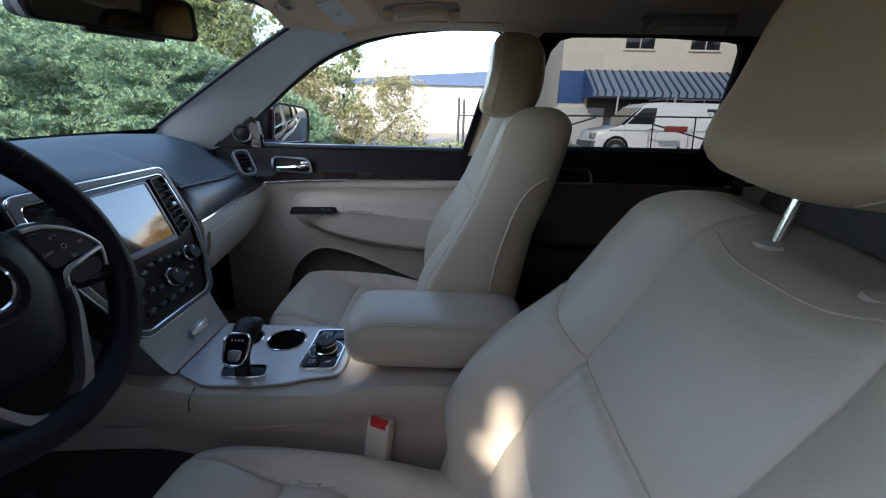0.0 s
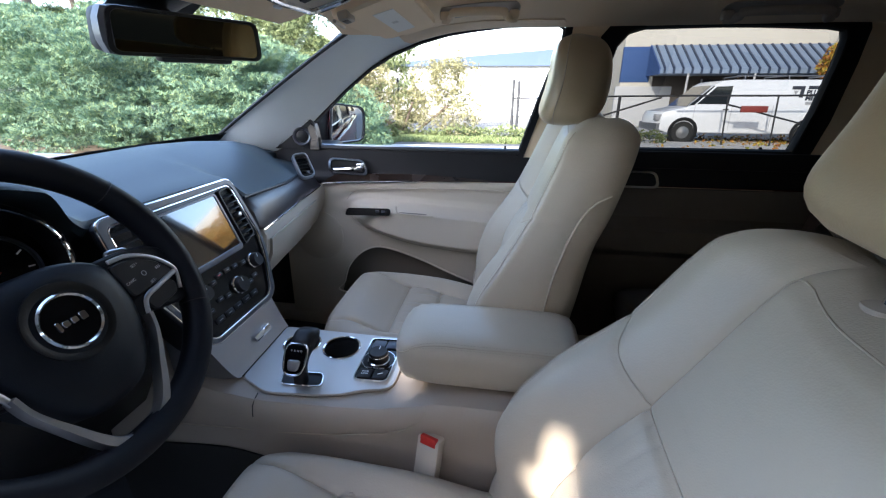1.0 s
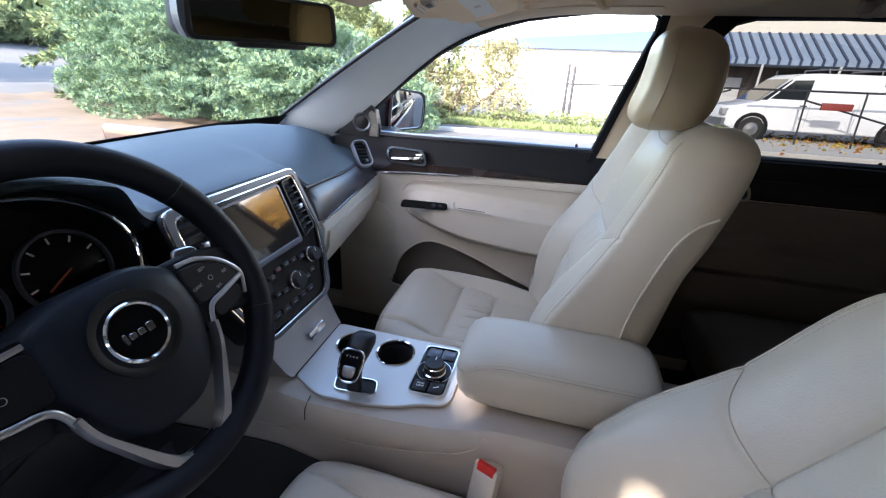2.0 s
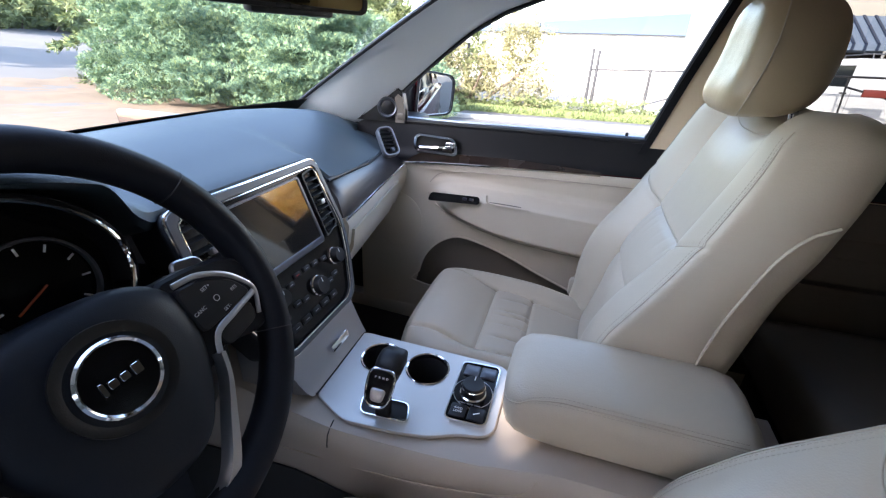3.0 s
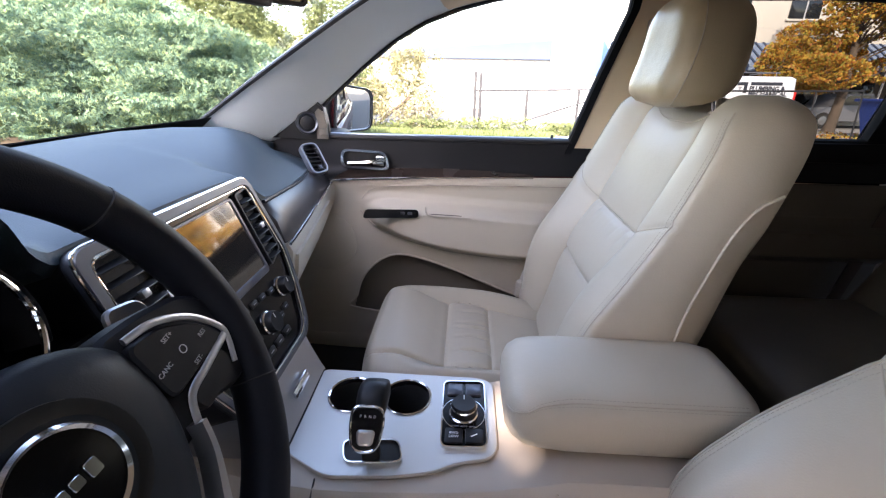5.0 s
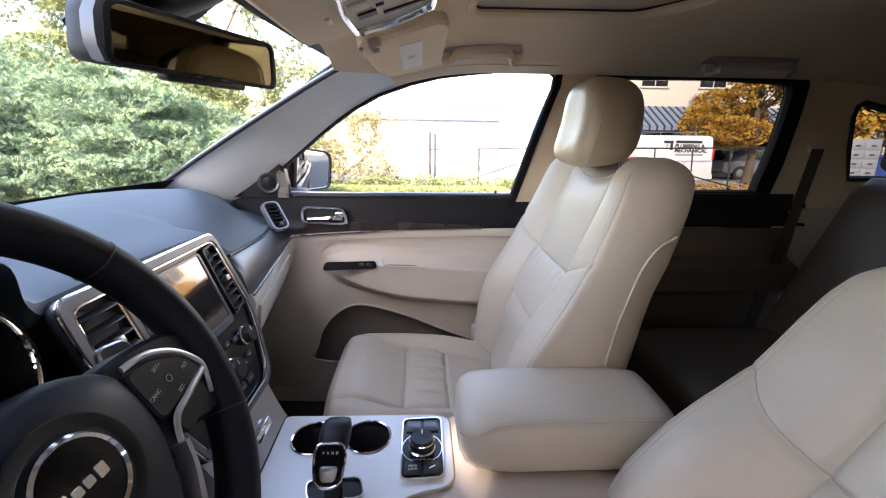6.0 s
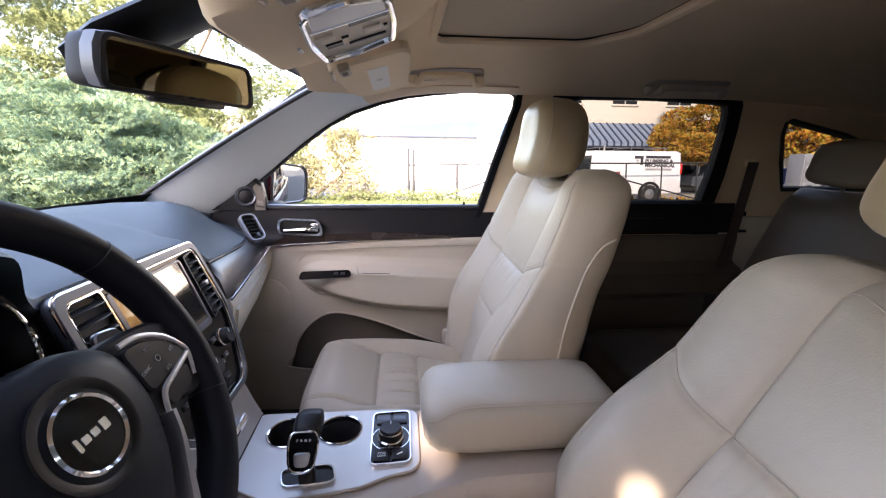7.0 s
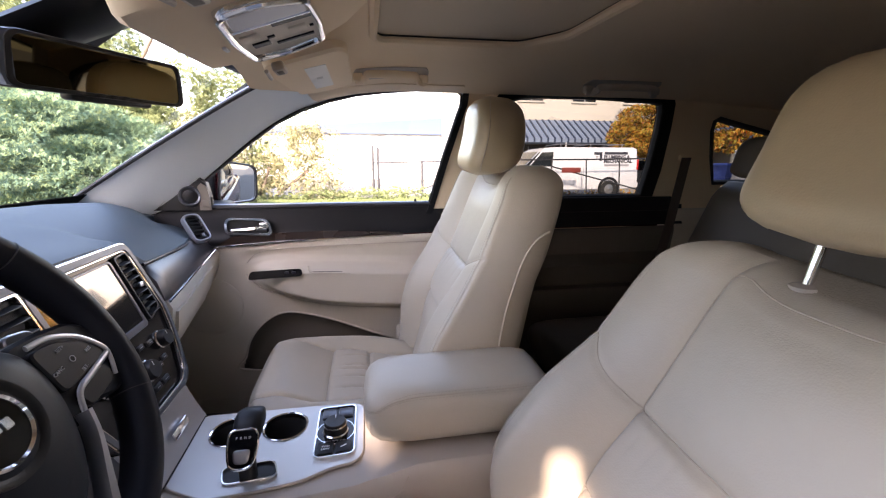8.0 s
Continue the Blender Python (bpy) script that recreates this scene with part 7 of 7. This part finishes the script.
for x in (2.7, 4.0, 5.4):
    part("crossbar", tube([(VX + x, VY + 0.25, 2.02), (VX + x, VY + 0.28, 2.16), (VX + x, VY + 1.7, 2.16), (VX + x, VY + 1.73, 2.02)], 0.02, 6), GALV, rack)
VW = basis((VX, VY - 0.005, 0), (1, 0, 0), (0, 0, 1))
def side_at(x, z):
    return VW @ pose(x, z, 0.002)


for tx, z in (("PLUMBING &", 1.64), ("MECHANICAL", 1.48)):
    words(tx, 0.20, side_at(4.46, z), LETTER, van, "lettering", 0.002, "LEFT", 0.009)
for x0, x1, z, h, mt in ((0, 1.02, 1.80, 0.05, LETTER), (0.02, 1.1, 1.33, 0.04, GREYMARK)):
    part("printed_bar", box((x0, -h, -0.003), (x1, h, 0.003), 0, 1), mt, van).matrix_local = side_at(4.48, z)
part("logo_shape", slab([Vector(p) for p in ((0, 0.0), (0.36, 0.0), (0.36, -0.34), (0.25, -0.34), (0.25, -0.10), (0, -0.10))][::-1], side_at(4.02, 1.84), 0.004), LETTER, van)
part("logo_shape", slab([Vector(p) for p in ((0.06, -0.14), (0.20, -0.14), (0.13, -0.26))][::-1], side_at(4.02, 1.84), 0.004), GREYMARK, van)

# building with the awning
bld = ext_thing("building", "cream and blue commercial building with a striped awning", "building")
BY = 24.0
part("wall", box((5.6, BY, 0), (40, BY + 8, 9.0), 0.02), STUCCO, bld, "cream stucco wall")
part("wall", box((5.58, BY - 0.02, 2.3), (7.0, BY + 0.2, 4.0), 0.005), STUCCO_BLUE, bld, "blue painted wall band")
part("wall", box((5.4, BY - 0.04, 0), (8.2, BY + 0.2, 2.1), 0.005), WHITEWALL, bld)
part("shopfront", box((7.2, BY - 0.03, 0.3), (24, BY + 0.1, 2.6), 0.005), BRICKDARK, bld, "dark recessed shopfront")
for x in (9.6, 12.0, 14.4, 16.8, 19.2):
    w_ = part("window", box((x, BY - 0.08, 0.9), (x + 1.9, BY, 2.4), 0.01), DARKGLASS, bld)
    part("frame", box((x - 0.06, BY - 0.10, 0.84), (x, BY, 2.46), 0.005), WHITEWALL, w_)
AW0, AW1, AWT, AWM, AWB = 6.9, 26.0, 4.05, 2.84, 2.62
aw = part("awning", loft([[(x, BY - 0.05, AWT), (x, BY - 2.0, AWM), (x, BY - 2.0, AWB), (x, BY - 0.05, AWB)] for x in (AW0, AW1)]), AWNING, bld, "blue and white striped awning")
part("awning_end", loft([[(AW0 - d, BY - 0.05, AWT + 0.03), (AW0 - d, BY - 2.03, AWM + 0.03), (AW0 - d, BY - 2.03, AWB - 0.03), (AW0 - d, BY - 0.05, AWB - 0.03)] for d in (0.0, 0.06)]), STUCCO_BLUE, aw, "blue awning end")
for k in range(46):
    x = AW0 + 0.2 + k * 0.41
    part("rib", box((-0.045, -1.13, 0.0), (0.045, 1.13, 0.05), 0, 1), AWNRIB, aw).matrix_local = basis((x, BY - 1.025, (AWT + AWM) / 2), (1, 0, 0), (0, 1.95, AWT - AWM))
    part("rib", box((x - 0.045, BY - 2.04, AWB), (x + 0.045, BY - 2.0, AWM + 0.02), 0, 1), AWNRIB, aw)
for x in steps(8.2, 25.6, 6):
    part("post", tube([(x, BY - 1.95, 0.0), (x, BY - 1.95, AWB + 0.05)], 0.05, 8), WHITEWALL, aw)
for x in (8.9, 12.35, 15.8, 19.2):
    w_ = part("window", box((x, BY - 0.05, 5.15), (x + 1.5, BY + 0.02, 6.3), 0.01), DARKGLASS, bld)
    part("sill", box((x - 0.1, BY - 0.12, 5.05), (x + 1.6, BY, 5.15), 0.01), STUCCO, w_)
    part("mullion", box((x + 0.72, BY - 0.08, 5.15), (x + 0.78, BY - 0.04, 6.3), 0.005), WHITEWALL, w_)
# long white shed with a blue roof, far off
shed = ext_thing("shed", "long white shed with a low blue roof", "building")
part("wall", box((-16.0, 42, 0), (14, 60, 4.4), 0.02), WHITEWALL, shed)
part("roof", loft([[(-17.0, 41.5, 4.4), (-17.0, 50, 5.0), (-17, 61, 4.4)], [(15, 41.5, 4.4), (15, 50, 7.4), (15, 61, 4.4)]]), BLUEROOF, shed, "blue metal roof")
for x in (-1.5, 2.5, 6.5):
    part("door", box((x, 41.96, 0), (x + 2.4, 42.02, 2.9), 0.01), mat("pale_roller_door", (0.60, 0.60, 0.58), 0.6), shed)

# autumn tree
def tree(at, h, r, material, n, size, seed, label):
    t_ = ext_thing("tree", label, "tree")
    x, y = at
    rg = random.Random(seed)
    tr = bmesh.new()
    rows = [[(x + math.cos(a) * rr + 0.1 * math.sin(z), y + math.sin(a) * rr, z) for a in steps(0, math.tau, 10)[:-1]] for z, rr in ((-0.1, 0.26), (0.5, 0.19), (1.6, 0.16), (h * 0.6, 0.10), (h * 0.9, 0.03))]
    loft(rows, True, True, tr)
    part("trunk", tr, BARK, t_)
    lobes = []
    for k in range(30):
        a, z = rg.uniform(0, math.tau), rg.uniform(h * 0.30, h * 0.92)
        rr = r * rg.uniform(0.3, 0.85) * (1 - 0.55 * max(0, (z - h * 0.55) / (h * 0.45)))
        c = Vector((x + math.cos(a) * rr, y + math.sin(a) * rr, z))
        part("limb", tube(curved([(x, y, z * 0.7), ((x + c.x) / 2, (y + c.y) / 2, z * 0.88), c], 3), 0.035, 6, False, 1, (0.2, 0.9, 0.3)), BARK, t_)
        lobes.append((c.x, c.y, c.z, r * 0.28, r * 0.28, r * 0.17))
    f = part("crown", sprays(n, lump_place(lobes), size, 0.6, rg, 4), material, t_, "", False)
    f["kind"] = "stuff"
    return t_


tree((15.2, 18.6), 7.2, 3.1, AUTUMN, 17000, 0.115, 21, "maple with orange and gold autumn leaves behind the van")
tree((23.0, 19.5), 7.5, 3.4, AUTUMN, 5000, 0.25, 22, "maple with rust-red autumn leaves")

# dumpster, steel boxes and a parked pickup by the wall
bn = ext_thing("waste_bin", "blue steel waste container with a printed panel", "waste container")
part("tub", loft([[(13.8, 13.7, 0.12), (16.2, 13.7, 0.12), (16.2, 15.4, 0.12), (13.8, 15.4, 0.12)], [(13.6, 13.4, 1.30), (16.5, 13.4, 1.30), (16.5, 15.7, 1.30), (13.6, 15.7, 1.30)]]), BINBLUE, bn)
part("lid", box((13.5, 13.3, 1.30), (16.6, 15.8, 1.40), 0.03), BINBLUE, bn)
part("panel", box((13.95, 13.45, 0.45), (14.6, 13.62, 0.85), 0.005), WHITEWALL, bn)
bx_ = ext_thing("mail_cabinet", "grey steel cabinet with rows of small doors", "cabinet")
part("case", box((13.36, 12.3, 0.0), (14.5, 12.9, 1.88), 0.02), BOXGREY, bx_)
for k in range(6):
    for j in (0, 1):
        x0_ = 13.41 + 0.54 * j
        dr = part("door", box((x0_, 12.28, 0.12 + 0.285 * k), (x0_ + 0.50, 12.31, 0.37 + 0.285 * k), 0.006), BOXGREY, bx_)
        part("plate", box((x0_ + 0.18, 12.27, 0.22 + 0.285 * k), (x0_ + 0.34, 12.285, 0.27 + 0.285 * k), 0.002), LETTER, dr)
# fallen leaves
lv = structure("fallen_leaves", sprays(1500, lambda rg: (Vector((rg.gauss(12, 3.5), rg.gauss(15.2, 1.6), 0.075)), Vector((rg.uniform(-1, 1), rg.uniform(-1, 1), 0.12))), 0.10, 0.7, random.Random(9), 2), AUTUMN, "fallen orange leaves", "leaves", False)
lv["kind"] = "stuff"
outside(lv)
# far trees closing the view
rg = random.Random(31)
lobes = []
for k in range(60):
    a = rg.uniform(-1.35, -0.46)
    R = rg.uniform(55, 75)
    lobes.append((math.sin(a) * R, math.cos(a) * R, rg.uniform(1.5, 6), 5, 5, 3.5))
far = structure("far_woods", sprays(7000, lump_place(lobes), 1.3, 0.6, random.Random(32), 4), CONIFER, "distant autumn trees", "trees", False)
far["kind"] = "stuff"
outside(far)

# wooded hill in the distance, haze put into its blue colour
HILL = mat("hazy_hill", (0.03, 0.045, 0.075), 0.95, 0, 0.5, 0.05, 0, 0.2, 0.02)
ext_structure("backdrop", sheet(lambda x, v: (x, 420 - 60 * (1 - v), v * (mixin(x, [(-400, 20), (-120, 26), (-25, 32), (60, 46), (160, 60), (420, 40)]) + 3 * noise.noise(Vector((x * 0.02, 0, 0))))), steps(-400, 420, 60), steps(0, 1, 6), 2.0, (0, 1, 0)), HILL, "hazy blue hill on the horizon", "hill")


def pickup(x0, y0):
    p = ext_thing("pickup", "grey pickup truck parked under the autumn tree", "pickup")
    side = [(0.0, 0.50), (0.05, 0.98), (1.25, 1.08), (1.75, 1.62), (2.9, 1.66), (3.25, 1.12), (5.2, 1.10), (5.25, 0.55), (4.9, 0.42), (0.3, 0.42)]
    part("body", loft([[(x0 + x, y0 + yy, z - (0.03 if yy in (0.0, 1.85) and z > 1 else 0)) for x, z in side] for yy in (0.0, 0.05, 1.8, 1.85)], True, True), GALV, p)
    part("side_window", fill([(1.45, 1.12), (1.85, 1.54), (2.75, 1.56), (2.95, 1.14)], [], lambda x, z: (x0 + x, y0 - 0.004, z), (0, 0.008, 0)), DARKGLASS, p)
    for wx in (0.95, 4.2):
        w_ = part("wheel", turned([(0.20, 0.0), (0.34, 0.0), (0.37, 0.03), (0.37, 0.20), (0.34, 0.23), (0.2, 0.23)], basis((x0 + wx, y0 + 0.02, 0.43), (1, 0, 0), (0, 0, -1)) @ pose(0, 0, -0.055), 24), TYRE, p)
        part("rim", turned([(0.20, 0.0), (0.20, 0.02), (0.05, 0.04)], basis((x0 + wx, y0 - 0.02, 0.43), (1, 0, 0), (0, 0, 1)), 16), HUBCAP, w_)
    return p


pickup(15.6, 20.8)
tree((-27.0, 3.0), 9.5, 4.2, AUTUMN, 5200, 0.26, 51, "broad tree that dapples the side road with shade")
rg = random.Random(61)
lobes = [(-41 + rg.uniform(-3, 3), 22 + rg.uniform(-7, 9), 2.6 + rg.uniform(0, 1.6), 1.8, 1.8, 1.2) for k in range(22)]
bush("shrub", "green shrubs at the head of the side road", CONIFER, lobes, 12000, 0.30, 62, 0.3)

# unseen row of clear-stemmed evergreens on the driver's side, added to shade the cabin
SHADEHEDGE = mat("shade_hedge_evergreen", (0.085, 0.085, 0.072), 0.9, 0, 0.8, 3, 0.8, 0.5, 0.8)
# Slot under the crowns lets sun onto the ground, to bounce indoors.
HEDGE_TOP, CROWN_LOW, CROWN_FROM = 2.20, 2.50, -4.8
# Cabin points where sun patches should land, each with a hole's radius.
SUN_HOLES = [((0.168, -0.219, 0.862), 0.014), ((0.160, -0.224, 0.838), 0.018), ((0.153, -0.226, 0.808), 0.019), ((0.151, -0.232, 0.772), 0.024), ((0.180, -0.242, 0.812), 0.020), ((0.175, -0.252, 0.775), 0.028), ((-0.14, 0.045, 0.785), 0.017), ((-0.13, 0.0, 0.785), 0.017), ((-0.11, -0.045, 0.785), 0.018), ((0.024, 0.19, 0.925), 0.023)]


def clear_of_sun_holes(p, spare=0.0):
    """Whether a place in the added trees stays out of the holes aimed to throw sun patches."""
    q = EXT @ Vector(p)
    for at, r in SUN_HOLES:
        d = q - Vector(at)
        if (d - sun_dir * d.dot(sun_dir)).length < r + spare:
            return False
    return True


def crown_skin(x, z, back):
    return (x, -5.2 - 0.35 * noise.noise(Vector((x * 0.6, z * 0.6, 0))) - 0.25 * noise.noise(Vector((x * 2, z * 2, 3))) - 0.5 * back, z)


skin = bmesh.new()
hx = sorted(set(steps(-11, -2.6, 27) + steps(-2.57, -1.1, 56) + steps(-0.8, 18, 58)))
hz = steps(-0.1, HEDGE_TOP, 8) + sorted(set(steps(CROWN_LOW, 3.0, 3) + steps(3.03, 4.4, 56) + steps(4.5, 5.2, 4)))
for back_ in (0, 1):
    grid_ = [[skin.verts.new(crown_skin(x, z, back_)) for z in hz] for x in hx]
    for ga, gb in zip(grid_, grid_[1:]):
        for k in range(len(hz) - 1):
            quad = (ga[k], gb[k], gb[k + 1], ga[k + 1])
            if k != 8 and (k < 8 or quad[0].co.x > CROWN_FROM) and clear_of_sun_holes((quad[0].co + quad[2].co) / 2):     # open between hedge and crowns
                skin.faces.new(quad)
ext_structure("shade_hedge", skin, SHADEHEDGE, "unseen evergreen hedge and tree crowns added to shade the cabin", "hedge")
for k in range(10):
    x = -4.5 + 2.4 * k
    ext_structure("shade_hedge_trunk", tube(curved([(x, -5.4, -0.1), (x + 0.1, -5.45, 1.3), (x - 0.05, -5.4, CROWN_LOW + 0.4)], 4), 0.10, 10, False, 1.0, (1, 0, 0)), BARK, "unseen trunk below the added evergreen crowns", "tree trunk")


def screen_place(rg):
    while True:
        p = Vector((rg.uniform(-11.2, 18.2), -5.1 + rg.uniform(-0.5, 0.2), rg.choice((rg.uniform(0.1, HEDGE_TOP - 0.1), rg.uniform(CROWN_LOW + 0.1, 5.4), rg.uniform(CROWN_LOW + 0.1, 5.4)))))
        if (p.z < HEDGE_TOP or p.x > CROWN_FROM) and clear_of_sun_holes(p, 0.2):
            return p, Vector((rg.uniform(-0.5, 0.5), rg.choice((1, -1)) * rg.uniform(0.3, 1), rg.uniform(-0.3, 0.5)))


hl = structure("shade_hedge_foliage", sprays(15000, screen_place, 0.26, 0.35, random.Random(71), 4), SHADEHEDGE, "leaves of the unseen hedge added for shade", "hedge", False)
hl["kind"] = "stuff"
outside(hl)
